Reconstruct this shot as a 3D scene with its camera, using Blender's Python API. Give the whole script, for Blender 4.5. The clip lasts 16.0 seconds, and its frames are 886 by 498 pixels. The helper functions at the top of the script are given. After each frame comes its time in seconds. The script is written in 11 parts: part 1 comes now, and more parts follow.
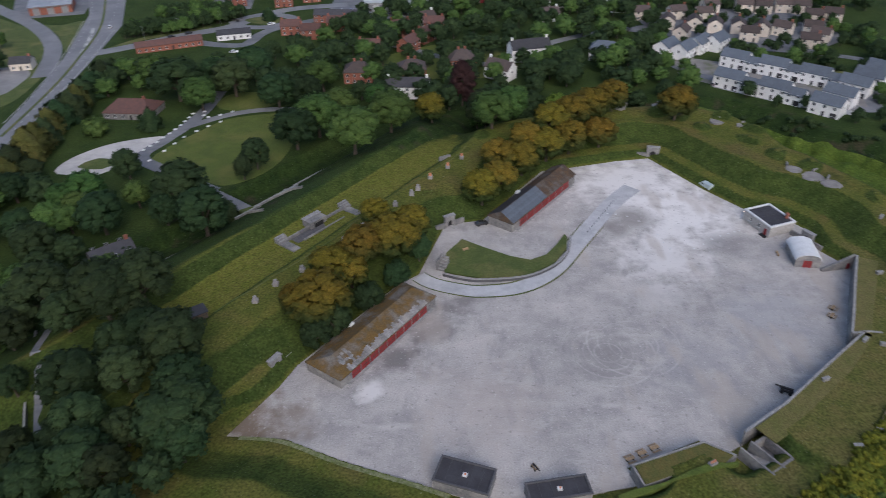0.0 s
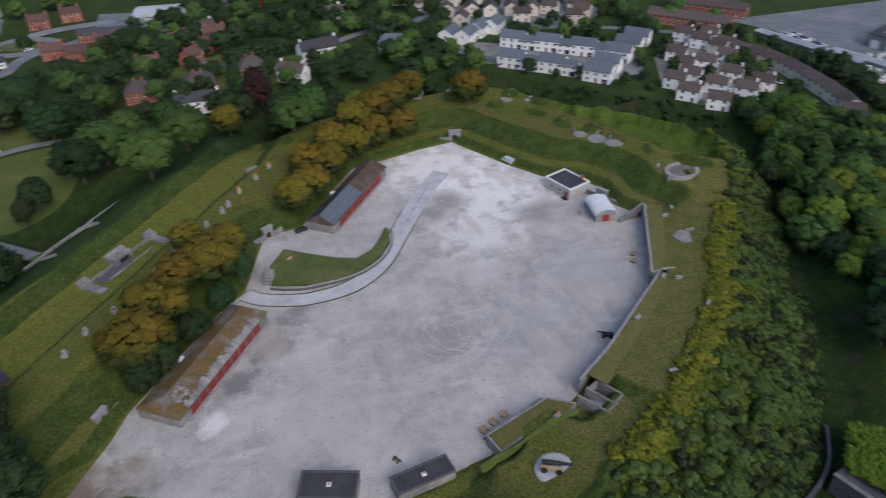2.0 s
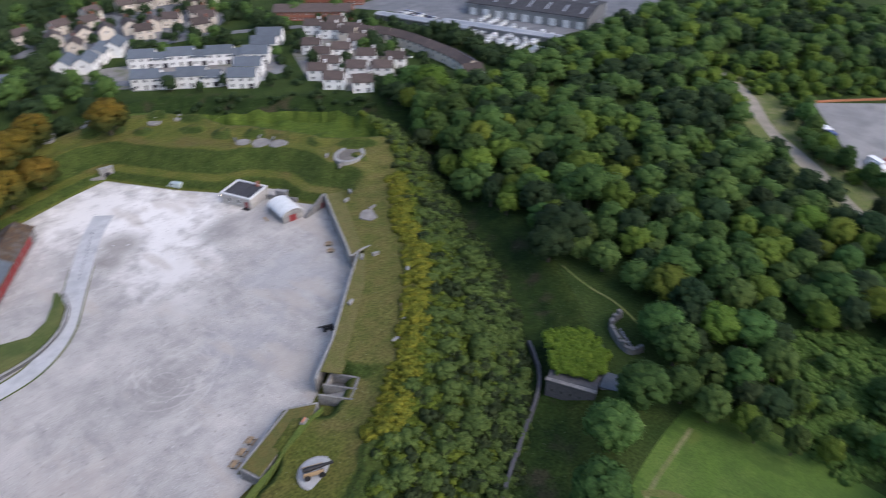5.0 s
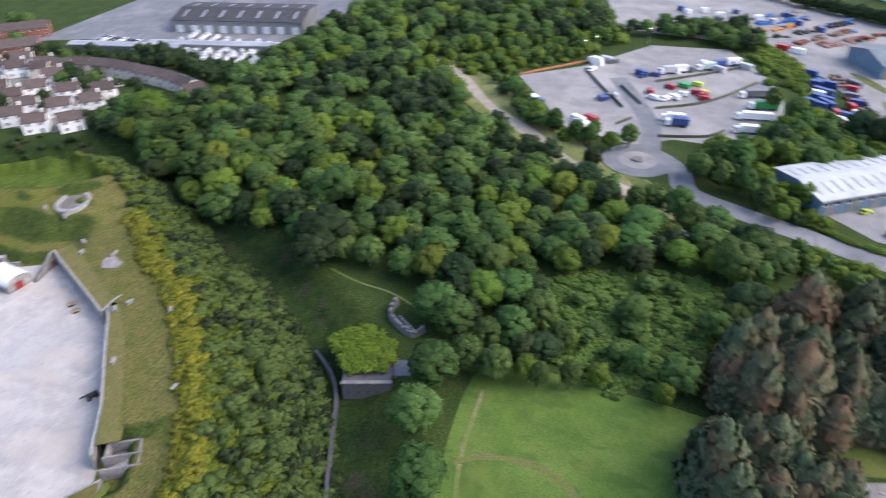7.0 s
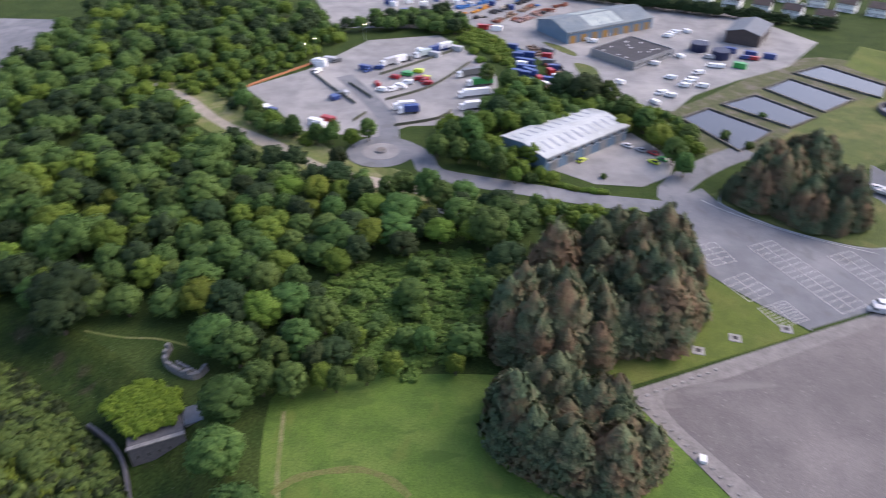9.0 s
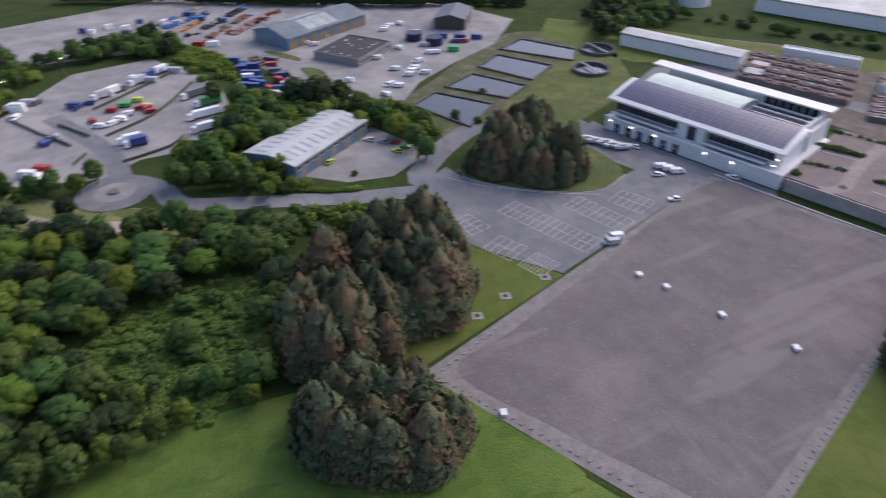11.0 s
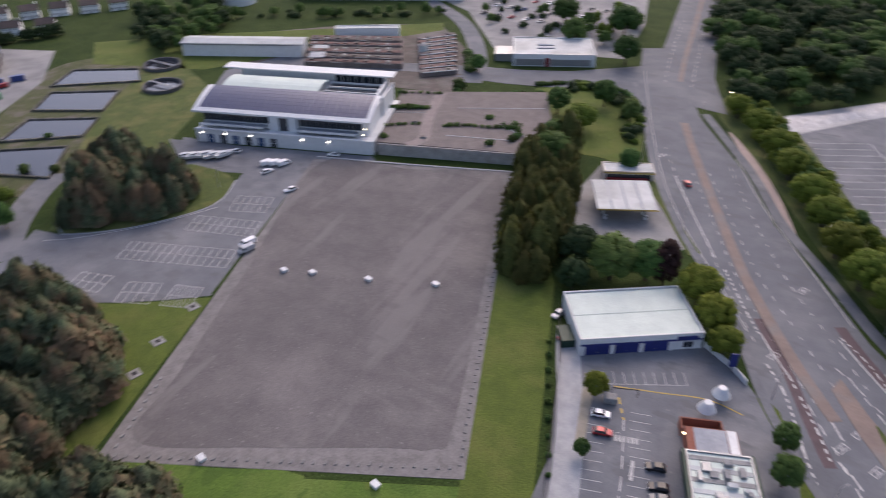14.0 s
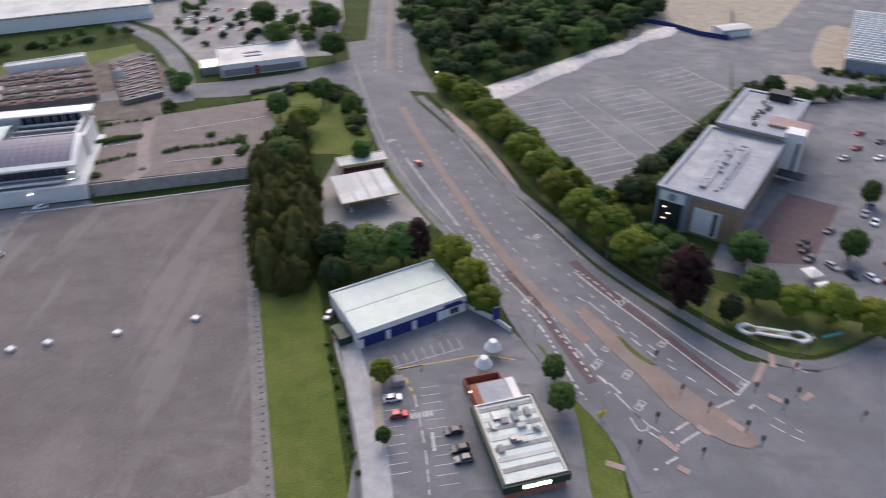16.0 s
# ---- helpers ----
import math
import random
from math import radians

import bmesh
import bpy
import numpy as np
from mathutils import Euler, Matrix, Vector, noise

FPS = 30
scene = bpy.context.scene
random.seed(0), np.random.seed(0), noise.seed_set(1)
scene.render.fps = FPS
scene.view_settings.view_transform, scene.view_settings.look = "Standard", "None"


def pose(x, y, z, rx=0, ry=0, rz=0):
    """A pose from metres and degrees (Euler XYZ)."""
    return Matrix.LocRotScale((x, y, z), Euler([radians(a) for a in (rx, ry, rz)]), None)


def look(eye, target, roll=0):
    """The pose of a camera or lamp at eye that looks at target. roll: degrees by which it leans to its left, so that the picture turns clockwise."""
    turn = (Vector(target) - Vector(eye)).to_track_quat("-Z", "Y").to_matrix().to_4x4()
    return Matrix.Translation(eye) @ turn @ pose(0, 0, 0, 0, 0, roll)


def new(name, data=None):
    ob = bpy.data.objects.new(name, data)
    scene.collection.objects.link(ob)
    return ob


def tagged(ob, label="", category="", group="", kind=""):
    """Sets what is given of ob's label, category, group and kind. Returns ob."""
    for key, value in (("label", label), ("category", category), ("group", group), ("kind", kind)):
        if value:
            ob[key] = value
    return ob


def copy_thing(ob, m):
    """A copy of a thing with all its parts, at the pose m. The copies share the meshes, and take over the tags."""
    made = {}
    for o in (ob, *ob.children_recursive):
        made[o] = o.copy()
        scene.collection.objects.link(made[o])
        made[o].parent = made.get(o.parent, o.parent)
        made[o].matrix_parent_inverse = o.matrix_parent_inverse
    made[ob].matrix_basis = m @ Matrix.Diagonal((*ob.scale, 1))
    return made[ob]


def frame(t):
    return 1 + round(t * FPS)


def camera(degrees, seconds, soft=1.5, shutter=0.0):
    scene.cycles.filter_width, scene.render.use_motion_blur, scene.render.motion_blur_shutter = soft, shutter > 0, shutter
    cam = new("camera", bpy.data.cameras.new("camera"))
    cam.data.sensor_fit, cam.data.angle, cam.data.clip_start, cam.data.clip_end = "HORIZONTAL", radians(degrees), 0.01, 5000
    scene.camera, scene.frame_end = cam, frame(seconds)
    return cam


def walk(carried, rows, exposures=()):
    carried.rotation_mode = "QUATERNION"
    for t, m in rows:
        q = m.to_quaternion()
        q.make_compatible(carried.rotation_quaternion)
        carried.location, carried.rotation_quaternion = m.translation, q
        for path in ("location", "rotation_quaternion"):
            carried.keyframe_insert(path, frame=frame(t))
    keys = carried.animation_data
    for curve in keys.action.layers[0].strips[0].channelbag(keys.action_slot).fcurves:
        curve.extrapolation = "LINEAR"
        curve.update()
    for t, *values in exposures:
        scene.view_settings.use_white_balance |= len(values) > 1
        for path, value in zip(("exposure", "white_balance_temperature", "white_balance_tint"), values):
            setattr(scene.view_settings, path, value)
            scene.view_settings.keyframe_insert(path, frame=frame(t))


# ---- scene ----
# camera: a hovering drone that turns where it is, 120 m up
cam = camera(64.85, 16.0, soft=0.85, shutter=0.95)
PATH = [
    (0.0, 55.70, 0.84, -0.27),
    (0.5, 55.61, 0.81, -3.53),
    (1.0, 55.50, 0.84, -8.46),
    (1.5, 55.37, 0.84, -13.35),
    (2.0, 55.29, 0.88, -17.66),
    (2.5, 55.22, 0.89, -21.72),
    (3.0, 55.15, 0.86, -25.65),
    (3.5, 55.05, 0.82, -30.60),
    (4.0, 55.00, 0.82, -36.03),
    (6.5, 55.13, 0.18, -64.35),
    (7.0, 55.17, 0.17, -70.12),
    (7.5, 55.20, 0.19, -75.89),
    (8.0, 55.25, 0.19, -81.64),
    (8.5, 55.32, 0.24, -87.38),
    (9.0, 55.36, 0.25, -93.12),
    (11.5, 55.53, 0.51, -121.75),
    (12.0, 55.52, 0.50, -127.51),
    (12.5, 55.52, 0.51, -133.28),
    (13.0, 55.49, 0.55, -139.14),
    (13.5, 55.45, 0.54, -145.08),
    (14.0, 55.41, 0.51, -151.13),
    (14.5, 55.39, 0.54, -157.32),
    (15.0, 55.36, 0.54, -163.48),
    (15.5, 55.32, 0.54, -169.10),
    (16.0, 55.28, 0.52, -175.21),
]
EXPOSURES = [(0, 0.62, 6050, 13), (3.5, 0.72, 6050, 13), (7, 1.82, 6250, 16), (8, 1.88, 6300, 17), (9, 1.66, 6450, 21), (11.5, 1.08, 6400, 22), (12.5, 1.17, 6650, 27), (13.5, 1.25, 7200, 38), (14, 1.05, 6700, 22), (14.5, 1.2, 6750, 18), (16, 1.22, 6800, 17)]
walk(cam, [(t, pose(0, 0, 120, *turn)) for t, *turn in PATH], EXPOSURES)

# ---- sky and light: a dull evening, the low sun behind thin cloud in the south ----
world = bpy.data.worlds.new("evening_sky")
scene.world = world
world.use_nodes = True
wn = world.node_tree.nodes
sky = wn.new("ShaderNodeTexSky")
sky.sky_type = "NISHITA"
sky.sun_disc = False
sky.sun_elevation = radians(41)
sky.sun_rotation = radians(168)
sky.air_density, sky.dust_density, sky.ozone_density = 1.0, 3.0, 1.0
wn["Background"].inputs["Strength"].default_value = 0.11
world.node_tree.links.new(sky.outputs[0], wn["Background"].inputs["Color"])
sun_data = bpy.data.lights.new("sun", "SUN")
sun_data.energy, sun_data.angle, sun_data.color = 0.6, radians(50), (1.0, 0.90, 0.80)
sun = new("sun", sun_data)
sun.matrix_world = look((60, -260, 240), (0, 0, 0))

# ---- materials ----
def surface(name, c1, c2, size=4.0, rough=0.85, metal=0.0, bump=0.15, fine=0.25, c3=None, big=30.0,
            world_space=False, vary=0.12, island=0.0, spec=0.3):
    """Two colours mixed by noise of that size in metres, a fine grain, larger stains, a little relief."""
    m = bpy.data.materials.new(name)
    m.use_nodes = True
    n, ln = m.node_tree.nodes, m.node_tree.links
    b = n["Principled BSDF"]
    b.inputs["Roughness"].default_value, b.inputs["Metallic"].default_value = rough, metal
    b.inputs["Specular IOR Level"].default_value = spec
    if world_space:
        where = n.new("ShaderNodeNewGeometry").outputs["Position"]
    else:
        where = n.new("ShaderNodeTexCoord").outputs["Object"]

    def cloud(metres, detail, rough_=0.6):
        t = n.new("ShaderNodeTexNoise")
        t.inputs["Scale"].default_value, t.inputs["Detail"].default_value = 1.0 / metres, detail
        t.inputs["Roughness"].default_value = rough_
        ln.new(where, t.inputs["Vector"])
        return t.outputs["Fac"]

    def spread(value, lo, hi):
        r = n.new("ShaderNodeMapRange")
        r.inputs["From Min"].default_value, r.inputs["From Max"].default_value = lo, hi
        ln.new(value, r.inputs["Value"])
        return r.outputs["Result"]

    def mixed(fac, a, c, kind="MIX"):
        x = n.new("ShaderNodeMix")
        x.data_type, x.blend_type = "RGBA", kind
        for socket, v in ((x.inputs["Factor"], fac), (x.inputs["A"], a), (x.inputs["B"], c)):
            if isinstance(v, (int, float)):
                socket.default_value = v
            elif isinstance(v, tuple):
                socket.default_value = (*v, 1)
            else:
                ln.new(v, socket)
        return x.outputs["Result"]

    grain = cloud(fine, 4.0, 0.7)
    col = mixed(spread(cloud(size, 5.0), 0.35, 0.65), c1, c2)
    if c3:
        col = mixed(spread(cloud(big, 4.0), 0.48, 0.66), col, c3)
    g = n.new("ShaderNodeMapRange")
    g.inputs["From Min"].default_value, g.inputs["From Max"].default_value = 0.3, 0.7
    g.inputs["To Min"].default_value, g.inputs["To Max"].default_value = 1 - vary, 1 + vary
    ln.new(grain, g.inputs["Value"])
    hsv = n.new("ShaderNodeHueSaturation")
    ln.new(g.outputs["Result"], hsv.inputs["Value"])
    ln.new(col, hsv.inputs["Color"])
    out = hsv.outputs["Color"]
    if island:
        if island > 0:
            rnd = n.new("ShaderNodeNewGeometry").outputs["Random Per Island"]
        else:
            rnd = n.new("ShaderNodeObjectInfo").outputs["Random"]
        r = n.new("ShaderNodeMapRange")
        r.inputs["To Min"].default_value, r.inputs["To Max"].default_value = 1 - abs(island), 1 + abs(island)
        ln.new(rnd, r.inputs["Value"])
        h2 = n.new("ShaderNodeHueSaturation")
        ln.new(r.outputs["Result"], h2.inputs["Value"])
        ln.new(out, h2.inputs["Color"])
        out = h2.outputs["Color"]
    ln.new(out, b.inputs["Base Color"])
    if bump:
        bp = n.new("ShaderNodeBump")
        bp.inputs["Strength"].default_value, bp.inputs["Distance"].default_value = bump, fine
        ln.new(grain, bp.inputs["Height"])
        ln.new(bp.outputs["Normal"], b.inputs["Normal"])
    m["base"] = "surface"
    return m


def leafage(name, c1, c2, c3, hue=0.02, val=0.25, under=None, grain=(0.68, 1.32)):
    """Leaves: each clump and each tree of its own shade."""
    m = bpy.data.materials.new(name)
    m.use_nodes = True
    n, ln = m.node_tree.nodes, m.node_tree.links
    b = n["Principled BSDF"]
    b.inputs["Roughness"].default_value = 0.75
    b.inputs["Specular IOR Level"].default_value = 0.15
    isl = n.new("ShaderNodeNewGeometry").outputs["Random Per Island"]
    obj = n.new("ShaderNodeObjectInfo").outputs["Random"]
    ramp = n.new("ShaderNodeValToRGB")
    ramp.color_ramp.elements[0].color, ramp.color_ramp.elements[1].color = (*c1, 1), (*c3, 1)
    ramp.color_ramp.elements.new(0.5).color = (*c2, 1)
    where = n.new("ShaderNodeTexCoord").outputs["Object"]
    t = n.new("ShaderNodeTexNoise")
    t.inputs["Scale"].default_value, t.inputs["Detail"].default_value = 0.35, 2
    ln.new(where, t.inputs["Vector"])
    mx = n.new("ShaderNodeMath")
    mx.operation = "MULTIPLY_ADD"
    ln.new(isl, mx.inputs[0])
    mx.inputs[1].default_value = 0.34
    ln.new(t.outputs["Fac"], mx.inputs[2])
    sub = n.new("ShaderNodeMath")
    sub.operation = "SUBTRACT"
    ln.new(mx.outputs[0], sub.inputs[0])
    sub.inputs[1].default_value = 0.17
    ln.new(sub.outputs[0], ramp.inputs["Fac"])
    hsv = n.new("ShaderNodeHueSaturation")
    for key, lo, hi in (("Hue", 0.5 - hue, 0.5 + hue), ("Value", 1 - val, 1 + val)):
        r = n.new("ShaderNodeMapRange")
        r.inputs["To Min"].default_value, r.inputs["To Max"].default_value = lo, hi
        if key == "Hue":
            w = n.new("ShaderNodeMath")
            w.operation = "FRACT"
            k = n.new("ShaderNodeMath")
            k.operation = "MULTIPLY"
            k.inputs[1].default_value = 7.31
            ln.new(obj, k.inputs[0])
            ln.new(k.outputs[0], w.inputs[0])
            ln.new(w.outputs[0], r.inputs["Value"])
        else:
            ln.new(obj, r.inputs["Value"])
        ln.new(r.outputs["Result"], hsv.inputs[key])
    colour = ramp.outputs["Color"]
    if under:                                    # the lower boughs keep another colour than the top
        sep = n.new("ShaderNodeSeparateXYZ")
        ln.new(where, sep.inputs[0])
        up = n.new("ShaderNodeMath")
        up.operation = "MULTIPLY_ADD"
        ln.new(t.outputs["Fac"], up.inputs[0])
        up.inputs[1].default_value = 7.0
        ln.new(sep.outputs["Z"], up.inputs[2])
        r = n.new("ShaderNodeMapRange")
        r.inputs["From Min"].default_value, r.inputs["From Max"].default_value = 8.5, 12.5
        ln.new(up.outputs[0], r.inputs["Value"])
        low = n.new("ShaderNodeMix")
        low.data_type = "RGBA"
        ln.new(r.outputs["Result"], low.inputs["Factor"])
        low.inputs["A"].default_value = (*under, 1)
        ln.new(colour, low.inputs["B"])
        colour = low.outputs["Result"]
    ln.new(colour, hsv.inputs["Color"])
    fine = n.new("ShaderNodeTexNoise")
    fine.inputs["Scale"].default_value, fine.inputs["Detail"].default_value = 2.6, 3.0
    ln.new(where, fine.inputs["Vector"])
    r = n.new("ShaderNodeMapRange")
    for key, v in (("From Min", 0.34), ("From Max", 0.66), ("To Min", grain[0]), ("To Max", grain[1])):
        r.inputs[key].default_value = v
    ln.new(fine.outputs["Fac"], r.inputs["Value"])
    h2 = n.new("ShaderNodeHueSaturation")
    ln.new(r.outputs["Result"], h2.inputs["Value"])
    ln.new(hsv.outputs["Color"], h2.inputs["Color"])
    hsv = h2
    bp = n.new("ShaderNodeBump")
    bp.inputs["Strength"].default_value, bp.inputs["Distance"].default_value = 0.7, 0.35
    ln.new(fine.outputs["Fac"], bp.inputs["Height"])
    ln.new(bp.outputs["Normal"], b.inputs["Normal"])
    ln.new(hsv.outputs["Color"], b.inputs["Base Color"])
    tr = n.new("ShaderNodeBsdfTranslucent")
    ln.new(hsv.outputs["Color"], tr.inputs["Color"])
    ms = n.new("ShaderNodeMixShader")
    ms.inputs[0].default_value = 0.25
    ln.new(b.outputs[0], ms.inputs[1])
    ln.new(tr.outputs[0], ms.inputs[2])
    ln.new(ms.outputs[0], n["Material Output"].inputs["Surface"])
    return m


def needles():
    """Conifer foliage: grey-green drawn-out sprays, with rusty dead ones in patches on some trees."""
    m = leafage("pine_needles_with_rust", (0.056, 0.088, 0.050), (0.084, 0.117, 0.062), (0.128, 0.150, 0.082), 0.02, 0.25, grain=(0.6, 1.4))
    n, ln = m.node_tree.nodes, m.node_tree.links
    b = n["Principled BSDF"]
    green = b.inputs["Base Color"].links[0].from_socket
    where = n.new("ShaderNodeNewGeometry").outputs["Position"]
    t = n.new("ShaderNodeTexNoise")
    t.inputs["Scale"].default_value, t.inputs["Detail"].default_value = 0.16, 4.0
    ln.new(where, t.inputs["Vector"])
    own = n.new("ShaderNodeMath")
    own.operation = "MULTIPLY_ADD"
    own.inputs[1].default_value = 0.18
    ln.new(n.new("ShaderNodeObjectInfo").outputs["Random"], own.inputs[0])
    ln.new(t.outputs["Fac"], own.inputs[2])
    spray = n.new("ShaderNodeMath")
    spray.operation = "MULTIPLY_ADD"
    spray.inputs[1].default_value = 0.12
    ln.new(n.new("ShaderNodeNewGeometry").outputs["Random Per Island"], spray.inputs[0])
    ln.new(own.outputs[0], spray.inputs[2])
    r = n.new("ShaderNodeMapRange")
    for key, v in (("From Min", 0.57), ("From Max", 0.83), ("To Max", 0.85)):
        r.inputs[key].default_value = v
    ln.new(spray.outputs[0], r.inputs["Value"])
    x = n.new("ShaderNodeMix")
    x.data_type = "RGBA"
    ln.new(r.outputs["Result"], x.inputs["Factor"])
    ln.new(green, x.inputs["A"])
    x.inputs["B"].default_value = (0.165, 0.098, 0.060, 1)
    ln.new(x.outputs["Result"], b.inputs["Base Color"])
    return m


def plain(name, c, rough=0.5, metal=0.0, glow=0.0, spec=0.5):
    m = bpy.data.materials.new(name)
    m.use_nodes = True
    b = m.node_tree.nodes["Principled BSDF"]
    b.inputs["Base Color"].default_value = (*c, 1)
    b.inputs["Roughness"].default_value, b.inputs["Metallic"].default_value = rough, metal
    b.inputs["Specular IOR Level"].default_value = spec
    if glow:
        b.inputs["Emission Color"].default_value, b.inputs["Emission Strength"].default_value = (*c, 1), glow
    return m


def specks(m, metres, start, colour, most, drawn=(1, 1), turn=0.0):
    """Scatters a second colour over a surface in spots or streaks."""
    n, ln = m.node_tree.nodes, m.node_tree.links
    b = n["Principled BSDF"]
    col = b.inputs["Base Color"].links[0].from_socket
    mp = n.new("ShaderNodeMapping")
    mp.inputs["Rotation"].default_value, mp.inputs["Scale"].default_value = (0, 0, radians(turn)), (*drawn, 1)
    ln.new(n.new("ShaderNodeNewGeometry").outputs["Position"], mp.inputs["Vector"])
    t = n.new("ShaderNodeTexNoise")
    t.inputs["Scale"].default_value, t.inputs["Detail"].default_value = 1 / metres, 3
    ln.new(mp.outputs[0], t.inputs["Vector"])
    r = n.new("ShaderNodeMapRange")
    for key, v in (("From Min", start), ("From Max", start + 0.06), ("To Max", most)):
        r.inputs[key].default_value = v
    ln.new(t.outputs["Fac"], r.inputs["Value"])
    x = n.new("ShaderNodeMix")
    x.data_type = "RGBA"
    ln.new(r.outputs["Result"], x.inputs["Factor"])
    ln.new(col, x.inputs["A"])
    x.inputs["B"].default_value = (*colour, 1)
    ln.new(x.outputs["Result"], b.inputs["Base Color"])


M = {}
M["gravel"] = surface("pale_parade_gravel", (0.40, 0.385, 0.365), (0.30, 0.29, 0.28), 6, 0.95, c3=(0.45, 0.43, 0.405), big=17, fine=0.35, world_space=True, vary=0.22, bump=0.3)


def parade_gravel():
    """Worn gravel: chalky stretches, damp dark ones with soft ragged edges, and drawn-out streaks."""
    m = M["gravel"]
    n, ln = m.node_tree.nodes, m.node_tree.links
    b = n["Principled BSDF"]
    col = b.inputs["Base Color"].links[0].from_socket
    pos = n.new("ShaderNodeNewGeometry").outputs["Position"]

    def noise_(scale, detail, stretch=None, turn=0.0):
        t = n.new("ShaderNodeTexNoise")
        t.inputs["Scale"].default_value, t.inputs["Detail"].default_value, t.inputs["Roughness"].default_value = scale, detail, 0.65
        if stretch:
            mp = n.new("ShaderNodeMapping")
            mp.inputs["Rotation"].default_value, mp.inputs["Scale"].default_value = (0, 0, radians(turn)), (*stretch, 1)
            ln.new(pos, mp.inputs["Vector"])
            ln.new(mp.outputs[0], t.inputs["Vector"])
        else:
            ln.new(pos, t.inputs["Vector"])
        return t.outputs["Fac"]

    def over(fac, colour, lo, hi, most):
        nonlocal col
        k = n.new("ShaderNodeMapRange")
        for key, v in (("From Min", lo), ("From Max", hi), ("To Min", 0.0), ("To Max", most)):
            k.inputs[key].default_value = v
        ln.new(fac, k.inputs["Value"])
        x_ = n.new("ShaderNodeMix")
        x_.data_type = "RGBA"
        ln.new(k.outputs["Result"], x_.inputs["Factor"])
        ln.new(col, x_.inputs["A"])
        x_.inputs["B"].default_value = (*colour, 1)
        col = x_.outputs["Result"]

    over(noise_(0.16, 6, (1, 0.3), 35), (0.22, 0.215, 0.215), 0.54, 0.70, 0.6)
    over(noise_(0.22, 6, (0.35, 1), 30), (0.50, 0.48, 0.455), 0.56, 0.70, 0.65)
    over(noise_(0.55, 4), (0.20, 0.19, 0.18), 0.62, 0.74, 0.5)
    ragged = noise_(0.16, 7)
    for x, y, r, colour, most in ((66, 216, 26, (0.68, 0.665, 0.64), 0.9), (80, 196, 20, (0.70, 0.685, 0.66), 0.9), (66, 172, 16, (0.62, 0.605, 0.58), 0.8), (72, 186, 14, (0.68, 0.67, 0.65), 0.55), (62, 168, 11, (0.62, 0.61, 0.59), 0.5), (58, 152, 10, (0.50, 0.49, 0.47), 0.6),
                                  (-19, 117, 4, (0.62, 0.61, 0.59), 0.9), (-4, 139, 8, (0.15, 0.14, 0.135), 0.8), (-12, 128, 7, (0.15, 0.14, 0.135), 0.8), (4, 150, 6, (0.17, 0.16, 0.155), 0.7), (-44, 108, 9, (0.17, 0.13, 0.095), 0.95),
                                  (-34, 108, 6, (0.22, 0.19, 0.16), 0.7), (84, 176, 6, (0.20, 0.195, 0.19), 0.6), (90, 178, 5, (0.21, 0.20, 0.195), 0.55), (61, 192, 7, (0.22, 0.205, 0.19), 0.8), (54, 186, 5, (0.22, 0.205, 0.19), 0.7),
                                  (40, 128, 11, (0.23, 0.22, 0.215), 0.7), (10, 112, 16, (0.42, 0.38, 0.345), 0.5), (60, 125, 14, (0.25, 0.255, 0.27), 0.5), (86, 140, 16, (0.31, 0.32, 0.335), 0.5), (104, 170, 9, (0.27, 0.27, 0.275), 0.6)):
        d = n.new("ShaderNodeVectorMath")
        d.operation = "DISTANCE"
        d.inputs[1].default_value = (x, y, 0)
        ln.new(pos, d.inputs[0])
        w = n.new("ShaderNodeMath")
        w.operation = "MULTIPLY_ADD"
        ln.new(ragged, w.inputs[0])
        w.inputs[1].default_value = r * 3.0
        ln.new(d.outputs["Value"], w.inputs[2])
        over(w.outputs[0], colour, r * 2.6, r * 1.8, most)
    # thin rings left by turning wheels
    for x, y, lo in ((40, 129, 0.55), (47, 132, 0.62)):
        d = n.new("ShaderNodeVectorMath")
        d.operation = "DISTANCE"
        d.inputs[1].default_value = (x, y, 0)
        ln.new(pos, d.inputs[0])
        s = n.new("ShaderNodeMath")
        s.operation = "SINE"
        w = n.new("ShaderNodeMath")
        w.operation = "MULTIPLY"
        w.inputs[1].default_value = 2.3
        ln.new(d.outputs["Value"], w.inputs[0])
        ln.new(w.outputs[0], s.inputs[0])
        near = n.new("ShaderNodeMapRange")
        for key, v in (("From Min", 19.0), ("From Max", 12.0)):
            near.inputs[key].default_value = v
        ln.new(d.outputs["Value"], near.inputs["Value"])
        a = n.new("ShaderNodeMath")
        a.operation = "MULTIPLY"
        ln.new(s.outputs[0], a.inputs[0])
        ln.new(near.outputs["Result"], a.inputs[1])
        c = n.new("ShaderNodeMath")
        c.operation = "MULTIPLY"
        ln.new(a.outputs[0], c.inputs[0])
        ln.new(noise_(0.12, 5), c.inputs[1])
        over(c.outputs[0], (0.52, 0.50, 0.48), 0.40, 0.62, 0.4)
    ln.new(col, b.inputs["Base Color"])


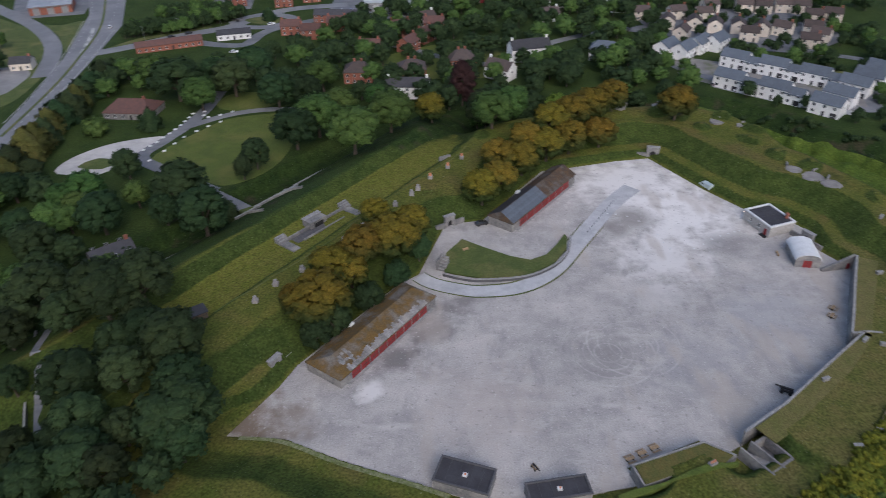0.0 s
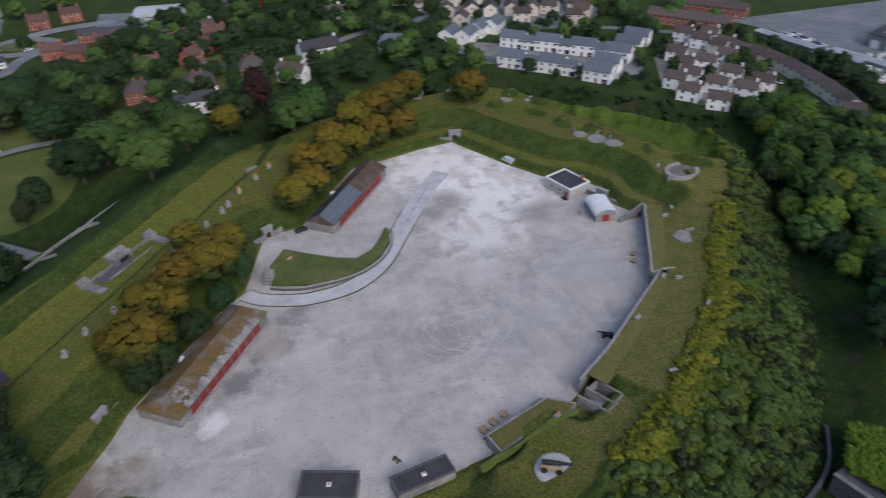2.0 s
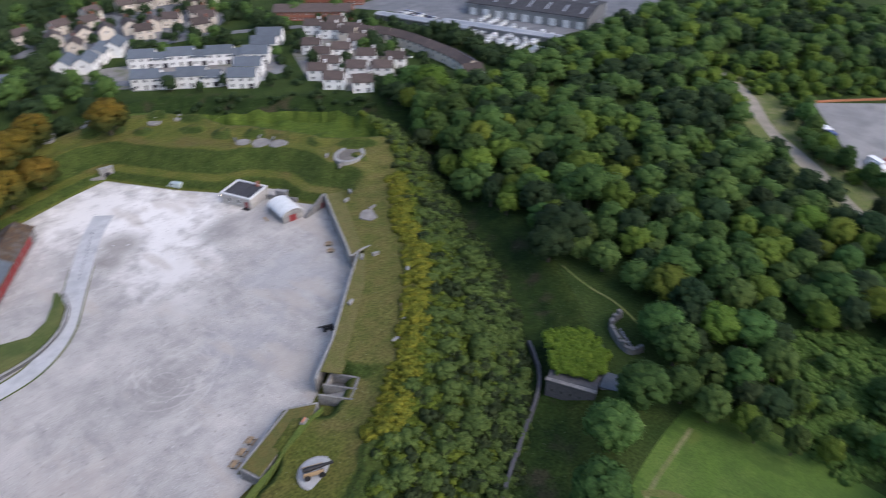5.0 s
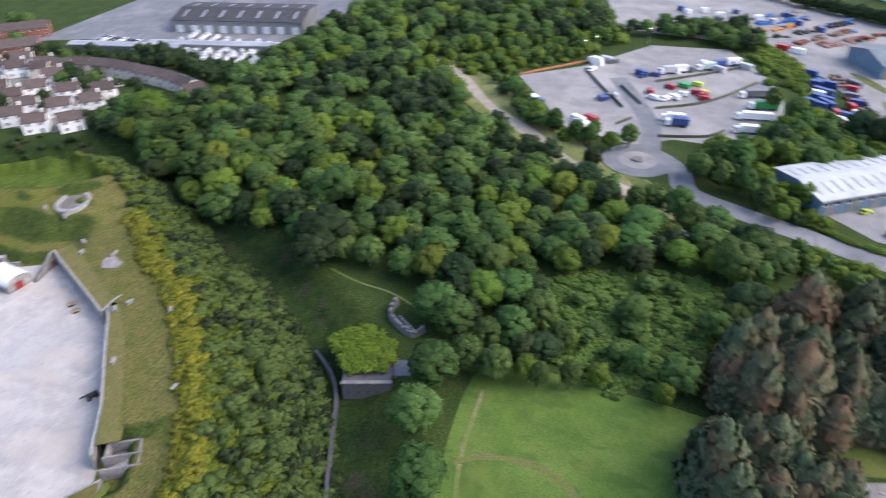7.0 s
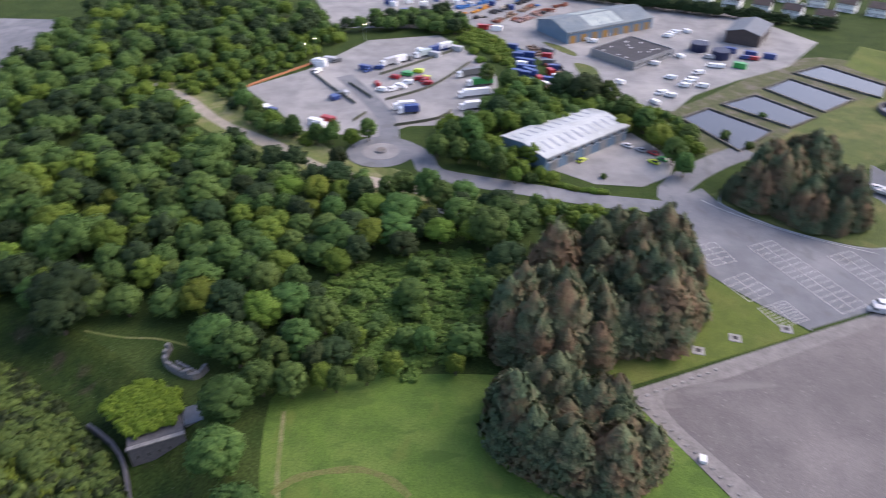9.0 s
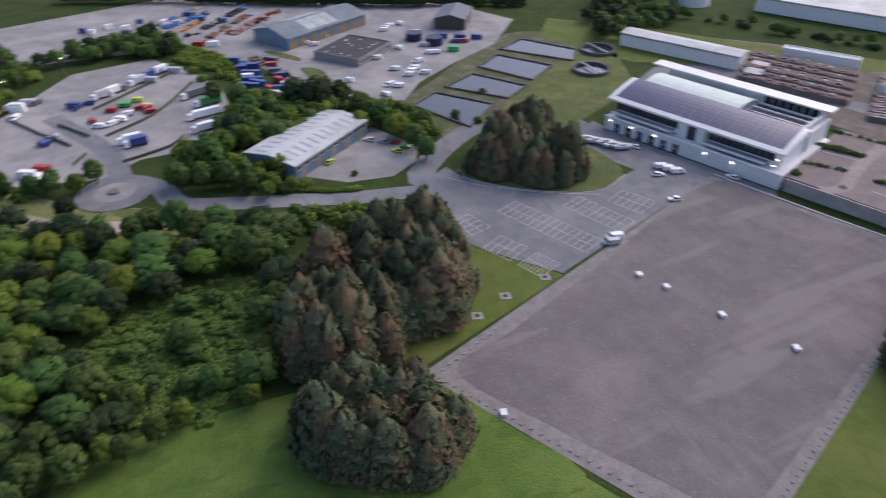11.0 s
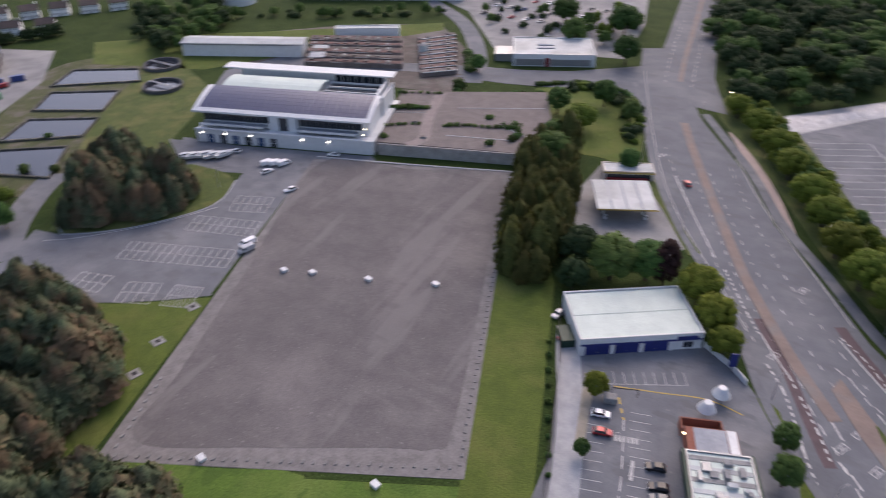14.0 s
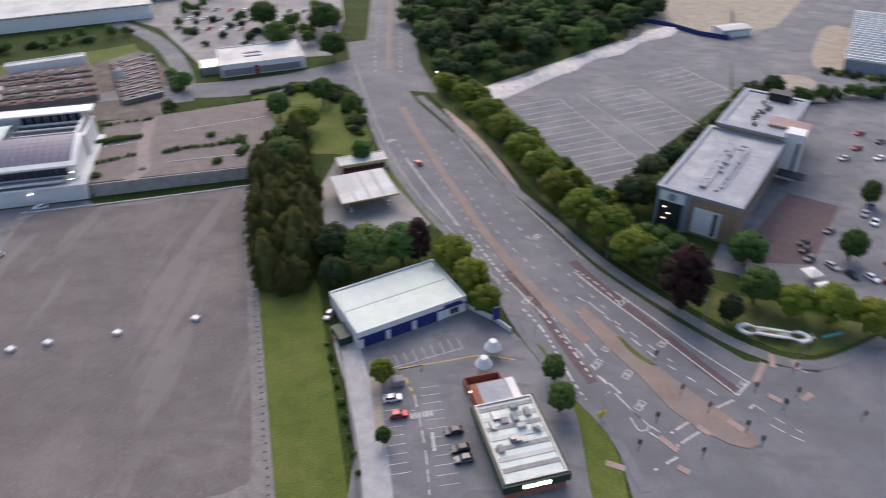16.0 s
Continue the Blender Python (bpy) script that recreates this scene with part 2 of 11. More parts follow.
parade_gravel()
specks(M["gravel"], 0.7, 0.64, (0.56, 0.55, 0.53), 0.55)
specks(M["gravel"], 1.1, 0.63, (0.19, 0.18, 0.17), 0.5)
specks(M["gravel"], 14, 0.58, (0.40, 0.36, 0.315), 0.5, (1, 0.4), 20)
M["gravel_white"] = surface("chalky_gravel", (0.46, 0.45, 0.43), (0.36, 0.35, 0.34), 5, 0.95, c3=(0.52, 0.51, 0.49), big=14, fine=0.5, world_space=True)
M["dirt"] = surface("damp_dirt", (0.17, 0.155, 0.14), (0.12, 0.11, 0.10), 4, 0.95, fine=0.5, world_space=True)
M["trackdirt"] = surface("pale_earth_track", (0.34, 0.30, 0.25), (0.25, 0.23, 0.18), 5, 0.95, fine=0.6, world_space=True)
M["concrete"] = surface("worn_concrete", (0.38, 0.385, 0.39), (0.30, 0.31, 0.32), 3, 0.9, fine=0.3, world_space=True)
M["roadconcrete"] = surface("smooth_pale_concrete", (0.46, 0.47, 0.48), (0.39, 0.40, 0.415), 3, 0.85, c3=(0.33, 0.34, 0.35), big=9, fine=0.3, world_space=True)
M["flowerverge"] = surface("flowering_verge", (0.20, 0.21, 0.12), (0.09, 0.115, 0.03), 1.0, 0.95, fine=0.4, world_space=True, vary=0.35, bump=0.4)
M["yardpale"] = surface("pale_block_paving", (0.24, 0.23, 0.22), (0.17, 0.165, 0.16), 5, 0.9, c3=(0.10, 0.115, 0.05), big=14, fine=0.4, world_space=True)
M["asphalt"] = surface("road_asphalt", (0.138, 0.147, 0.163), (0.112, 0.120, 0.134), 8, 0.85, c3=(0.168, 0.174, 0.186), big=25, fine=0.4, world_space=True)
specks(M["asphalt"], 6, 0.58, (0.115, 0.12, 0.128), 0.6, (0.4, 1), 30)
M["asphalt_pale"] = surface("worn_car_park_asphalt", (0.160, 0.168, 0.182), (0.126, 0.133, 0.146), 7, 0.9, c3=(0.20, 0.205, 0.215), big=18, fine=0.4, world_space=True)
specks(M["asphalt_pale"], 5, 0.58, (0.115, 0.12, 0.125), 0.6, (0.5, 1), -20)
specks(M["asphalt_pale"], 1.2, 0.67, (0.27, 0.27, 0.265), 0.5)
M["yard"] = surface("dusty_concrete_yard", (0.245, 0.244, 0.243), (0.185, 0.184, 0.186), 9, 0.9, c3=(0.30, 0.295, 0.285), big=25, fine=0.5, world_space=True)
M["tarmac_field"] = surface("coarse_dark_gravel", (0.142, 0.132, 0.130), (0.116, 0.108, 0.108), 7, 0.95, c3=(0.168, 0.156, 0.152), big=24, fine=0.35, world_space=True, vary=0.22, bump=0.3)
specks(M["tarmac_field"], 0.8, 0.66, (0.27, 0.26, 0.25), 0.6)
specks(M["tarmac_field"], 9, 0.57, (0.185, 0.175, 0.17), 0.6, (1, 0.12), 20)
specks(M["tarmac_field"], 7, 0.60, (0.10, 0.095, 0.095), 0.3, (0.3, 1), 45)
M["tarmac_edge"] = surface("dusty_edge_gravel", (0.215, 0.205, 0.198), (0.155, 0.146, 0.142), 3, 0.95, fine=0.5, world_space=True, vary=0.2)
M["pink"] = surface("buff_pink_paving", (0.33, 0.25, 0.225), (0.26, 0.20, 0.185), 3, 0.9, fine=0.3, world_space=True)
M["buff"] = surface("buff_central_strip", (0.235, 0.185, 0.158), (0.190, 0.150, 0.132), 5, 0.9, c3=(0.20, 0.185, 0.175), big=12, fine=0.4, world_space=True)
M["paint"] = surface("worn_white_road_paint", (0.55, 0.55, 0.53), (0.34, 0.34, 0.335), 1.2, 0.8, fine=0.2, world_space=True)
M["paint_yellow"] = surface("worn_yellow_road_paint", (0.55, 0.40, 0.10), (0.42, 0.31, 0.10), 1.2, 0.8, fine=0.2, world_space=True)
M["lawn"] = surface("mown_lawn", (0.080, 0.142, 0.021), (0.062, 0.114, 0.019), 6, 0.95, c3=(0.108, 0.162, 0.032), big=18, fine=0.5, world_space=True, vary=0.3, bump=0.5)
specks(M["lawn"], 5, 0.55, (0.052, 0.100, 0.016), 0.7, (1, 0.4), 25)
specks(M["lawn"], 9, 0.60, (0.110, 0.140, 0.028), 0.5, (0.5, 1), 25)
M["lawnworn"] = surface("worn_lawn", (0.135, 0.132, 0.048), (0.098, 0.128, 0.030), 1.5, 0.95, fine=0.4, world_space=True, vary=0.35, bump=0.4)
M["parkgrass"] = surface("mown_park_grass", (0.086, 0.116, 0.022), (0.068, 0.094, 0.019), 6, 0.95, c3=(0.112, 0.122, 0.03), big=15, fine=0.4, world_space=True, vary=0.3, bump=0.5)
M["verge"] = surface("verge_grass", (0.082, 0.108, 0.028), (0.060, 0.085, 0.022), 4, 0.95, c3=(0.13, 0.13, 0.045), big=14, fine=0.5, world_space=True, vary=0.3, bump=0.5)
M["stone"] = surface("grey_limestone_masonry", (0.21, 0.205, 0.20), (0.13, 0.13, 0.132), 0.7, 0.9, c3=(0.28, 0.27, 0.25), big=5, fine=0.2, vary=0.2, island=0.15)
M["cap"] = surface("pale_coping_stone", (0.29, 0.29, 0.285), (0.20, 0.20, 0.20), 1, 0.9, fine=0.2, vary=0.25)
M["darkstone"] = surface("dark_wet_stone", (0.10, 0.10, 0.105), (0.07, 0.07, 0.075), 0.8, 0.9, fine=0.2, vary=0.2)
M["slate"] = surface("blue_grey_slate", (0.105, 0.125, 0.15), (0.085, 0.10, 0.122), 1.5, 0.6, fine=0.25, island=-0.12)
M["slate_dark"] = surface("dark_slate", (0.055, 0.055, 0.06), (0.04, 0.04, 0.045), 1.5, 0.65, fine=0.25, island=-0.2)
M["slate_brown"] = surface("brown_roof_tiles", (0.085, 0.065, 0.058), (0.06, 0.048, 0.045), 1.5, 0.75, fine=0.25, island=-0.25)
M["slate_red"] = surface("dull_red_roof_tiles", (0.12, 0.062, 0.05), (0.085, 0.05, 0.045), 1.5, 0.75, fine=0.25, island=-0.2)
M["mossroof"] = surface("mossy_slate_roof", (0.135, 0.080, 0.022), (0.082, 0.064, 0.034), 1.6, 0.95, c3=(0.155, 0.145, 0.132), big=6, fine=0.3, vary=0.3)
M["render"] = surface("white_rendered_wall", (0.78, 0.78, 0.77), (0.70, 0.70, 0.69), 2, 0.85, fine=0.3, island=-0.08)
M["cream"] = surface("cream_rendered_wall", (0.62, 0.56, 0.48), (0.54, 0.49, 0.42), 2, 0.85, fine=0.3, island=-0.15)
M["brick"] = surface("red_brick_wall", (0.30, 0.115, 0.075), (0.22, 0.09, 0.065), 0.6, 0.85, fine=0.15, island=-0.15)
M["red"] = surface("red_painted_doors", (0.25, 0.026, 0.028), (0.16, 0.022, 0.024), 1.0, 0.6, fine=0.2)
M["wood"] = surface("weathered_timber", (0.34, 0.24, 0.14), (0.25, 0.18, 0.11), 0.6, 0.8, fine=0.1)
M["bark"] = surface("tree_bark", (0.10, 0.08, 0.06), (0.065, 0.052, 0.042), 0.6, 0.95, fine=0.15)
M["whiteroof"] = surface("pale_sheet_roof", (0.46, 0.49, 0.49), (0.385, 0.41, 0.42), 4, 0.6, c3=(0.32, 0.34, 0.34), big=12, fine=0.4)
M["greyroof"] = surface("grey_felt_roof", (0.275, 0.30, 0.335), (0.215, 0.24, 0.275), 4, 0.6, c3=(0.34, 0.36, 0.385), big=11, fine=0.4)
M["darkroof"] = surface("dark_bitumen_roof", (0.055, 0.055, 0.062), (0.04, 0.04, 0.045), 3, 0.85, fine=0.4)
M["bluesheet"] = surface("blue_grey_cladding", (0.13, 0.20, 0.27), (0.105, 0.165, 0.23), 3, 0.5, fine=0.3)
M["navy"] = surface("navy_blue_cladding", (0.022, 0.032, 0.16), (0.018, 0.026, 0.12), 3, 0.45, fine=0.3)
M["steelgrey"] = surface("grey_metal", (0.30, 0.31, 0.32), (0.23, 0.24, 0.25), 1, 0.45, 0.6, fine=0.2)
M["darkmetal"] = surface("dark_iron", (0.035, 0.035, 0.038), (0.025, 0.025, 0.027), 0.6, 0.5, 0.4, fine=0.1)
M["whitepaint"] = surface("white_painted_steel", (0.64, 0.655, 0.66), (0.56, 0.575, 0.58), 1.5, 0.45, fine=0.2)
M["orange"] = surface("orange_clay_pot", (0.55, 0.22, 0.11), (0.42, 0.18, 0.10), 0.4, 0.8, fine=0.1)
M["pot"] = surface("pale_stone_pot", (0.30, 0.285, 0.28), (0.22, 0.21, 0.205), 0.4, 0.9, fine=0.1)
M["solar"] = surface("solar_cells", (0.065, 0.072, 0.135), (0.052, 0.058, 0.110), 1.2, 0.30, fine=0.3, spec=0.5)
M["pinkgravel"] = surface("pale_gravel_walk", (0.27, 0.235, 0.22), (0.22, 0.19, 0.18), 3, 0.95, fine=0.3, world_space=True)
M["slate_redbrown"] = surface("red_brown_deck", (0.15, 0.085, 0.075), (0.10, 0.06, 0.055), 2.5, 0.85, fine=0.3)
M["mossturf"] = surface("brownish_turf", (0.115, 0.095, 0.028), (0.085, 0.09, 0.024), 2, 0.95, fine=0.4, world_space=True, vary=0.3, bump=0.5)
M["leafwall"] = surface("dark_green_metal", (0.02, 0.05, 0.035), (0.015, 0.04, 0.028), 2, 0.5, fine=0.2)
M["buffbrick"] = surface("buff_brown_brick", (0.30, 0.215, 0.14), (0.235, 0.17, 0.115), 1.2, 0.85, fine=0.2)
M["greyblue"] = surface("blue_grey_metal_edge", (0.22, 0.255, 0.31), (0.19, 0.22, 0.27), 2, 0.5, fine=0.2)
M["navyglass"] = plain("blue_tinted_glass", (0.03, 0.07, 0.16), 0.1, spec=0.7)
M["greenwhite"] = surface("pale_green_white_membrane", (0.55, 0.63, 0.58), (0.48, 0.56, 0.52), 4, 0.6, fine=0.3)
M["terracegravel"] = surface("brown_terrace_gravel", (0.185, 0.162, 0.152), (0.150, 0.132, 0.125), 4, 0.95, fine=0.4, world_space=True, vary=0.2)
M["concretewall"] = surface("stained_concrete", (0.36, 0.345, 0.325), (0.25, 0.235, 0.22), 2.5, 0.9, fine=0.3, world_space=True)
M["filterwall"] = surface("stained_brown_concrete", (0.19, 0.165, 0.155), (0.13, 0.11, 0.105), 2.5, 0.9, fine=0.3)
M["asphalt_north"] = surface("light_grey_asphalt", (0.185, 0.192, 0.205), (0.155, 0.162, 0.174), 8, 0.85, c3=(0.215, 0.22, 0.23), big=25, fine=0.4, world_space=True)
M["oldslab"] = surface("stained_old_concrete", (0.255, 0.245, 0.235), (0.17, 0.162, 0.155), 2.5, 0.9, fine=0.3, world_space=True)
M["glass"] = plain("window_glass", (0.03, 0.035, 0.042), 0.08, spec=0.7)
M["water"] = surface("still_pond_water", (0.045, 0.05, 0.062), (0.035, 0.04, 0.052), 8, 0.06, bump=0.02, fine=0.6, world_space=True, spec=0.6)
M["pondstone"] = surface("mossy_pond_stone", (0.10, 0.095, 0.085), (0.055, 0.06, 0.04), 1.5, 0.9, c3=(0.16, 0.15, 0.14), big=5, fine=0.3, world_space=True, vary=0.3)
M["fencegreen"] = surface("scrubby_fence", (0.06, 0.075, 0.045), (0.10, 0.10, 0.085), 1.2, 0.95, fine=0.3, world_space=True, vary=0.4, bump=0.6)
M["southgrass"] = surface("olive_mown_grass", (0.088, 0.122, 0.020), (0.068, 0.098, 0.017), 5, 0.95, c3=(0.105, 0.125, 0.028), big=14, fine=0.4, world_space=True, vary=0.3, bump=0.5)
M["dryverge"] = surface("dry_rough_grass", (0.15, 0.165, 0.055), (0.10, 0.135, 0.035), 3, 0.95, c3=(0.20, 0.19, 0.10), big=9, fine=0.4, world_space=True, vary=0.35, bump=0.5)
M["pinkpale"] = surface("pale_buff_paving", (0.42, 0.33, 0.29), (0.35, 0.28, 0.25), 3, 0.9, fine=0.3, world_space=True)
M["redlane"] = surface("worn_red_surfacing", (0.118, 0.085, 0.088), (0.092, 0.070, 0.074), 3, 0.9, fine=0.3, world_space=True)
M["barnroof"] = surface("weathered_blue_grey_roof", (0.13, 0.165, 0.19), (0.10, 0.13, 0.15), 6, 0.6, c3=(0.17, 0.20, 0.21), big=9, fine=0.4)
M["rooflight"] = surface("pale_plastic_rooflight", (0.30, 0.35, 0.34), (0.24, 0.29, 0.29), 4, 0.5, c3=(0.36, 0.40, 0.38), big=5, fine=0.3)
M["paint_orange"] = surface("orange_cladding", (0.36, 0.20, 0.05), (0.28, 0.16, 0.05), 4, 0.6, c3=(0.20, 0.15, 0.09), big=5, fine=0.3)
M["tankblue"] = surface("dark_blue_tank_paint", (0.018, 0.024, 0.065), (0.014, 0.018, 0.05), 3, 0.45, fine=0.2)
STOCK = {}
for cname, c in (("orange", (0.46, 0.20, 0.03)), ("blue", (0.05, 0.16, 0.40)), ("black", (0.02, 0.021, 0.025)), ("brown", (0.20, 0.135, 0.095)), ("pink", (0.30, 0.19, 0.165)), ("pale", (0.38, 0.35, 0.30)), ("rusty", (0.19, 0.06, 0.035))):
    STOCK[cname] = surface(cname + "_stock", c, tuple(v * 0.65 for v in c), 2, 0.75, c3=tuple(v * 1.2 for v in c), big=4, fine=0.5)
M["worksground"] = surface("brown_works_ground", (0.13, 0.105, 0.095), (0.09, 0.085, 0.07), 5, 0.95, c3=(0.17, 0.155, 0.145), big=14, fine=0.4, world_space=True, vary=0.3)
M["bankscrub"] = surface("rough_bank", (0.085, 0.095, 0.04), (0.06, 0.07, 0.028), 3, 0.95, c3=(0.13, 0.115, 0.09), big=8, fine=0.4, world_space=True, vary=0.35, bump=0.5)
M["dryturf"] = surface("parched_turf", (0.098, 0.102, 0.027), (0.138, 0.118, 0.042), 4, 0.95, fine=0.4, world_space=True, vary=0.4, bump=0.5)
M["chalk"] = surface("crushed_white_stone", (0.62, 0.60, 0.57), (0.50, 0.48, 0.46), 3, 0.95, fine=0.5, world_space=True, vary=0.25)
M["slate_rust"] = surface("dark_brown_weathered_roof", (0.090, 0.056, 0.030), (0.058, 0.044, 0.034), 1.6, 0.9, c3=(0.10, 0.095, 0.09), big=5, fine=0.3, vary=0.3)
M["palestone"] = surface("pale_stone_wall", (0.40, 0.385, 0.365), (0.30, 0.29, 0.275), 0.8, 0.9, fine=0.2, vary=0.25)
M["tyre"] = plain("black_rubber", (0.02, 0.02, 0.02), 0.8)
M["black"] = plain("black_opening", (0.012, 0.012, 0.013), 0.9)
M["lamp_on"] = plain("lit_lamp", (1.0, 0.80, 0.50), 0.4, glow=6.0)
M["lamp_white"] = plain("lit_white_lamp", (1.0, 0.95, 0.85), 0.4, glow=4.0)
M["leaf"] = leafage("summer_leaves", (0.042, 0.084, 0.025), (0.070, 0.126, 0.032), (0.104, 0.163, 0.042), 0.024, 0.34)
M["leaf_dark"] = leafage("dark_leaves", (0.018, 0.037, 0.016), (0.031, 0.055, 0.021), (0.048, 0.072, 0.026), 0.03, 0.35)
M["leaf_light"] = leafage("fresh_leaves", (0.066, 0.110, 0.018), (0.105, 0.162, 0.024), (0.150, 0.200, 0.032), 0.025, 0.25)
# lime leaves with the warm southern glare put into their yellow-green
M["leaf_olive"] = leafage("lime_leaves_in_warm_glare", (0.085, 0.118, 0.016), (0.128, 0.165, 0.022), (0.178, 0.205, 0.030), 0.015, 0.22)
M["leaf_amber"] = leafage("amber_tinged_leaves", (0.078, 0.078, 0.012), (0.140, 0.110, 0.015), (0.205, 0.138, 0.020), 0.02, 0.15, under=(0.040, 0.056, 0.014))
M["leaf_copper"] = leafage("copper_beech_leaves", (0.028, 0.016, 0.015), (0.042, 0.021, 0.020), (0.059, 0.029, 0.024), 0.01, 0.2)
M["leaf_golden"] = leafage("golden_green_conifer", (0.050, 0.062, 0.018), (0.082, 0.090, 0.024), (0.130, 0.112, 0.030), 0.02, 0.2, grain=(0.75, 1.25))
M["gladescrub"] = leafage("fresh_green_scrub_leaves", (0.066, 0.128, 0.028), (0.104, 0.178, 0.038), (0.146, 0.215, 0.050), 0.025, 0.25)
M["needle"] = needles()
M["gorse"] = leafage("yellow_flowering_scrub", (0.110, 0.140, 0.020), (0.190, 0.190, 0.023), (0.300, 0.245, 0.028), 0.02, 0.2)
M["lushscrub"] = leafage("bright_yellow_green_scrub", (0.085, 0.140, 0.016), (0.120, 0.180, 0.020), (0.155, 0.205, 0.026), 0.01, 0.15)
M["scrub"] = leafage("mixed_bank_scrub", (0.050, 0.094, 0.013), (0.076, 0.128, 0.016), (0.112, 0.158, 0.020), 0.025, 0.35)
CARS = {}
for cname, c in (("white", (0.78, 0.79, 0.80)), ("silver", (0.42, 0.43, 0.45)), ("black", (0.018, 0.018, 0.02)), ("red", (0.34, 0.02, 0.025)),
                 ("blue", (0.03, 0.06, 0.20)), ("grey", (0.12, 0.125, 0.13)), ("lime", (0.50, 0.62, 0.04)), ("green", (0.03, 0.30, 0.07)), ("pale", (0.40, 0.47, 0.47))):
    CARS[cname] = plain(cname + "_car_paint", c, 0.28, 0.1)

# ---- builders ----
def link(name, bm, material, parent=None, label=""):
    me = bpy.data.meshes.new(name)
    bm.normal_update()
    bm.to_mesh(me)
    bm.free()
    return link_mesh(name, me, material, parent, label)


def link_mesh(name, me, material, parent=None, label=""):
    if not me.materials:
        me.materials.append(material)
    ob = new(name, me)
    if parent:
        ob.parent = parent
    if label:
        ob["label"] = label
    return ob


part = link


def base(name, m=None, label="", category="", group="", kind=""):
    ob = new(name)
    ob.empty_display_size = 0.5
    if m is not None:
        ob.matrix_basis = m
    return tagged(ob, label, category, group, kind)


def box(bm, x0, x1, y0, y1, z0, z1):
    v = [bm.verts.new(p) for p in ((x0, y0, z0), (x1, y0, z0), (x1, y1, z0), (x0, y1, z0), (x0, y0, z1), (x1, y0, z1), (x1, y1, z1), (x0, y1, z1))]
    for q in ((3, 2, 1, 0), (4, 5, 6, 7), (0, 1, 5, 4), (1, 2, 6, 5), (2, 3, 7, 6), (3, 0, 4, 7)):
        bm.faces.new([v[k] for k in q])
    return v


def boxes(*all_):
    bm = bmesh.new()
    for b in all_:
        box(bm, *b)
    return bm


def bevel(bm, w):
    bmesh.ops.bevel(bm, geom=bm.edges[:], offset=w, segments=1, affect="EDGES", clamp_overlap=True)
    return bm


def drum(bm, x, y, z0, z1, r0, r1=None, n=12):
    r1 = r0 if r1 is None else r1
    rings = [[bm.verts.new((x + r * math.cos(6.28319 * k / n), y + r * math.sin(6.28319 * k / n), z)) for k in range(n)] for r, z in ((r0, z0), (r1, z1))]
    for k in range(n):
        bm.faces.new((rings[0][k], rings[0][(k + 1) % n], rings[1][(k + 1) % n], rings[1][k]))
    bm.faces.new(rings[1])
    bm.faces.new(rings[0][::-1])
    return bm


def prism(bm, pts, z0, z1):
    """A slab with that outline."""
    area = sum(a[0] * b[1] - b[0] * a[1] for a, b in zip(pts, pts[1:] + pts[:1]))
    if area < 0:
        pts = pts[::-1]
    lo, hi = ([bm.verts.new((x, y, z)) for x, y in pts] for z in (z0, z1))
    top = bm.faces.new(hi)
    bm.faces.new(lo[::-1])
    for k in range(len(pts)):
        j = (k + 1) % len(pts)
        bm.faces.new((lo[k], lo[j], hi[j], hi[k]))
    bm.normal_update()
    bmesh.ops.triangulate(bm, faces=[f for f in bm.faces if len(f.verts) > 4])
    return bm


def smooth_line(pts, step=4.0, closed=False):
    """A Catmull-Rom line through the points."""
    p = [Vector((x, y)) for x, y in pts]
    n, out = len(p), []
    for k in range(n if closed else n - 1):
        a, b, c, d = ((p[(k + j) % n] if closed else p[min(max(k + j, 0), n - 1)]) for j in (-1, 0, 1, 2))
        m = max(2, int((c - b).length / step))
        for i in range(m):
            t = i / m
            out.append(0.5 * (2 * b + (c - a) * t + (2 * a - 5 * b + 4 * c - d) * t * t + (3 * b - a - 3 * c + d) * t ** 3))
    if not closed:
        out.append(p[-1])
    return [(v.x, v.y) for v in out]


def slab(name, pts, material, top, kind="structure", label="", deep=0.3, round_=0):
    """A piece of laid ground with that outline."""
    if round_:
        pts = smooth_line(pts, round_, True)
    ob = link(name, prism(bmesh.new(), list(pts), top - deep, top), material)
    return tagged(ob, label=label, kind=kind)


def ribbon_mesh(pts, width, top, deep=0.25, bm=None):
    bm = bm or bmesh.new()
    rows, n = [], len(pts)
    for k, (x, y) in enumerate(pts):
        a, b = Vector(pts[max(k - 1, 0)]), Vector(pts[min(k + 1, n - 1)])
        d = (b - a).normalized()
        w = width(k / (n - 1)) if callable(width) else width
        z = top(x, y) if callable(top) else top
        nx, ny = -d.y * w / 2, d.x * w / 2
        rows.append([bm.verts.new(q) for q in ((x + nx, y + ny, z), (x - nx, y - ny, z), (x - nx, y - ny, z - deep), (x + nx, y + ny, z - deep))])
    for r, s in zip(rows, rows[1:]):
        for i in range(4):
            bm.faces.new((r[i], s[i], s[(i + 1) % 4], r[(i + 1) % 4])[::-1])
    bm.faces.new(rows[0])
    bm.faces.new(rows[-1][::-1])
    return bm


def strip(name, pts, width, material, top, label="", step=4.0, deep=0.25, kind="structure"):
    ob = link(name, ribbon_mesh(smooth_line(pts, step), width, top, deep), material)
    return tagged(ob, label=label, kind=kind)


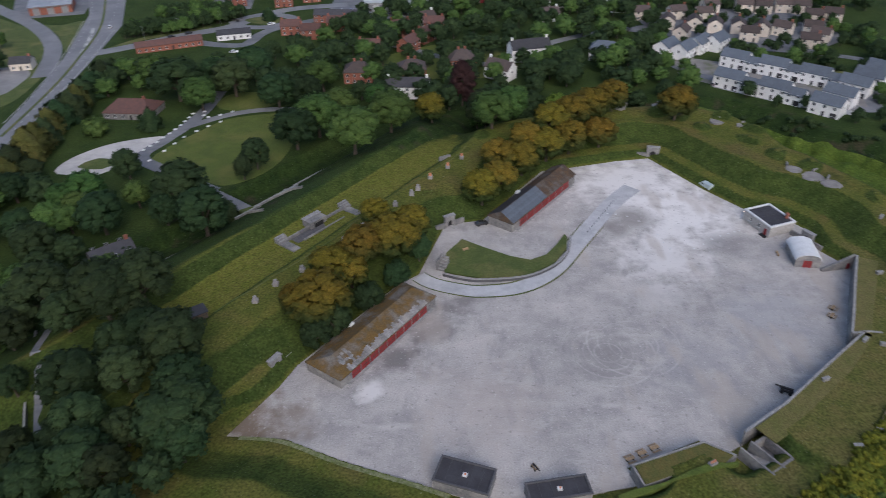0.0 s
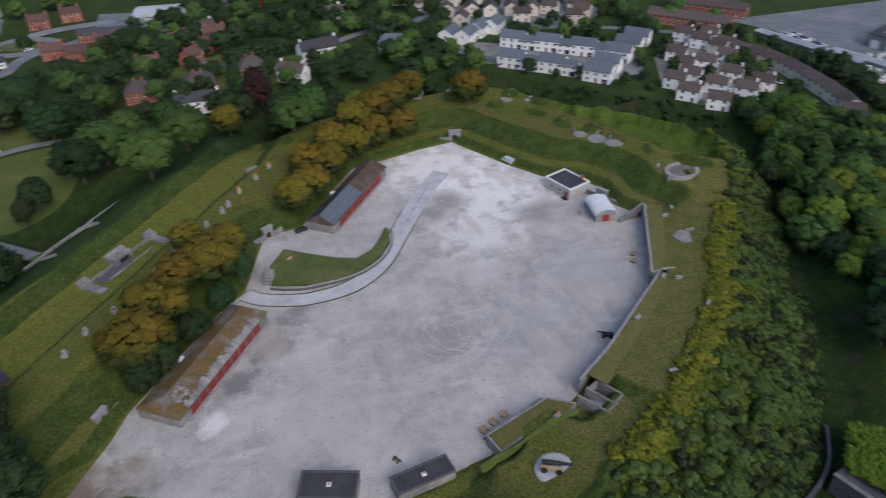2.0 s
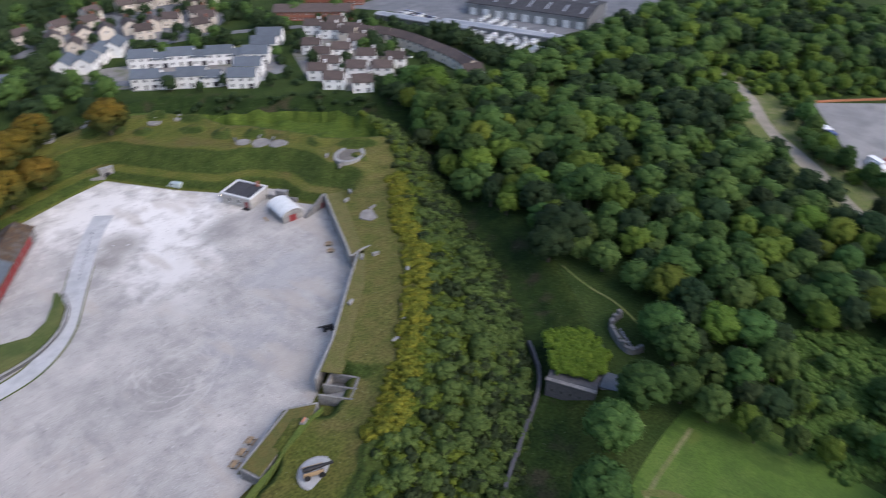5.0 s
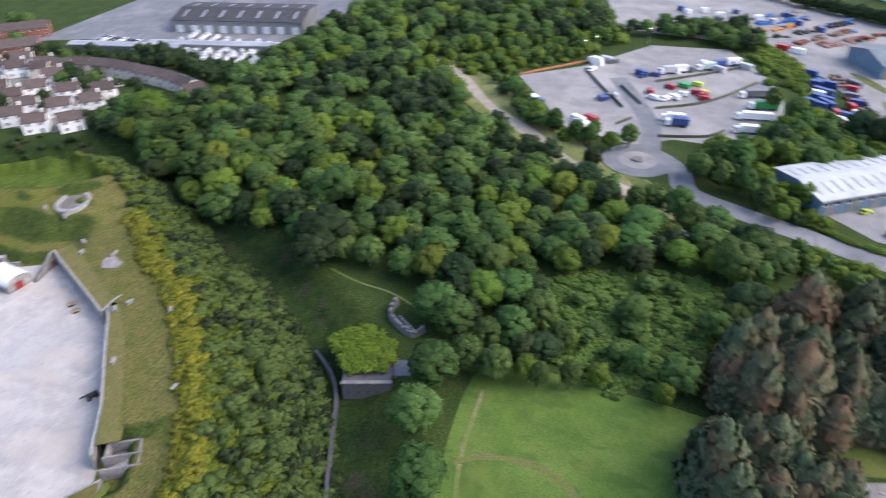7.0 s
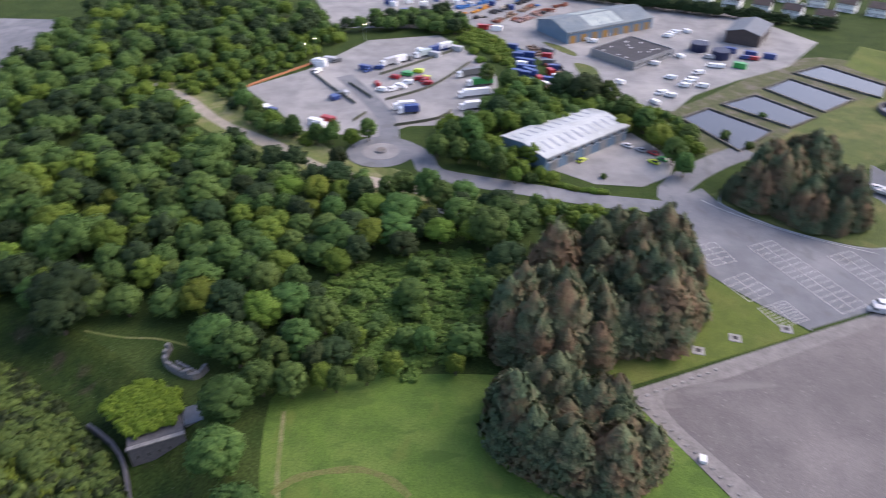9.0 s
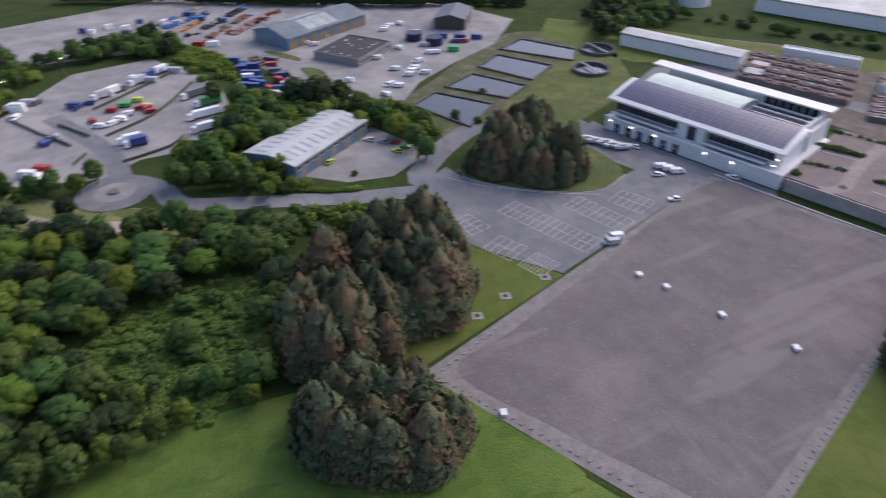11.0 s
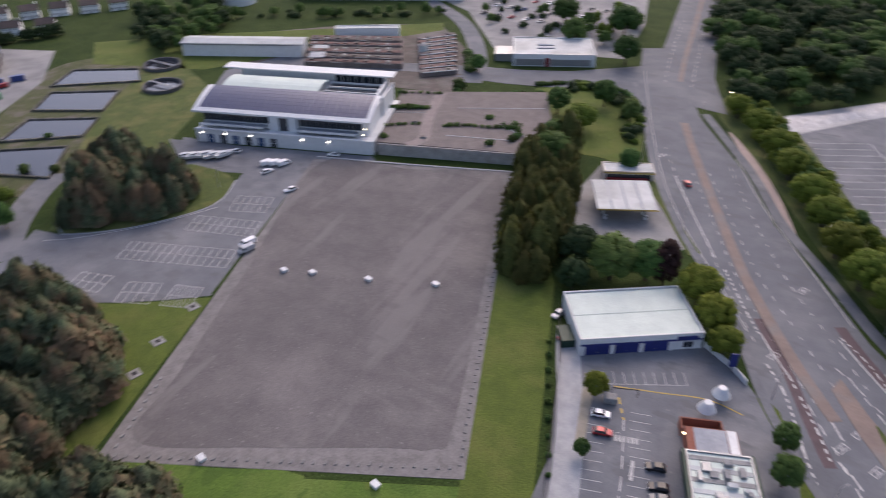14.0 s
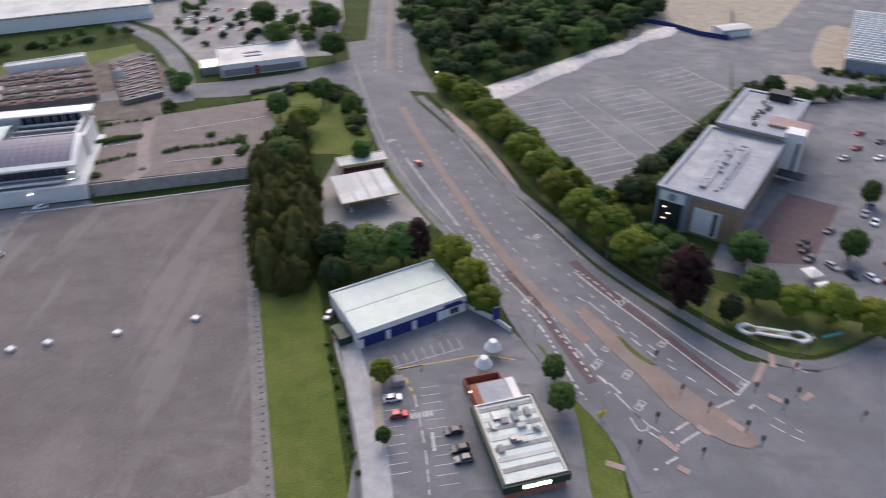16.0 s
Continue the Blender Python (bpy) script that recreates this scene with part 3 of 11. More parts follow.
def fence_wall(name, pts, material, height, thick, foot, label, cap=None, category="wall", kind=""):
    """A wall along a line: courses of masonry and a coping."""
    pts = list(pts)
    ob = base(name, None, label, category, kind=kind)
    part("wall_body", ribbon_mesh(pts, thick, (lambda x, y: foot(x, y) + height) if callable(foot) else foot + height, height + 0.6), material, ob)
    if cap:
        part("coping", ribbon_mesh(pts, thick + 0.14, (lambda x, y: foot(x, y) + height + 0.16) if callable(foot) else foot + height + 0.16, 0.16), cap, ob, "pale coping stones")
    return ob


def inside(pts, x, y):
    hit = False
    for (ax, ay), (bx, by) in zip(pts, pts[1:] + pts[:1]):
        if (ay > y) != (by > y) and x < (bx - ax) * (y - ay) / (by - ay) + ax:
            hit = not hit
    return hit

# ---- the ground: one sheet, with the fort's banks and ditch ----
PARADE = [(-49, 104), (-40, 119), (-37, 126), (-14, 158), (-8, 163), (0, 190), (12, 192), (35, 225), (48, 228), (63, 232), (76, 234), (89, 210),
          (98, 197), (108, 192), (113, 184), (112, 172), (117.2, 162.6), (109.2, 147.6), (100, 130.2), (90.5, 120.3), (74.4, 107.3), (62.5, 99.4), (58, 97), (54, 101), (37, 94), (40, 90), (30, 88),
          (24, 86), (10, 84), (-4, 90), (-23, 97), (-36, 103)]


def far_from_parade(x, y):
    """Signed distance to the parade's edge, negative within."""
    x, y = np.asarray(x, float), np.asarray(y, float)
    best, within = np.full(x.shape, 1e9), np.zeros(x.shape, bool)
    for (ax, ay), (bx, by) in zip(PARADE, PARADE[1:] + PARADE[:1]):
        ex, ey = bx - ax, by - ay
        t = np.clip(((x - ax) * ex + (y - ay) * ey) / (ex * ex + ey * ey), 0, 1)
        best = np.minimum(best, np.hypot(x - ax - t * ex, y - ay - t * ey))
        cross = ((ay > y) != (by > y)) & (x < ex * (y - ay) / (ey if ey else 1e-9) + ax)
        within ^= cross
    return np.where(within, -best, best)


CREST = ([-155, -100, -60, -12, 2, 16, 28, 37, 45, 55, 65, 100, 205], [26, 24, 20, 19, 25, 48, 46, 44, 42, 39, 30, 28, 28])


def west_bank(x, y):
    """Distance outwards across the straight western bank, from the line of its vent pots."""
    px, py = np.asarray(x, float) + 57.4, np.asarray(y, float) - 147.5
    return -0.858 * px + 0.513 * py + 0.075 * (0.513 * px + 0.858 * py)


def rise(x, y):
    """Height of the ground."""
    x, y = np.asarray(x, float), np.asarray(y, float)
    d = far_from_parade(x, y)
    ang = np.degrees(np.arctan2(y - 150, x - 30))
    ang = np.where(ang < -155, ang + 360, ang)
    crest = np.interp(ang, *CREST)
    wall = np.interp(ang, [-55, -51.5, 3, 9], [0, 1, 1, 0])       # behind the eastern wall
    soft = np.interp(ang, [-155, -55, -51.5], [1, 1, 0])          # the low southern edge
    north = np.clip(1 - wall - soft, 0, 1)
    a = wall * (np.interp(d, [0, 1.7, 1.9, 8], [0, 0, 4.4, 4.5]) + 1.5 * np.clip(d / crest, 0, 1) ** 2)
    near_stair = np.interp(ang, [-90, -84], [0, 1])             # low under the casemate and the stair, turf level behind them
    edge = np.interp(d, [0, 1.0, 2.4, 4.5, 9, 14, 20, 26], [0, 0.5, 0.7, 0.5, 1.9, 3.9, 4.9, 5.8])
    by_stair = np.interp(ang, [-66, -63], [0, 1])
    sunk = np.interp(d, [0, 6.0, 7.4, 12, 20, 26], [0, 0.2, 2.9, 3.5, 4.9, 5.8]) * by_stair + np.interp(d, [0, 3.4, 4.4, 12, 20, 26], [0, 0.2, 3.1, 3.6, 4.9, 5.8]) * (1 - by_stair)
    a = a + soft * (edge * (1 - near_stair) + sunk * near_stair)
    inner = np.interp(ang, [10, 20, 29, 37, 44, 51, 57, 66], [40, 26, 28, 34, 39, 40, 35, 28])     # the northern bank's own crest; outside it lies a lower terrace
    bank = np.interp(d, [0, 0.6, 3.2, 4.2, 8.0, 16.0, 17.2, 21.0], [0, 0.3, 2.1, 2.3, 2.5, 7.2, 7.5, 7.3]) + np.interp(d / inner, [0, 0.75, 0.95, 1.0], [0, 0, 1.3, 1.2])
    bank = bank + np.interp(d - inner, [0, 4.0], [0, -4.6]) * np.interp(ang, [8, 14, 46, 54], [0, 1, 1, 0])
    a = a + north * bank
    out = (d - crest) / np.interp(ang, [-70, -55, -14], [1.4, 1.4, 1.0])
    low = np.interp(out, [0, 20, 27, 35], [0, -1, -1, -1]) * (5 + 6.0 + 2.1 * north) + 6.0 + 2.1 * north
    low = low + np.interp(out, [27, 35], [0, 5])
    east = np.where(out > 0, low, np.where(d > 0, a, 0))
    # the western bank, with a scarp wall
    across = west_bank(x, y)
    w = np.interp(across, [-4.6, -3.4, -2.4, 10.5, 12.2, 17.2, 18.4, 33.8, 35.6, 36.2, 49, 52], [6.7, 6.7, 5.9, 5.5, 5.6, 8.4, 8.5, 2.0, 1.0, -4.5, -4.5, 0])
    w = np.minimum(w, np.interp(d, [0, 1, 9, 14, 20, 30], [0, 0.2, 4.6, 6.0, 6.5, 6.8]) + 9 * (across > -4))
    west = np.interp(ang, [98, 112, 192, 203], [0, 1, 1, 0])
    h = east * (1 - west) + w * west
    bumps = np.sin(x * 0.31 + 1.3) * np.sin(y * 0.27) * 0.35 + np.sin(x * 0.11) * np.sin(y * 0.13 + 2) * 0.5
    mounds = np.maximum(0, np.sin(x * 0.36 + 0.9 * np.sin(y * 0.21)) * np.sin(y * 0.33 + 1.1 * np.sin(x * 0.17))) ** 1.5 * 1.6
    grown = np.clip((d - 9) / 8, 0, 1) * np.clip((70 - d) / 15, 0, 1)
    return h + (bumps * 0.6 + mounds * north * (1 - west) * np.clip((d - 20) / 4, 0, 1)) * grown - 0.35 * (d < 0.0)


def z_at(x, y):
    return float(rise(np.array([x]), np.array([y]))[0])


def ground_sheet():
    def axis(lo, hi, step):
        c = list(np.arange(lo, hi + 0.1, step))
        for sign, at in ((-1, lo), (1, hi)):
            v, s, more = at, step, []
            while abs(v) < 4200:
                s *= 1.22
                v += sign * s
                more.append(v)
            c = more[::-1] + c if sign < 0 else c + more
        return np.array(c)

    xs, ys = axis(-130, 205, 1.15), axis(48, 300, 1.15)
    gx, gy = np.meshgrid(xs, ys)
    gz = rise(gx, gy)
    n, k = gx.shape
    idx = np.arange(n * k).reshape(n, k)
    quads = np.stack([idx[:-1, :-1], idx[:-1, 1:], idx[1:, 1:], idx[1:, :-1]], -1).reshape(-1, 4)
    me = bpy.data.meshes.new("ground")
    me.from_pydata(np.stack([gx, gy, gz], -1).reshape(-1, 3).tolist(), [], quads.tolist())
    me.polygons.foreach_set("use_smooth", np.ones(len(quads), bool))
    d = far_from_parade(gx, gy).ravel()
    ang = np.degrees(np.arctan2(gy - 150, gx - 30)).ravel()
    crest = np.interp(np.where(ang < -155, ang + 360, ang), CREST[0], CREST[1][:-1] + [60])
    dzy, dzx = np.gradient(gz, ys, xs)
    steep = np.clip((np.hypot(dzx, dzy).ravel() - 0.16) / 0.28, 0, 1) * np.clip(d / 1.5, 0, 1) * (d < 75)   # uncut slopes, their shade put into a darker green
    kept = np.clip((crest + 2 - d) / 5, 0, 1)          # cropped grass of the fort's tops
    across = west_bank(gx, gy).ravel()
    in_west = (ang > 104) | (ang < -168)
    mown = np.clip((across + 3.2) / 0.8, 0, 1) * np.clip((12.6 - across) / 0.8, 0, 1) * in_west
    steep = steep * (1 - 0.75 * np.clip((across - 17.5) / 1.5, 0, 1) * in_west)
    swing = np.where(ang < -155, ang + 360, ang)
    ledge = np.interp(swing, [10, 20, 29, 37, 44, 51, 57, 66], [40, 26, 28, 34, 39, 40, 35, 28])
    green = np.clip((d - ledge + 1) / 2, 0, 1) * np.clip((crest + 4 - d) / 4, 0, 1) * np.clip((swing - 6) / 6, 0, 1) * np.clip((66 - swing) / 10, 0, 1)   # bright terrace under the northern crest
    shade = np.clip((d - crest - 6) / 10, 0, 1) * np.clip((crest + 45 - d) / 15, 0, 1)   # rank growth of the ditch, with shade put into its dark green
    dry = kept * (1 - steep) * np.clip((ang + 75) / 12, 0, 1) * np.clip((22 - ang) / 12, 0, 1)   # parched turf of the eastern top
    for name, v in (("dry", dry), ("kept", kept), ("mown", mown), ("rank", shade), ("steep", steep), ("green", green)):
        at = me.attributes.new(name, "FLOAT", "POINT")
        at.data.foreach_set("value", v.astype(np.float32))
    m = bpy.data.materials.new("grassland")
    m.use_nodes = True
    nd, ln = m.node_tree.nodes, m.node_tree.links
    b = nd["Principled BSDF"]
    b.inputs["Roughness"].default_value, b.inputs["Specular IOR Level"].default_value = 0.95, 0.1
    pos = nd.new("ShaderNodeNewGeometry").outputs["Position"]

    def noise_(scale, detail=5.0):
        t = nd.new("ShaderNodeTexNoise")
        t.inputs["Scale"].default_value, t.inputs["Detail"].default_value = scale, detail
        ln.new(pos, t.inputs["Vector"])
        return t.outputs["Fac"]

    def ramp(v, lo, hi, a=0.0, c=1.0):
        r = nd.new("ShaderNodeMapRange")
        for key, q in (("From Min", lo), ("From Max", hi), ("To Min", a), ("To Max", c)):
            r.inputs[key].default_value = q
        ln.new(v, r.inputs["Value"])
        return r.outputs["Result"]

    def mix_(f, a, c, kind="MIX"):
        x = nd.new("ShaderNodeMix")
        x.data_type, x.blend_type = "RGBA", kind
        ln.new(f, x.inputs["Factor"])
        for s, v in ((x.inputs["A"], a), (x.inputs["B"], c)):
            if isinstance(v, tuple):
                s.default_value = (*v, 1)
            else:
                ln.new(v, s)
        return x.outputs["Result"]

    def named(key):
        t = nd.new("ShaderNodeAttribute")
        t.attribute_name = key
        add = nd.new("ShaderNodeMath")
        add.operation = "MULTIPLY_ADD"
        ln.new(noise_(0.35), add.inputs[0])
        add.inputs[1].default_value = 0.7
        ln.new(t.outputs["Fac"], add.inputs[2])
        return ramp(add.outputs[0], 0.6, 1.05)

    field = mix_(ramp(noise_(0.09), 0.35, 0.65), (0.026, 0.047, 0.012), (0.040, 0.062, 0.016))
    turf = mix_(ramp(noise_(0.16), 0.35, 0.65), (0.070, 0.088, 0.017), (0.102, 0.104, 0.024))
    turf = mix_(ramp(noise_(0.06), 0.53, 0.66), turf, (0.100, 0.088, 0.028))
    mown_ = mix_(ramp(noise_(0.4), 0.35, 0.65), (0.098, 0.112, 0.019), (0.122, 0.122, 0.026))
    dry_ = mix_(ramp(noise_(0.2), 0.35, 0.65), (0.086, 0.096, 0.024), (0.118, 0.106, 0.035))
    # slope growth, toned darker than the tops to carry the slopes' shade
    lush_shade = mix_(ramp(noise_(0.25), 0.35, 0.65), (0.030, 0.048, 0.011), (0.050, 0.070, 0.016))
    # ditch growth, its colour darkened further for the shade down there
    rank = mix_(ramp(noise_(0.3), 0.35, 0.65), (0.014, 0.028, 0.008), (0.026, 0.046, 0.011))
    col = mix_(named("kept"), field, turf)
    col = mix_(named("dry"), col, dry_)
    col = mix_(named("mown"), col, mown_)
    col = mix_(named("steep"), col, lush_shade)
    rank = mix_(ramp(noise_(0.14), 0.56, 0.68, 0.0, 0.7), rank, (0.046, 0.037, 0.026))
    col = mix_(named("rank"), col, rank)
    col = mix_(named("green"), col, mix_(ramp(noise_(0.3), 0.35, 0.65), (0.052, 0.086, 0.015), (0.072, 0.104, 0.018)))
    flowers = ramp(noise_(2.2, 2.0), 0.70, 0.74, 0.0, 0.35)
    col = mix_(flowers, col, (0.30, 0.32, 0.24))
    hs = nd.new("ShaderNodeHueSaturation")
    ln.new(ramp(noise_(1.7, 8.0), 0.32, 0.68, 0.6, 1.4), hs.inputs["Value"])
    ln.new(col, hs.inputs["Color"])
    ln.new(hs.outputs["Color"], b.inputs["Base Color"])
    bp = nd.new("ShaderNodeBump")
    bp.inputs["Strength"].default_value, bp.inputs["Distance"].default_value = 0.4, 0.5
    ln.new(noise_(1.6, 6.0), bp.inputs["Height"])
    ln.new(bp.outputs["Normal"], b.inputs["Normal"])
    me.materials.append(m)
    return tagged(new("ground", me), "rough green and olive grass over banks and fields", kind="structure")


ground_sheet()

# ---- laid ground: parade, roads, car parks, lawns ----
tagged(slab("parade_ground", PARADE, M["gravel"], 0.0), "pale grey worn gravel parade ground")
ROAD = [(-8, 162), (-4, 158.6), (3, 155.8), (10, 154.6), (21, 156.4), (31, 164), (40, 177.6), (48, 190), (57, 203), (65, 212)]
strip("concrete_road", ROAD, lambda k: 4.4 + 2.0 * k, M["roadconcrete"], 0.10, "smooth pale concrete road", 1.5)
for side, sgn in (("outer", -1), ("inner", 1)):
    line = smooth_line(ROAD[:8], 1.5)
    edge_line = []
    for (ax, ay), (bx, by) in zip(line, line[1:]):
        n = math.hypot(bx - ax, by - ay)
        k = len(edge_line) / len(line)
        w = (2.5 + 0.9 * k) * sgn
        edge_line.append((ax - (by - ay) / n * w, ay + (bx - ax) / n * w))
    strip("road_edge_" + side, edge_line, lambda k: 0.12 + 0.3 * math.sin(k * 3.1), M["verge"], 0.13, "thin line of grass beside the road", 1.5)
GREEN = [(-0.6, 163.5), (0, 173), (5, 180.5), (12, 175.5), (19, 171), (25, 168.8), (30, 171.5), (34, 177), (37, 182.5), (37.6, 181), (36.4, 174), (31.4, 166.6), (23, 161.2), (11, 160)]
slab("grass_bank", GREEN, M["verge"], 0.6, label="close-cropped green grass bank", deep=1.0)
strip("southern_flower_edge", [(-46, 103), (-36, 101.6), (-23, 95.8), (-8, 90.4), (0, 87.2)], 1.1, M["flowerverge"], lambda x, y: z_at(x, y) + 0.08, "flowering grass edge", 1.5)
for run in ([(119.6, 161.2), (111.6, 146.3), (106.1, 135.6), (102.6, 129.2)], [(105, 128.2), (92.2, 118.1), (76.1, 105.1), (66.4, 98.4)]):
    strip("wall_top_turf", run, 5.0, M["dryturf"], 4.52, "brownish turf behind the wall", 6)

# the northern roads
slab("dual_carriageway", [(-187, 250), (-185, 268), (-190, 308), (-198, 357), (-218, 438), (-262, 540), (-225, 540), (-208, 472), (-189, 415), (-181, 349), (-176, 298), (-172, 250)], M["asphalt_north"], 0.10, label="grey asphalt dual carriageway")
strip("slip_road", [(-300, 470), (-281, 453), (-243, 418), (-219, 388), (-206, 362), (-197, 330)], 9, M["asphalt_north"], 0.09, "grey asphalt slip road")
strip("side_road", [(-190, 362), (-172, 373), (-149, 392), (-124, 408), (-112, 428), (-93, 444), (-60, 452)], 9, M["asphalt_north"], 0.08, "grey asphalt side road")
strip("roundabout_road", [(-124, 420), (-108, 433), (-90, 424), (-98, 408), (-116, 408), (-124, 420)], 7, M["asphalt_north"], 0.085, "asphalt road round a grass island")
slab("roundabout_island", [(-118, 421), (-108, 428), (-95, 421), (-103, 411)], M["verge"], 0.16, label="grassy roundabout island", round_=3)
strip("central_reserve", [(-181, 262), (-184, 310), (-190, 356), (-203, 420), (-240, 520)], 1.4, M["verge"], 0.16, "narrow grass central reserve")
strip("park_lane", [(-81, 214), (-99, 227), (-116, 241), (-112, 256), (-107, 271), (-104, 288), (-103, 308)], 5.5, M["asphalt_pale"], 0.06, "narrow worn asphalt lane", 3)
strip("park_branch", [(-108, 268), (-92, 281), (-75, 286), (-60, 284)], 4.5, M["asphalt_pale"], 0.07, "narrow worn asphalt lane", 3)
strip("bridge_lane", [(-86, 217), (-70, 204), (-64, 199)], 4.5, M["asphalt_pale"], 0.07, "narrow lane to the fort", 3)
slab("gravel_loop", [(-145, 231), (-143, 242), (-132, 254), (-114, 260), (-113, 252), (-120, 240), (-127, 228), (-139, 228)], M["gravel_white"], 0.05, label="pale gravel turning place", round_=3)
slab("gravel_loop_grass", [(-138, 234), (-133, 241), (-124, 238), (-128, 232)], M["verge"], 0.07, label="patch of grass in the gravel", round_=3)
slab("park_lawn", [(-112, 240), (-100, 265), (-88, 278), (-62, 278), (-62, 236), (-78, 218), (-96, 230)], M["parkgrass"], 0.04, label="mown green park lawn", round_=4)
slab("park_lawn_2", [(-101, 292), (-92, 285), (-76, 290), (-70, 302), (-95, 306)], M["parkgrass"], 0.04, label="mown green park lawn", round_=4)
strip("estate_street", [(112, 320), (122, 318), (142, 300), (166, 284), (182, 276), (188, 300)], 6.0, M["asphalt_pale"], 0.05, "pale estate street")
strip("estate_street_2", [(124, 306), (150, 284), (172, 272)], 5.0, M["concrete"], 0.055, "pale block-paved access")
slab("estate_green", [(176, 308), (190, 300), (198, 312), (186, 322)], M["verge"], 0.05, label="small estate green", round_=3)
slab("shop_forecourt", [(-70, 425), (-5, 415), (0, 455), (-70, 470)], M["asphalt_pale"], 0.05, label="asphalt shop forecourt")

slab("roadside_verge", [(-205, 290), (-195, 300), (-199, 345), (-213, 383), (-245, 414), (-300, 436), (-300, 300), (-240, 280)], M["verge"], 0.03, label="rough roadside grass", round_=6)
slab("slip_green", [(-238, 418), (-226, 417), (-215, 425), (-204, 390), (-201, 368), (-209, 380), (-220, 399)], M["verge"], 0.05, label="grass between two roads", round_=4)
slab("roadside_yard", [(-206, 306), (-203, 321), (-206, 338), (-222, 345), (-240, 330), (-226, 306)], M["yard"], 0.06, label="pale asphalt yard by the road", round_=4)
slab("shop_yard", [(-262, 430), (-222, 440), (-232, 480), (-285, 480)], M["asphalt_pale"], 0.06, label="asphalt yard before a shop")
strip("side_verge", [(-179, 372), (-168, 388), (-150, 398), (-134, 409)], 5.0, M["verge"], 0.05, "mown roadside grass")
strip("lower_street", [(-140, 384), (-126, 377), (-108, 375), (-103, 392), (-96, 404), (-75, 420)], 7, M["asphalt_pale"], 0.075, "grey asphalt street")
slab("far_car_lot", [(-150, 440), (-120, 446), (-124, 480), (-170, 480)], M["asphalt_pale"], 0.05, label="asphalt car lot")
slab("town_gardens", [(-30, 330), (10, 318), (40, 332), (60, 360), (40, 380), (0, 372), (-30, 352)], M["parkgrass"], 0.03, label="mown gardens between houses", round_=6)
strip("town_street", [(-60, 372), (-30, 372), (0, 350), (26, 340), (60, 372), (100, 392), (150, 400), (215, 388)], 5.5, M["asphalt_pale"], 0.05, "grey asphalt town street")
strip("town_street_2", [(100, 392), (150, 372), (176, 352), (206, 338), (250, 300), (252, 240), (240, 196)], 5.5, M["asphalt_pale"], 0.052, "grey asphalt town street")
slab("estate_court", [(118, 312), (152, 280), (176, 272), (200, 300), (178, 310), (150, 330), (122, 344), (108, 340)], M["yardpale"], 0.045, label="pale paved estate court")
slab("estate_court_2", [(186, 232), (216, 222), (240, 250), (246, 282), (226, 312), (200, 290), (184, 258)], M["yardpale"], 0.04, label="paved drives between the houses")
slab("estate_court_3", [(118, 366), (184, 346), (214, 368), (220, 424), (160, 430), (112, 420)], M["asphalt_pale"], 0.04, label="paved drives between the houses")

# the eastern yards
slab("boat_yard", [(270, 330), (283, 304), (275, 240), (286, 212), (330, 200), (420, 190), (440, 330)], M["asphalt_pale"], 0.05, label="asphalt sales yard")
slab("compound", [(308, 74), (330, 48), (372, 20), (378, -18), (341, -36), (322, -42), (287, -40), (262, -26), (262, 0), (252, 14), (260, 42)], M["yard"], 0.06, label="dusty gravel vehicle compound")
strip("compound_drive", [(320, 30), (303, 22), (284, 14), (268, 9), (251, 8)], 8, M["asphalt_pale"], 0.09, "worn asphalt drive")
slab("turning_circle", [(240 + 13 * math.cos(a * 0.5236), 11 + 13 * math.sin(a * 0.5236)) for a in range(12)], M["asphalt_pale"], 0.10, label="asphalt turning circle", round_=3)
slab("turning_centre", [(240 + 7 * math.cos(a * 0.5236), 11 + 7 * math.sin(a * 0.5236)) for a in range(12)], M["yard"], 0.13, label="pale paved circle", round_=3)
strip("access_road", [(246, 4), (236, -4), (222, -8), (214, -24), (207, -42), (199, -62), (194, -80), (188, -98)], 8.5, M["asphalt_pale"], 0.08, "grey asphalt access road")
strip("access_road_2", [(188, -95), (200, -88), (212, -97), (224, -113), (232, -128)], 10, M["asphalt_pale"], 0.075, "grey asphalt access road")
strip("earth_track", [(316, 118), (295, 97), (268, 75), (244, 48), (223, 26), (209, -4)], lambda k: 4.5 + 2.5 * math.sin(k * 9) ** 2, M["trackdirt"], 0.05, "pale trodden earth track")
slab("rough_verge", [(322, 122), (292, 106), (262, 80), (238, 52), (216, 28), (202, -6), (214, -4), (226, 6), (228, 18), (250, 36), (262, 52), (300, 84)], M["dryverge"], 0.03, label="rough dry verge", round_=5)
slab("road_verge", [(228.2, 13.9), (222.1, 1.3), (212.2, -8.6), (205.1, -23.8), (199.2, -41.9), (193.6, -52.0), (188.4, -47.5), (189.1, -33.4), (195.9, -12.0), (206.2, -4.7), (216.5, 7.2)], M["verge"], 0.045, label="rough green roadside grass", round_=4)
strip("pavement_end", [(199, -4), (195.4, -9.3), (192.2, -17.4), (189.4, -31.6)], 2.6, M["concrete"], 0.06, "pale concrete path")
slab("shed_yard", [(226, -46), (210, -64), (207, -80), (214, -92), (226, -98), (250, -88)], M["yard"], 0.07, label="pale concrete yard")
slab("works_yard", [(440, -20), (400, -20), (352, -60), (309, -76), (268, -88), (270, -112), (286, -126), (302, -152), (318, -184), (352, -216), (402, -196), (440, -160)], M["yard"], 0.05, label="dusty concrete works yard")
slab("works_yard_back", [(439, -18), (484, -47), (462, -80), (439, -110)], M["yard"], 0.044, label="dusty concrete works yard by the tall hedge")
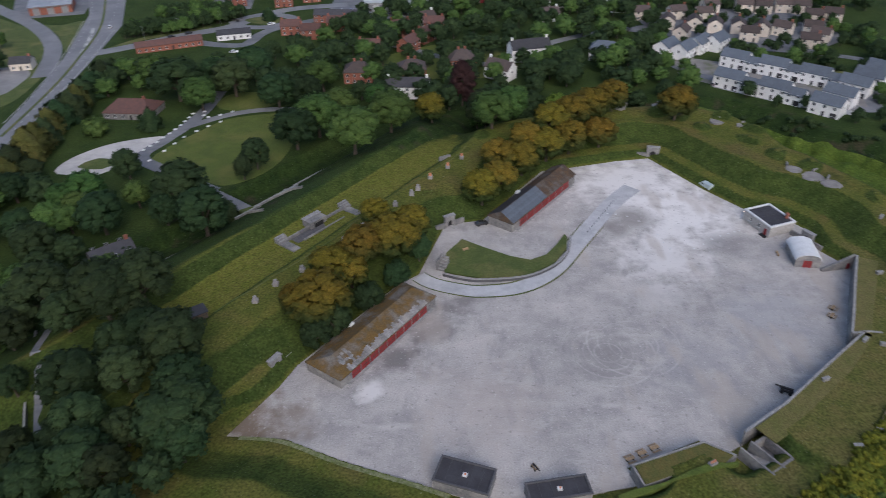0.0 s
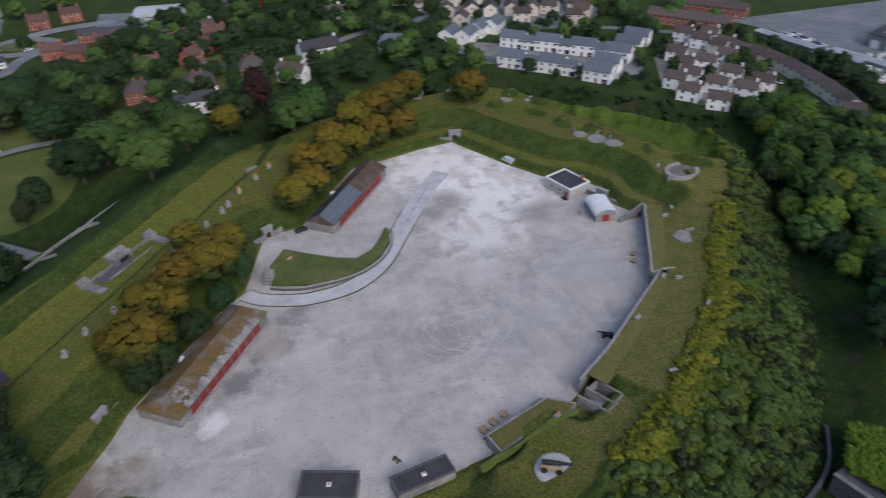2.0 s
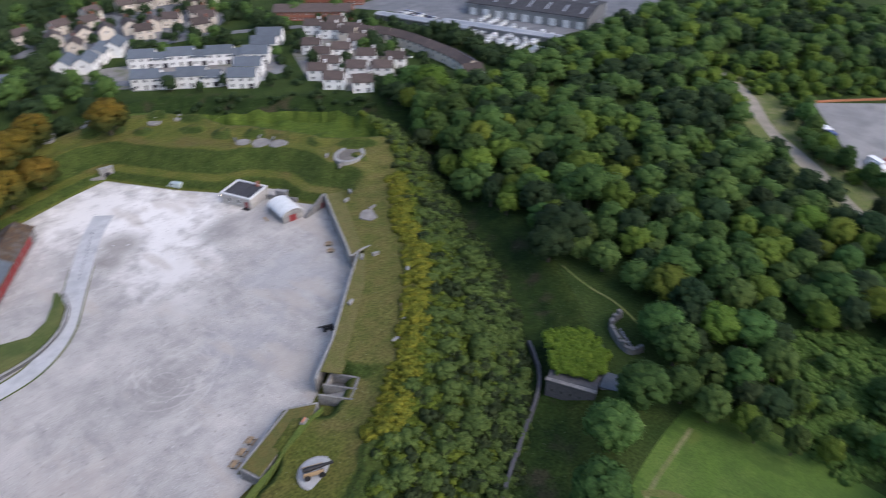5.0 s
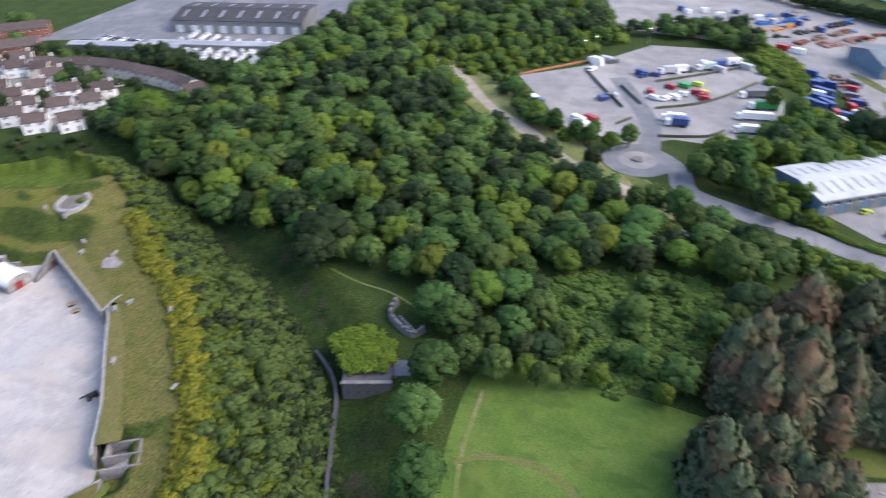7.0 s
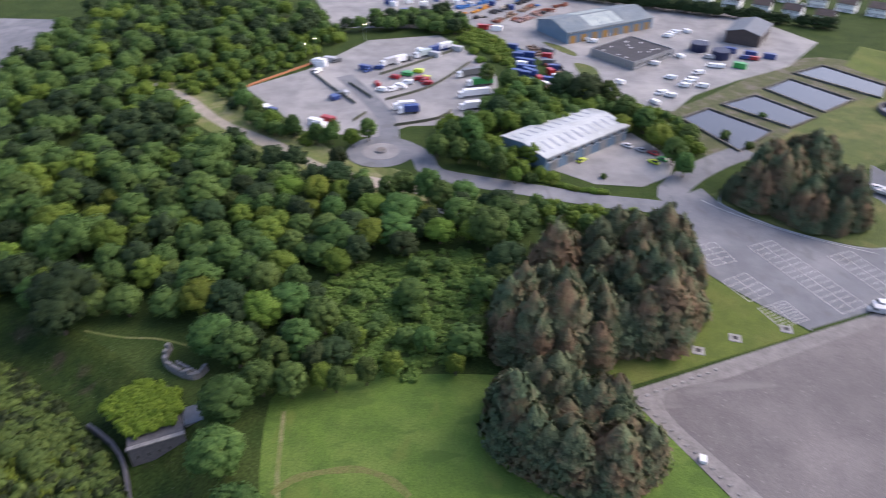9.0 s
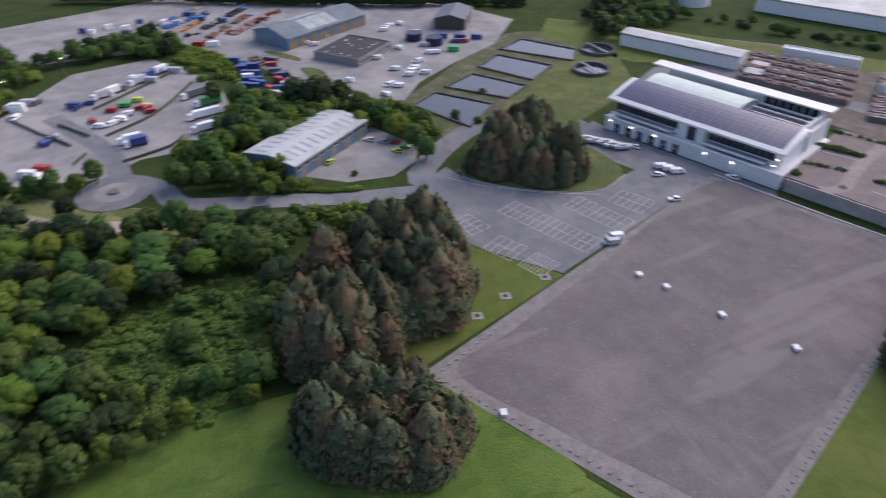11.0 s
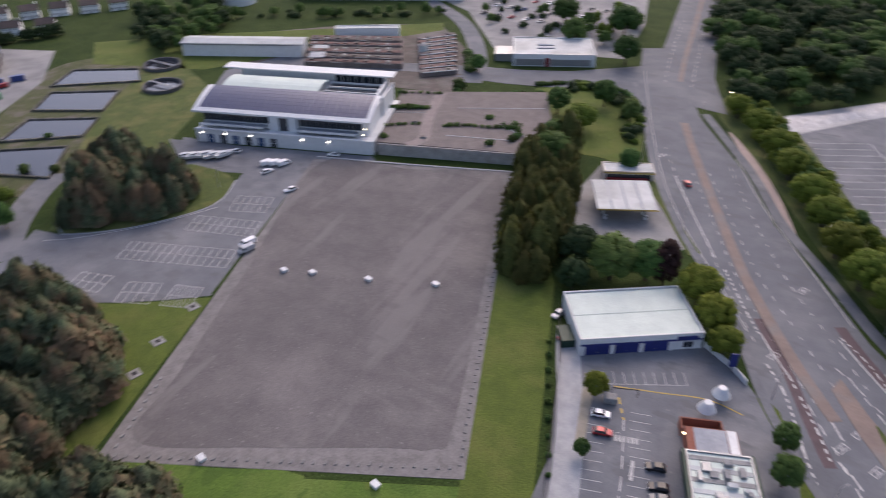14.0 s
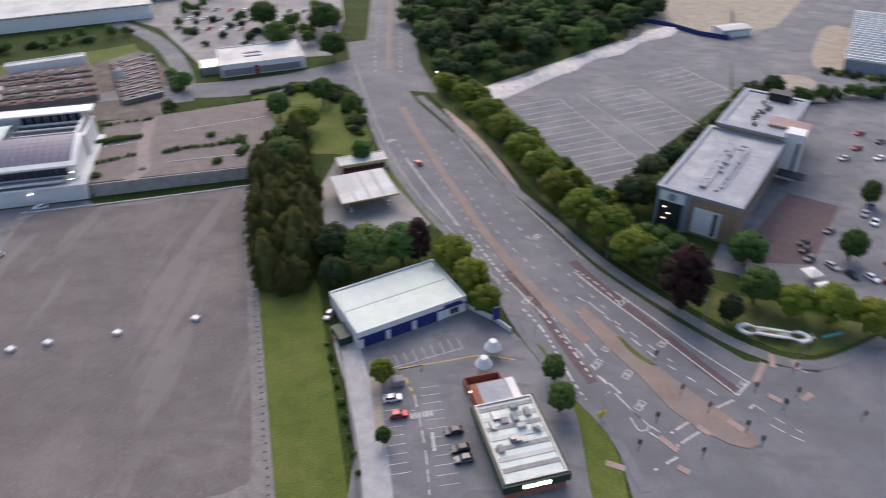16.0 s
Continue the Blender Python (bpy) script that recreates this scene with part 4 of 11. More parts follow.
slab("works_yard_far", [(470, 60), (395, 40), (390, -16), (440, -20), (500, -60)], M["yard"], 0.055, label="dusty yard of scrap")
slab("lawn", [(120, 31), (100, 34), (86, 32), (66, 30), (66, -60), (90, -58), (112, -52), (118, -30), (121, 0)], M["lawn"], 0.05, label="bright mown green lawn", round_=6)
strip("lawn_path", [(111.1, 30.6), (102.2, 30.1), (94.0, 29.7), (88.1, 28.8), (81.5, 27.2)], 1.0, M["dryverge"], 0.07, "worn pale path across the lawn", 2.0)
strip("lawn_path_2", [(89.0, 30.2), (92.4, 26.1), (93.9, 19.3), (93.9, 12.3), (91.0, 6.4), (86.8, 2.5)], lambda k: 1.3 + 0.7 * math.sin(k * 9) ** 2, M["lawnworn"], 0.075, "worn brownish ring in the lawn", 2.0)
strip("wood_path", [(142, 86), (140, 80.7), (138.4, 74), (137.6, 66.5), (135.1, 59.4), (131.6, 52.6), (128, 47)], 0.6, M["dryverge"], lambda x, y: z_at(x, y) + 0.08, "narrow trodden path", 2.0)

# the coarse gravel field and the car park beside it
FIELD = [(112, -48), (156, -181), (86, -206), (41, -81)]
slab("gravel_field", FIELD, M["tarmac_edge"], 0.10, label="dusty edge of a coarse gravel field")
slab("gravel_field_middle", [(109, -56), (116, -76), (129, -112), (152, -179), (120, -191), (89, -201), (72, -158), (50, -94), (50, -85), (60, -80), (84, -67)], M["tarmac_field"], 0.13, label="coarse dark grey gravel field", round_=3)
slab("west_verge", [(41, -79), (86, -206), (72, -204), (61, -170), (49, -152), (27, -84), (22, -60), (36, -62)], M["southgrass"], 0.05, label="long green grass strip")
slab("pine_lawn", [(113, -46), (130, -101), (133, -99), (141, -93), (152, -86), (165, -79), (160, -66), (128, -44)], M["southgrass"], 0.055, label="bright green grass")
slab("near_lawn", [(112, -46), (41, -79), (30, -62), (60, -40), (100, -30)], M["lawn"], 0.045, label="green grass")
slab("car_park", [(196, -84), (131, -101), (156, -182), (214, -172), (198, -150), (172, -160), (165, -138), (178, -116), (195, -102), (205, -100)], M["asphalt_pale"], 0.066, label="worn asphalt car park")
slab("car_park_end", [(130.6, -102), (133.4, -99.4), (141.4, -93.4), (152.4, -86.4), (165.4, -79.4), (197, -84), (172, -112)], M["asphalt_pale"], 0.062, label="worn asphalt car park")
slab("car_park_island", [(203, -107), (195, -103), (178, -117), (166, -138), (171, -154), (186, -157), (199, -150)], M["verge"], 0.20, label="kerbed grass island with conifers", round_=3)
strip("car_park_kerb", [(204, -109), (195, -102.4), (178, -116), (165.4, -138), (170.5, -154.6)], 0.4, M["concrete"], 0.22, "pale concrete kerb")
slab("upper_grass", [(262, -232), (318, -212), (345, -235), (300, -275), (250, -310), (195, -352), (188, -340), (228, -285)], M["southgrass"], 0.04, label="green grass embankment")
slab("pond_grass", [(226, -128), (246, -150), (262, -172), (276, -196), (290, -220), (276, -232), (240, -215), (226, -190), (215, -165), (213, -140)], M["verge"], 0.04, label="green grass beside the ponds")
slab("hall_apron", [(218, -168), (206, -171), (138, -193), (133, -189), (156, -180), (205, -160)], M["asphalt_pale"], 0.06, label="asphalt apron before the hall")
slab("works_lane", [(228, -205), (240, -230), (222, -258), (150, -284), (90, -300), (70, -309), (66, -318), (92, -312), (150, -296), (240, -264), (252, -236), (232, -200)], M["asphalt_pale"], 0.065, label="asphalt works lane")

# the main road in the south and its junction
slab("main_road", [(82, -360), (75, -331), (60, -283), (43, -235), (27, -202), (13, -179), (0, -157), (-9, -136), (-18, -120), (-27, -107), (-30, -84), (-30, -50), (-120, -50),
                   (-128, -120), (-98, -137), (-78, -127), (-62, -130), (-46, -146), (-30, -165), (-16, -189), (-1, -213), (12, -243), (37, -285), (55, -332), (60, -372)],
     M["asphalt"], 0.10, label="wide grey asphalt road and junction")
slab("main_road_far", [(99, -560), (82, -432), (74, -375), (69.9, -335), (66, -300), (28, -293.8), (40.7, -332.8), (48.1, -376.5), (56.8, -433), (72, -560)], M["asphalt"], 0.106, label="wide grey asphalt road")
strip("bus_lay_by", [(24, -277), (17, -264), (9, -247), (0, -226), (-8, -206)], lambda k: 0.8 + 4.4 * math.sin(k * 2.9), M["pinkpale"], 0.14, "buff paved lay-by")
strip("far_median", [(54, -322), (60, -360), (68, -420), (82, -520)], 2.0, M["buff"], 0.20, "worn buff paved central strip")
dashes_far = ([(48, -318), (54, -360), (62, -420)], [(60, -318), (67, -360), (75, -420)])
strip("median", [(41.8, -277.3), (35.3, -259.4), (25.5, -234.9), (14.2, -207.6), (2.5, -180.3), (-9.1, -158.1), (-17.8, -143.4), (-24.3, -133.7)], 3.0, M["buff"], 0.20, "worn buff paved central strip")
slab("median_wide", [(-22.7, -143.8), (-29.0, -132.2), (-35.9, -122.1), (-40.9, -112.9), (-45.8, -107.6), (-51.8, -103.5), (-55.9, -102.5), (-58.1, -104.3), (-57.0, -107.4), (-52.5, -112.6), (-47.5, -117.7), (-41.8, -124.6), (-36.8, -130.7), (-30.8, -138.7), (-24.3, -148.6)], M["buff"], 0.21, label="worn buff paved traffic island")
strip("median_grass", [(-32.3, -136.5), (-34.6, -132.2), (-37.2, -128.8), (-40.2, -126.5)], lambda k: 0.5 + 1.0 * math.sin(k * 3.14), M["verge"], 0.26, "sliver of grass on the island", 2.0)
strip("bus_lane", [(-3.8, -162.6), (-7.6, -155.4), (-12.6, -146.1), (-16.9, -136.2), (-20.8, -127.2), (-24.4, -119.6)], 2.6, M["redlane"], 0.125, "dull red bus lane", 3)
strip("cycle_lane", [(-22.8, -168.8), (-27.9, -160.3), (-33.9, -151.6), (-40.9, -141.6), (-47.4, -132.6), (-52.5, -125.2), (-57.1, -119.5)], 2.8, M["redlane"], 0.125, "dull red bus lane", 3)
strip("service_lane", [(39, -136), (34.5, -124), (28.8, -110), (24.4, -97), (21, -84)], 6.0, M["concrete"], 0.085, "pale concrete service lane", 3)
slab("works_ground", [(286, -236), (310, -258), (250, -315), (196, -350), (150, -305), (136, -262), (222, -244)], M["worksground"], 0.035, label="brown works ground")
slab("business_park_ground", [(-100, -292), (-190, -296), (-280, -330), (-280, -500), (-196, -480), (-128, -388), (-112, -345)], M["asphalt_pale"], 0.035, label="pale paved business park ground")
slab("round_garden", [(-132 + 11 * math.cos(a * 0.5236), -317 + 9 * math.sin(a * 0.5236)) for a in range(12)], M["trackdirt"], 0.16, label="bare roundabout centre", round_=3)
slab("pond_bank", [(224, -116), (262, -103), (282, -128), (330, -200), (300, -232), (262, -206), (240, -160)], M["bankscrub"], 0.03, label="rough brown-green pond bank", round_=5)
strip("footway_north", [(74, -316), (58, -276), (42, -232), (26, -199), (12, -176), (0, -154), (-9, -134), (-19, -117), (-27, -105), (-32, -90)], 2.2, M["asphalt_pale"], 0.19, "grey asphalt footway")
strip("footway_south", [(36, -290), (11, -246), (-3, -215), (-18, -191), (-32, -168), (-48, -149), (-64, -134), (-79, -129.5), (-99, -140)], 3.4, M["asphalt_pale"], 0.18, "grey asphalt footway")
slab("south_verge", [(34, -300), (4, -243), (-14, -206), (-35, -171), (-53, -150), (-66, -138), (-79, -133), (-100, -145), (-92, -152), (-62, -158), (-48, -180), (-36, -205), (-2, -284), (20, -320)], M["verge"], 0.08, label="rough roadside grass", round_=5)
slab("petrol_verge", [(50, -232), (44, -236), (28, -204), (16, -186), (19, -183), (32, -205)], M["verge"], 0.15, label="narrow kerbed grass verge")
slab("corner_green", [(110, -287), (84, -301), (66, -292), (52, -252), (49, -228), (60, -232), (84, -236)], M["southgrass"], 0.09, label="rough grass corner with shrubs", round_=4)
slab("restaurant_yard", [(27, -80), (28, -96), (37, -124), (31, -130), (5, -146), (-4, -138), (-14, -126), (-20, -112), (-22, -80)], M["asphalt_pale"], 0.07, label="asphalt customer car park")
slab("restaurant_green", [(-13, -131), (-8, -133), (-19, -115), (-27, -102), (-28, -84), (-22, -84), (-20, -108), (-17, -118)], M["southgrass"], 0.12, label="kerbed grass verge", round_=3)
slab("petrol_forecourt", [(60, -230), (46, -232), (28, -203), (20, -188), (24, -180), (52, -176), (62, -190)], M["yard"], 0.07, label="concrete petrol forecourt")
slab("empty_car_park", [(2, -285), (-37, -208), (-52, -232), (-100, -298), (-112, -345), (-72, -372)], M["asphalt_pale"], 0.06, label="large empty marked car park")
heap_rng = np.random.default_rng(17)
bm = bmesh.new()
rows = []
for k in range(61):
    c = Vector((8, -291)).lerp(Vector((-92, -393)), k / 60)
    w = 5.0 + 1.6 * math.sin(k * 0.37) + heap_rng.uniform(-0.6, 0.6)
    rows.append([bm.verts.new((c.x + 0.72 * q * w, c.y - 0.70 * q * w, 0.02 + (1 - abs(q) ** 1.5) * (1.1 + heap_rng.uniform(-0.5, 0.6)))) for q in (-1, -0.7, -0.35, 0, 0.35, 0.7, 1)])
for p, q in zip(rows, rows[1:]):
    for a in range(6):
        bm.faces.new((p[a], p[a + 1], q[a + 1], q[a]))
bmesh.ops.recalc_face_normals(bm, faces=bm.faces[:])
tagged(link("spoil_heap", bm, M["chalk"]), "long uneven pale heap of crushed stone", kind="structure")
slab("site_edge", [(-60, -366), (-72, -372), (-112, -345), (-128, -388), (-96, -396), (-70, -384)], M["asphalt_pale"], 0.045, label="asphalt edge of the building site")
slab("heap_verge", [(14, -296), (-62, -372), (-72, -364), (2, -282)], M["gravel_white"], 0.055, label="pale dusty strip beside the heap")
fence_wall("hoarding", [(-72, -408), (-90, -398), (-105, -382), (-118, -375), (-124, -392), (-132.6, -427)], M["navy"], 2.4, 0.12, 0.05, "navy blue site hoarding", None, "fence")
slab("ring_site", [(-150, -332), (-188, -318), (-206, -350), (-184, -404), (-162, -374)], M["trackdirt"], 0.06, label="bare earth inside the estate road", round_=5)
slab("junction_apron", [(62, -284), (70, -340), (78, -332), (103, -312), (140, -296), (150, -280), (124, -283), (105, -288), (84, -298), (72, -296)], M["asphalt"], 0.108, label="asphalt side junction")
slab("building_site", [(-66, -378), (-90, -480), (-190, -470), (-150, -400), (-122, -384), (-96, -394)], M["trackdirt"], 0.05, label="bare brown building site")
strip("ring_road", [(-108, -300), (-124, -310), (-136, -330), (-150, -370), (-170, -420), (-210, -440)], 10, M["asphalt_pale"], 0.09, "grey asphalt estate road")
strip("ring_road_2", [(-124, -318), (-150, -306), (-190, -300)], 10, M["asphalt_pale"], 0.095, "grey asphalt estate road")
slab("office_yard", [(-62, -168), (-80, -162), (-104, -148), (-150, -160), (-190, -220), (-180, -300), (-126, -290), (-104, -262), (-72, -190)], M["asphalt_pale"], 0.06, label="office car park")
slab("office_paving", [(-69, -172), (-98, -214), (-112, -206), (-92, -172)], M["redlane"], 0.09, label="brownish block paving")
strip("store_lane", [(223.5, -387.6), (192.7, -364.6), (171.7, -341.3), (150.8, -308.1), (138.5, -276.8)], 9, M["asphalt_pale"], 0.085, "grey asphalt lane beside the store")
slab("store_yard", [(150, -325), (192, -378), (260, -420), (330, -520), (120, -520), (92, -400), (86, -340)], M["yard"], 0.055, label="retail car park")


def marks(name, origin, along, n, pitch, length, two=False, rail=True, colour="paint", top=0.12, width=0.14, label="white parking bay lines"):
    """Bay lines: n bays along a line from the origin, each that long across it."""
    a = Vector(along).normalized()
    c = Vector((-a.y, a.x)) * (1 if length > 0 else -1)
    L = abs(length) * (2 if two else 1)
    bm = bmesh.new()

    def bar(p, q, w):
        d = (q - p).normalized()
        s = Vector((-d.y, d.x)) * w / 2
        prism(bm, [tuple(p + s), tuple(q + s), tuple(q - s), tuple(p - s)], top - 0.06, top)

    o = Vector(origin)
    for k in range(n + 1):
        bar(o + a * pitch * k, o + a * pitch * k + c * L, width)
    if rail:
        for f in ((0, 0.5, 1) if two else (1,)):
            bar(o + c * L * f, o + a * pitch * n + c * L * f, width)
    return tagged(link(name, bm, M[colour]), label, kind="structure")


def dashes(name, pts, dash, gap, width, top=0.125, colour="paint", label="white road lines"):
    line = smooth_line(pts, 1.0)
    bm, run = bmesh.new(), 0.0
    piece = []
    for p, q in zip(line, line[1:]):
        step = math.dist(p, q)
        if gap == 0 or (run % (dash + gap)) < dash:
            piece = piece or [p]
            piece.append(q)
        elif len(piece) > 1:
            ribbon_mesh(piece, width, top, 0.05, bm)
            piece = []
        else:
            piece = []
        run += step
    if len(piece) > 1:
        ribbon_mesh(piece, width, top, 0.05, bm)
    return tagged(link(name, bm, M[colour]), label, kind="structure")


# bays of the car park by the gravel field
marks("bay_lines_1", (172, -110), (-33, -12), 14, 2.45, -4.6, True)
marks("bay_lines_2", (165, -131), (-22, -7), 9, 2.45, -4.4, True)
marks("bay_lines_3", (162, -147), (-12, -5), 5, 2.45, -5.0, True)
marks("bay_lines_4", (172, -92), (-11, -3), 4, 2.6, -3.8, True)
marks("bay_lines_5", (156, -95), (-9, -4), 4, 2.5, -4.6, True)
marks("bay_lines_6", (143, -100.5), (-9, -3), 7, 1.2, -4.6, True)
dashes("car_park_line", [(197, -97), (188, -104), (174, -120), (163, -138)], 30, 0, 0.2)
# bays of the restaurant and the tyre shop
marks("bay_lines_7", (21.5, -113), (-7, 25), 9, 2.5, -4.6, False, False)
marks("bay_lines_8", (12, -116), (-6.5, 25), 11, 2.5, -4.4, False, False)
marks("bay_lines_9", (26, -124.5), (-18, -9), 8, 2.4, -4.2, False, True)
marks("crossing", (16.6, -108), (-7, 25), 1, 1.6, -1, False, False)
for k in range(6):
    c = Vector((17.5, -107.0)) + Vector((-0.95, -0.27)) * k * 0.9
    slab("zebra_bar_%d" % (k + 1), [tuple(c + Vector(q)) for q in ((0, 0), (-0.5, -0.14), (-0.95, 1.5), (-0.45, 1.64))], M["paint"], 0.115, label="white crossing bar", deep=0.04)
dashes("lane_line", [(17, -112), (13, -97), (11, -86)], 3, 2, 0.3)
dashes("lane_arrow", [(12, -102), (11, -97)], 6, 0, 0.7)
dashes("yellow_line", [(22, -121), (12, -124), (2, -127), (-6, -126)], 30, 0, 0.3, colour="paint_yellow", label="yellow road line")
dashes("yellow_line_2", [(20, -118), (17, -112)], 1.2, 1.6, 0.5, colour="paint_yellow", label="yellow road marks")
# lines of the empty car park
marks("old_bays_1", (-4.5, -281), (-31.8, 67.2), 14, 5.1, 23, False, True, width=0.24, top=0.10)
marks("old_bays_2", (-38.4, -298), (-20.5, 42), 9, 5.1, 24, False, True, width=0.24, top=0.10)
marks("old_bays_3", (-66, -322), (-22, 38), 8, 5.1, 22, False, True, width=0.22, top=0.10)
dashes("old_aisle", [(-34, -297), (-64, -236)], 60, 0, 0.2, 0.10)
# lines of the main road
dashes("edge_line", [(72, -328), (57, -281), (40, -233), (25, -201), (11, -178), (-2, -156)], 90, 0, 0.2)
dashes("kerb_line", [(19, -258), (4, -224), (-12, -195), (-26, -170)], 90, 0, 0.25)
dashes("bold_line", [(34.3, -230.6), (23.2, -208.1), (11.6, -185.5)], 60, 0, 0.35, 0.125)
dashes("bold_line_2", [(-4.2, -165.3), (-13.5, -147.8), (-17.0, -142.2)], 60, 0, 0.4, 0.125)
dashes("bus_edge", [(-5.1, -157.0), (-9.6, -149.5), (-13.5, -143.9)], 60, 0, 0.35, 0.135)
dashes("block_line", [(-8.2, -145.7), (-12.7, -138.6), (-16.2, -129.9), (-19.3, -120.9), (-22.8, -112.8), (-25.1, -109.1)], 1.1, 1.0, 0.55, 0.135)
dashes("block_line_2", [(-13.5, -143.9), (-17.6, -135.9), (-21.1, -128.8), (-24.4, -120.9)], 1.1, 1.0, 0.5, 0.135)
dashes("block_line_3", [(8.1, -180.9), (0.7, -166.4), (-5.1, -155.9)], 1.0, 1.0, 0.5, 0.125)
dashes("cycle_edge", [(-23.1, -163.4), (-30.4, -153.3), (-39.3, -141.9), (-49.3, -128.6), (-57.1, -118.1)], 90, 0, 0.35, 0.135)
dashes("cycle_edge_2", [(-33.5, -155.1), (-39.9, -147.3), (-45.8, -139.7), (-51.3, -132.7), (-60.5, -122.8)], 90, 0, 0.35, 0.135)
dashes("cycle_edge_far", [(-23.4, -164.5), (-29.5, -157.7), (-34.7, -149.3)], 1.0, 1.0, 0.4, 0.135)
dashes("cycle_end", [(-57.1, -118.1), (-61.2, -122.9)], 9, 0, 0.5, 0.135)
dashes("lane_line_1", [(29.2, -235.6), (17.4, -208.5), (5.5, -181.1), (-4.2, -162.6), (-13.4, -146.6), (-20.3, -136.9)], 1.8, 3.6, 0.22, 0.125)
dashes("lane_line_2", [(24.1, -238.3), (12.8, -212.8), (-0.6, -183.1), (-12.4, -163.1), (-21.1, -148.4), (-27.5, -137.4)], 1.8, 3.6, 0.22, 0.125)
dashes("lane_line_3", [(18.2, -246.0), (6.0, -215.3), (-7.6, -185.2), (-20.5, -163.7), (-30.0, -147.8)], 1.8, 3.6, 0.22, 0.125)
dashes("lane_line_4", [(43.4, -252.0), (29.8, -222.1), (16.2, -193.8), (4.1, -169.0), (-5.9, -149.7)], 1.8, 3.6, 0.22, 0.125)
dashes("lane_line_5", [(-18.3, -136.4), (-22.2, -129.4), (-26.4, -122.2), (-29.7, -115.8), (-33.4, -109.9), (-38.6, -104.7)], 2.6, 3.0, 0.3, 0.125)
dashes("lane_line_6", [(-25.9, -150.1), (-33.6, -138.8), (-40.5, -129.4), (-46.1, -124.0), (-51.3, -118.9), (-54.8, -115.4)], 2.6, 3.0, 0.3, 0.125)
dashes("lane_line_7", [(-23.0, -152.0), (-27.2, -148.0), (-36.2, -137.6), (-44.2, -128.2)], 2.6, 3.4, 0.25, 0.125)
dashes("lane_mark", [(-23.0, -134.2), (-26.1, -128.7)], 9, 0, 0.45, 0.125)
dashes("lane_mark_2", [(-25.8, -122.1), (-27.5, -119.7)], 9, 0, 0.45, 0.125)
dashes("lane_mark_3", [(-28.2, -119.8), (-30.4, -116.7)], 9, 0, 0.45, 0.125)
dashes("lane_box", [(-30.3, -115.0), (-32.9, -110.6), (-35.5, -107.2), (-33.3, -105.8), (-31.6, -109.6)], 60, 0, 0.3, 0.125)
dashes("crossing_studs", [(-39.9, -105.7), (-46.4, -110.7), (-53.6, -115.2), (-59.6, -118.7)], 0.5, 0.6, 0.4, 0.125)
dashes("crossing_studs_2", [(-40.5, -102.2), (-46.9, -107.0), (-54.4, -110.6), (-61.4, -116.6)], 0.5, 0.6, 0.4, 0.125)
dashes("crossing_studs_3", [(-34.7, -95.5), (-40.1, -99.3)], 0.5, 0.6, 0.4, 0.125)
dashes("far_lane_line", [(-63.6, -136.5), (-69.5, -130.1), (-75.8, -126.8)], 60, 0, 0.2, 0.125)
dashes("junction_line", [(-62.0, -109.8), (-66.5, -106.3), (-70.2, -104.8)], 2.4, 2.0, 0.25, 0.125)
dashes("junction_line_2", [(-60.0, -115.6), (-64.5, -111.0), (-70.6, -106.3)], 2.0, 2.6, 0.22, 0.125)
dashes("stop_line", [(-35.3, -105.6), (-40.3, -100.7)], 30, 0, 0.4, 0.125)
for k, (x, y, a) in enumerate(((-9.3, -149.5, 60), (-35.3, -150.6, 50), (-29.0, -132.2, 60), (-32.8, -123.0, 60), (-26.0, -126.2, 60), (-34.4, -113.3, 58), (-59.3, -121.7, 50), (-43.2, -134.8, 50), (42.3, -244.4, 66), (-12.8, -180.8, 66), (-23.2, -181.5, 66))):
    m = pose(x, y, 0, 0, 0, a)
    bm = bmesh.new()
    for q in ((-1.6, -0.8, 1.6, -0.6), (-1.6, 0.6, 1.6, 0.8), (-1.6, -0.6, -1.4, 0.6), (1.4, -0.6, 1.6, 0.6), (-0.6, -0.4, 0.5, -0.15), (-0.6, 0.15, 0.5, 0.4)):
        prism(bm, [tuple((m @ Vector((u, v, 0))).xy) for u, v in ((q[0], q[1]), (q[2], q[1]), (q[2], q[3]), (q[0], q[3]))], 0.09, 0.14)
    tagged(link("road_symbol_%d" % (k + 1), bm, M["paint"]), "worn white road symbol", kind="structure")
for k, (a, b) in enumerate((((-62.2, -122.5), (-66.2, -129.4)), ((-68.9, -132.6), (-67.9, -127.9)), ((-73.9, -130.8), (-73.6, -127.5)), ((-37.2, -104.4), (-40.3, -100.9)), ((-45.9, -108.2), (-48.3, -105.7)), ((-53.1, -110.3), (-55.9, -107.5)), ((-64.2, -118.7), (-66.6, -116.7)), ((-71.4, -117.6), (-74.3, -119.7)), ((-39.7, -96.7), (-41.7, -95.4)), ((-24.9, -96.6), (-28.7, -95.4)))):
    strip("kerb_ramp_%d" % (k + 1), [a, b], 1.5, M["pink"], 0.24, "pinkish tactile paving")
for k, run in enumerate(dashes_far):
    dashes("far_road_line_%d" % (k + 1), run, 2.5, 4.0, 0.3)
dashes("carriageway_line_1", [(-187, 268), (-189, 300), (-195, 345), (-211, 420), (-245, 510)], 2, 5, 0.25, 0.115)
dashes("carriageway_line_2", [(-179, 268), (-182, 300), (-186, 345), (-198, 420), (-224, 510)], 2, 5, 0.25, 0.115)
dashes("carriageway_edge_1", [(-176, 280), (-181, 340), (-190, 405)], 90, 0, 0.2, 0.115)
dashes("carriageway_edge_2", [(-187, 276), (-191, 310), (-199, 357), (-216, 425)], 90, 0, 0.2, 0.115)
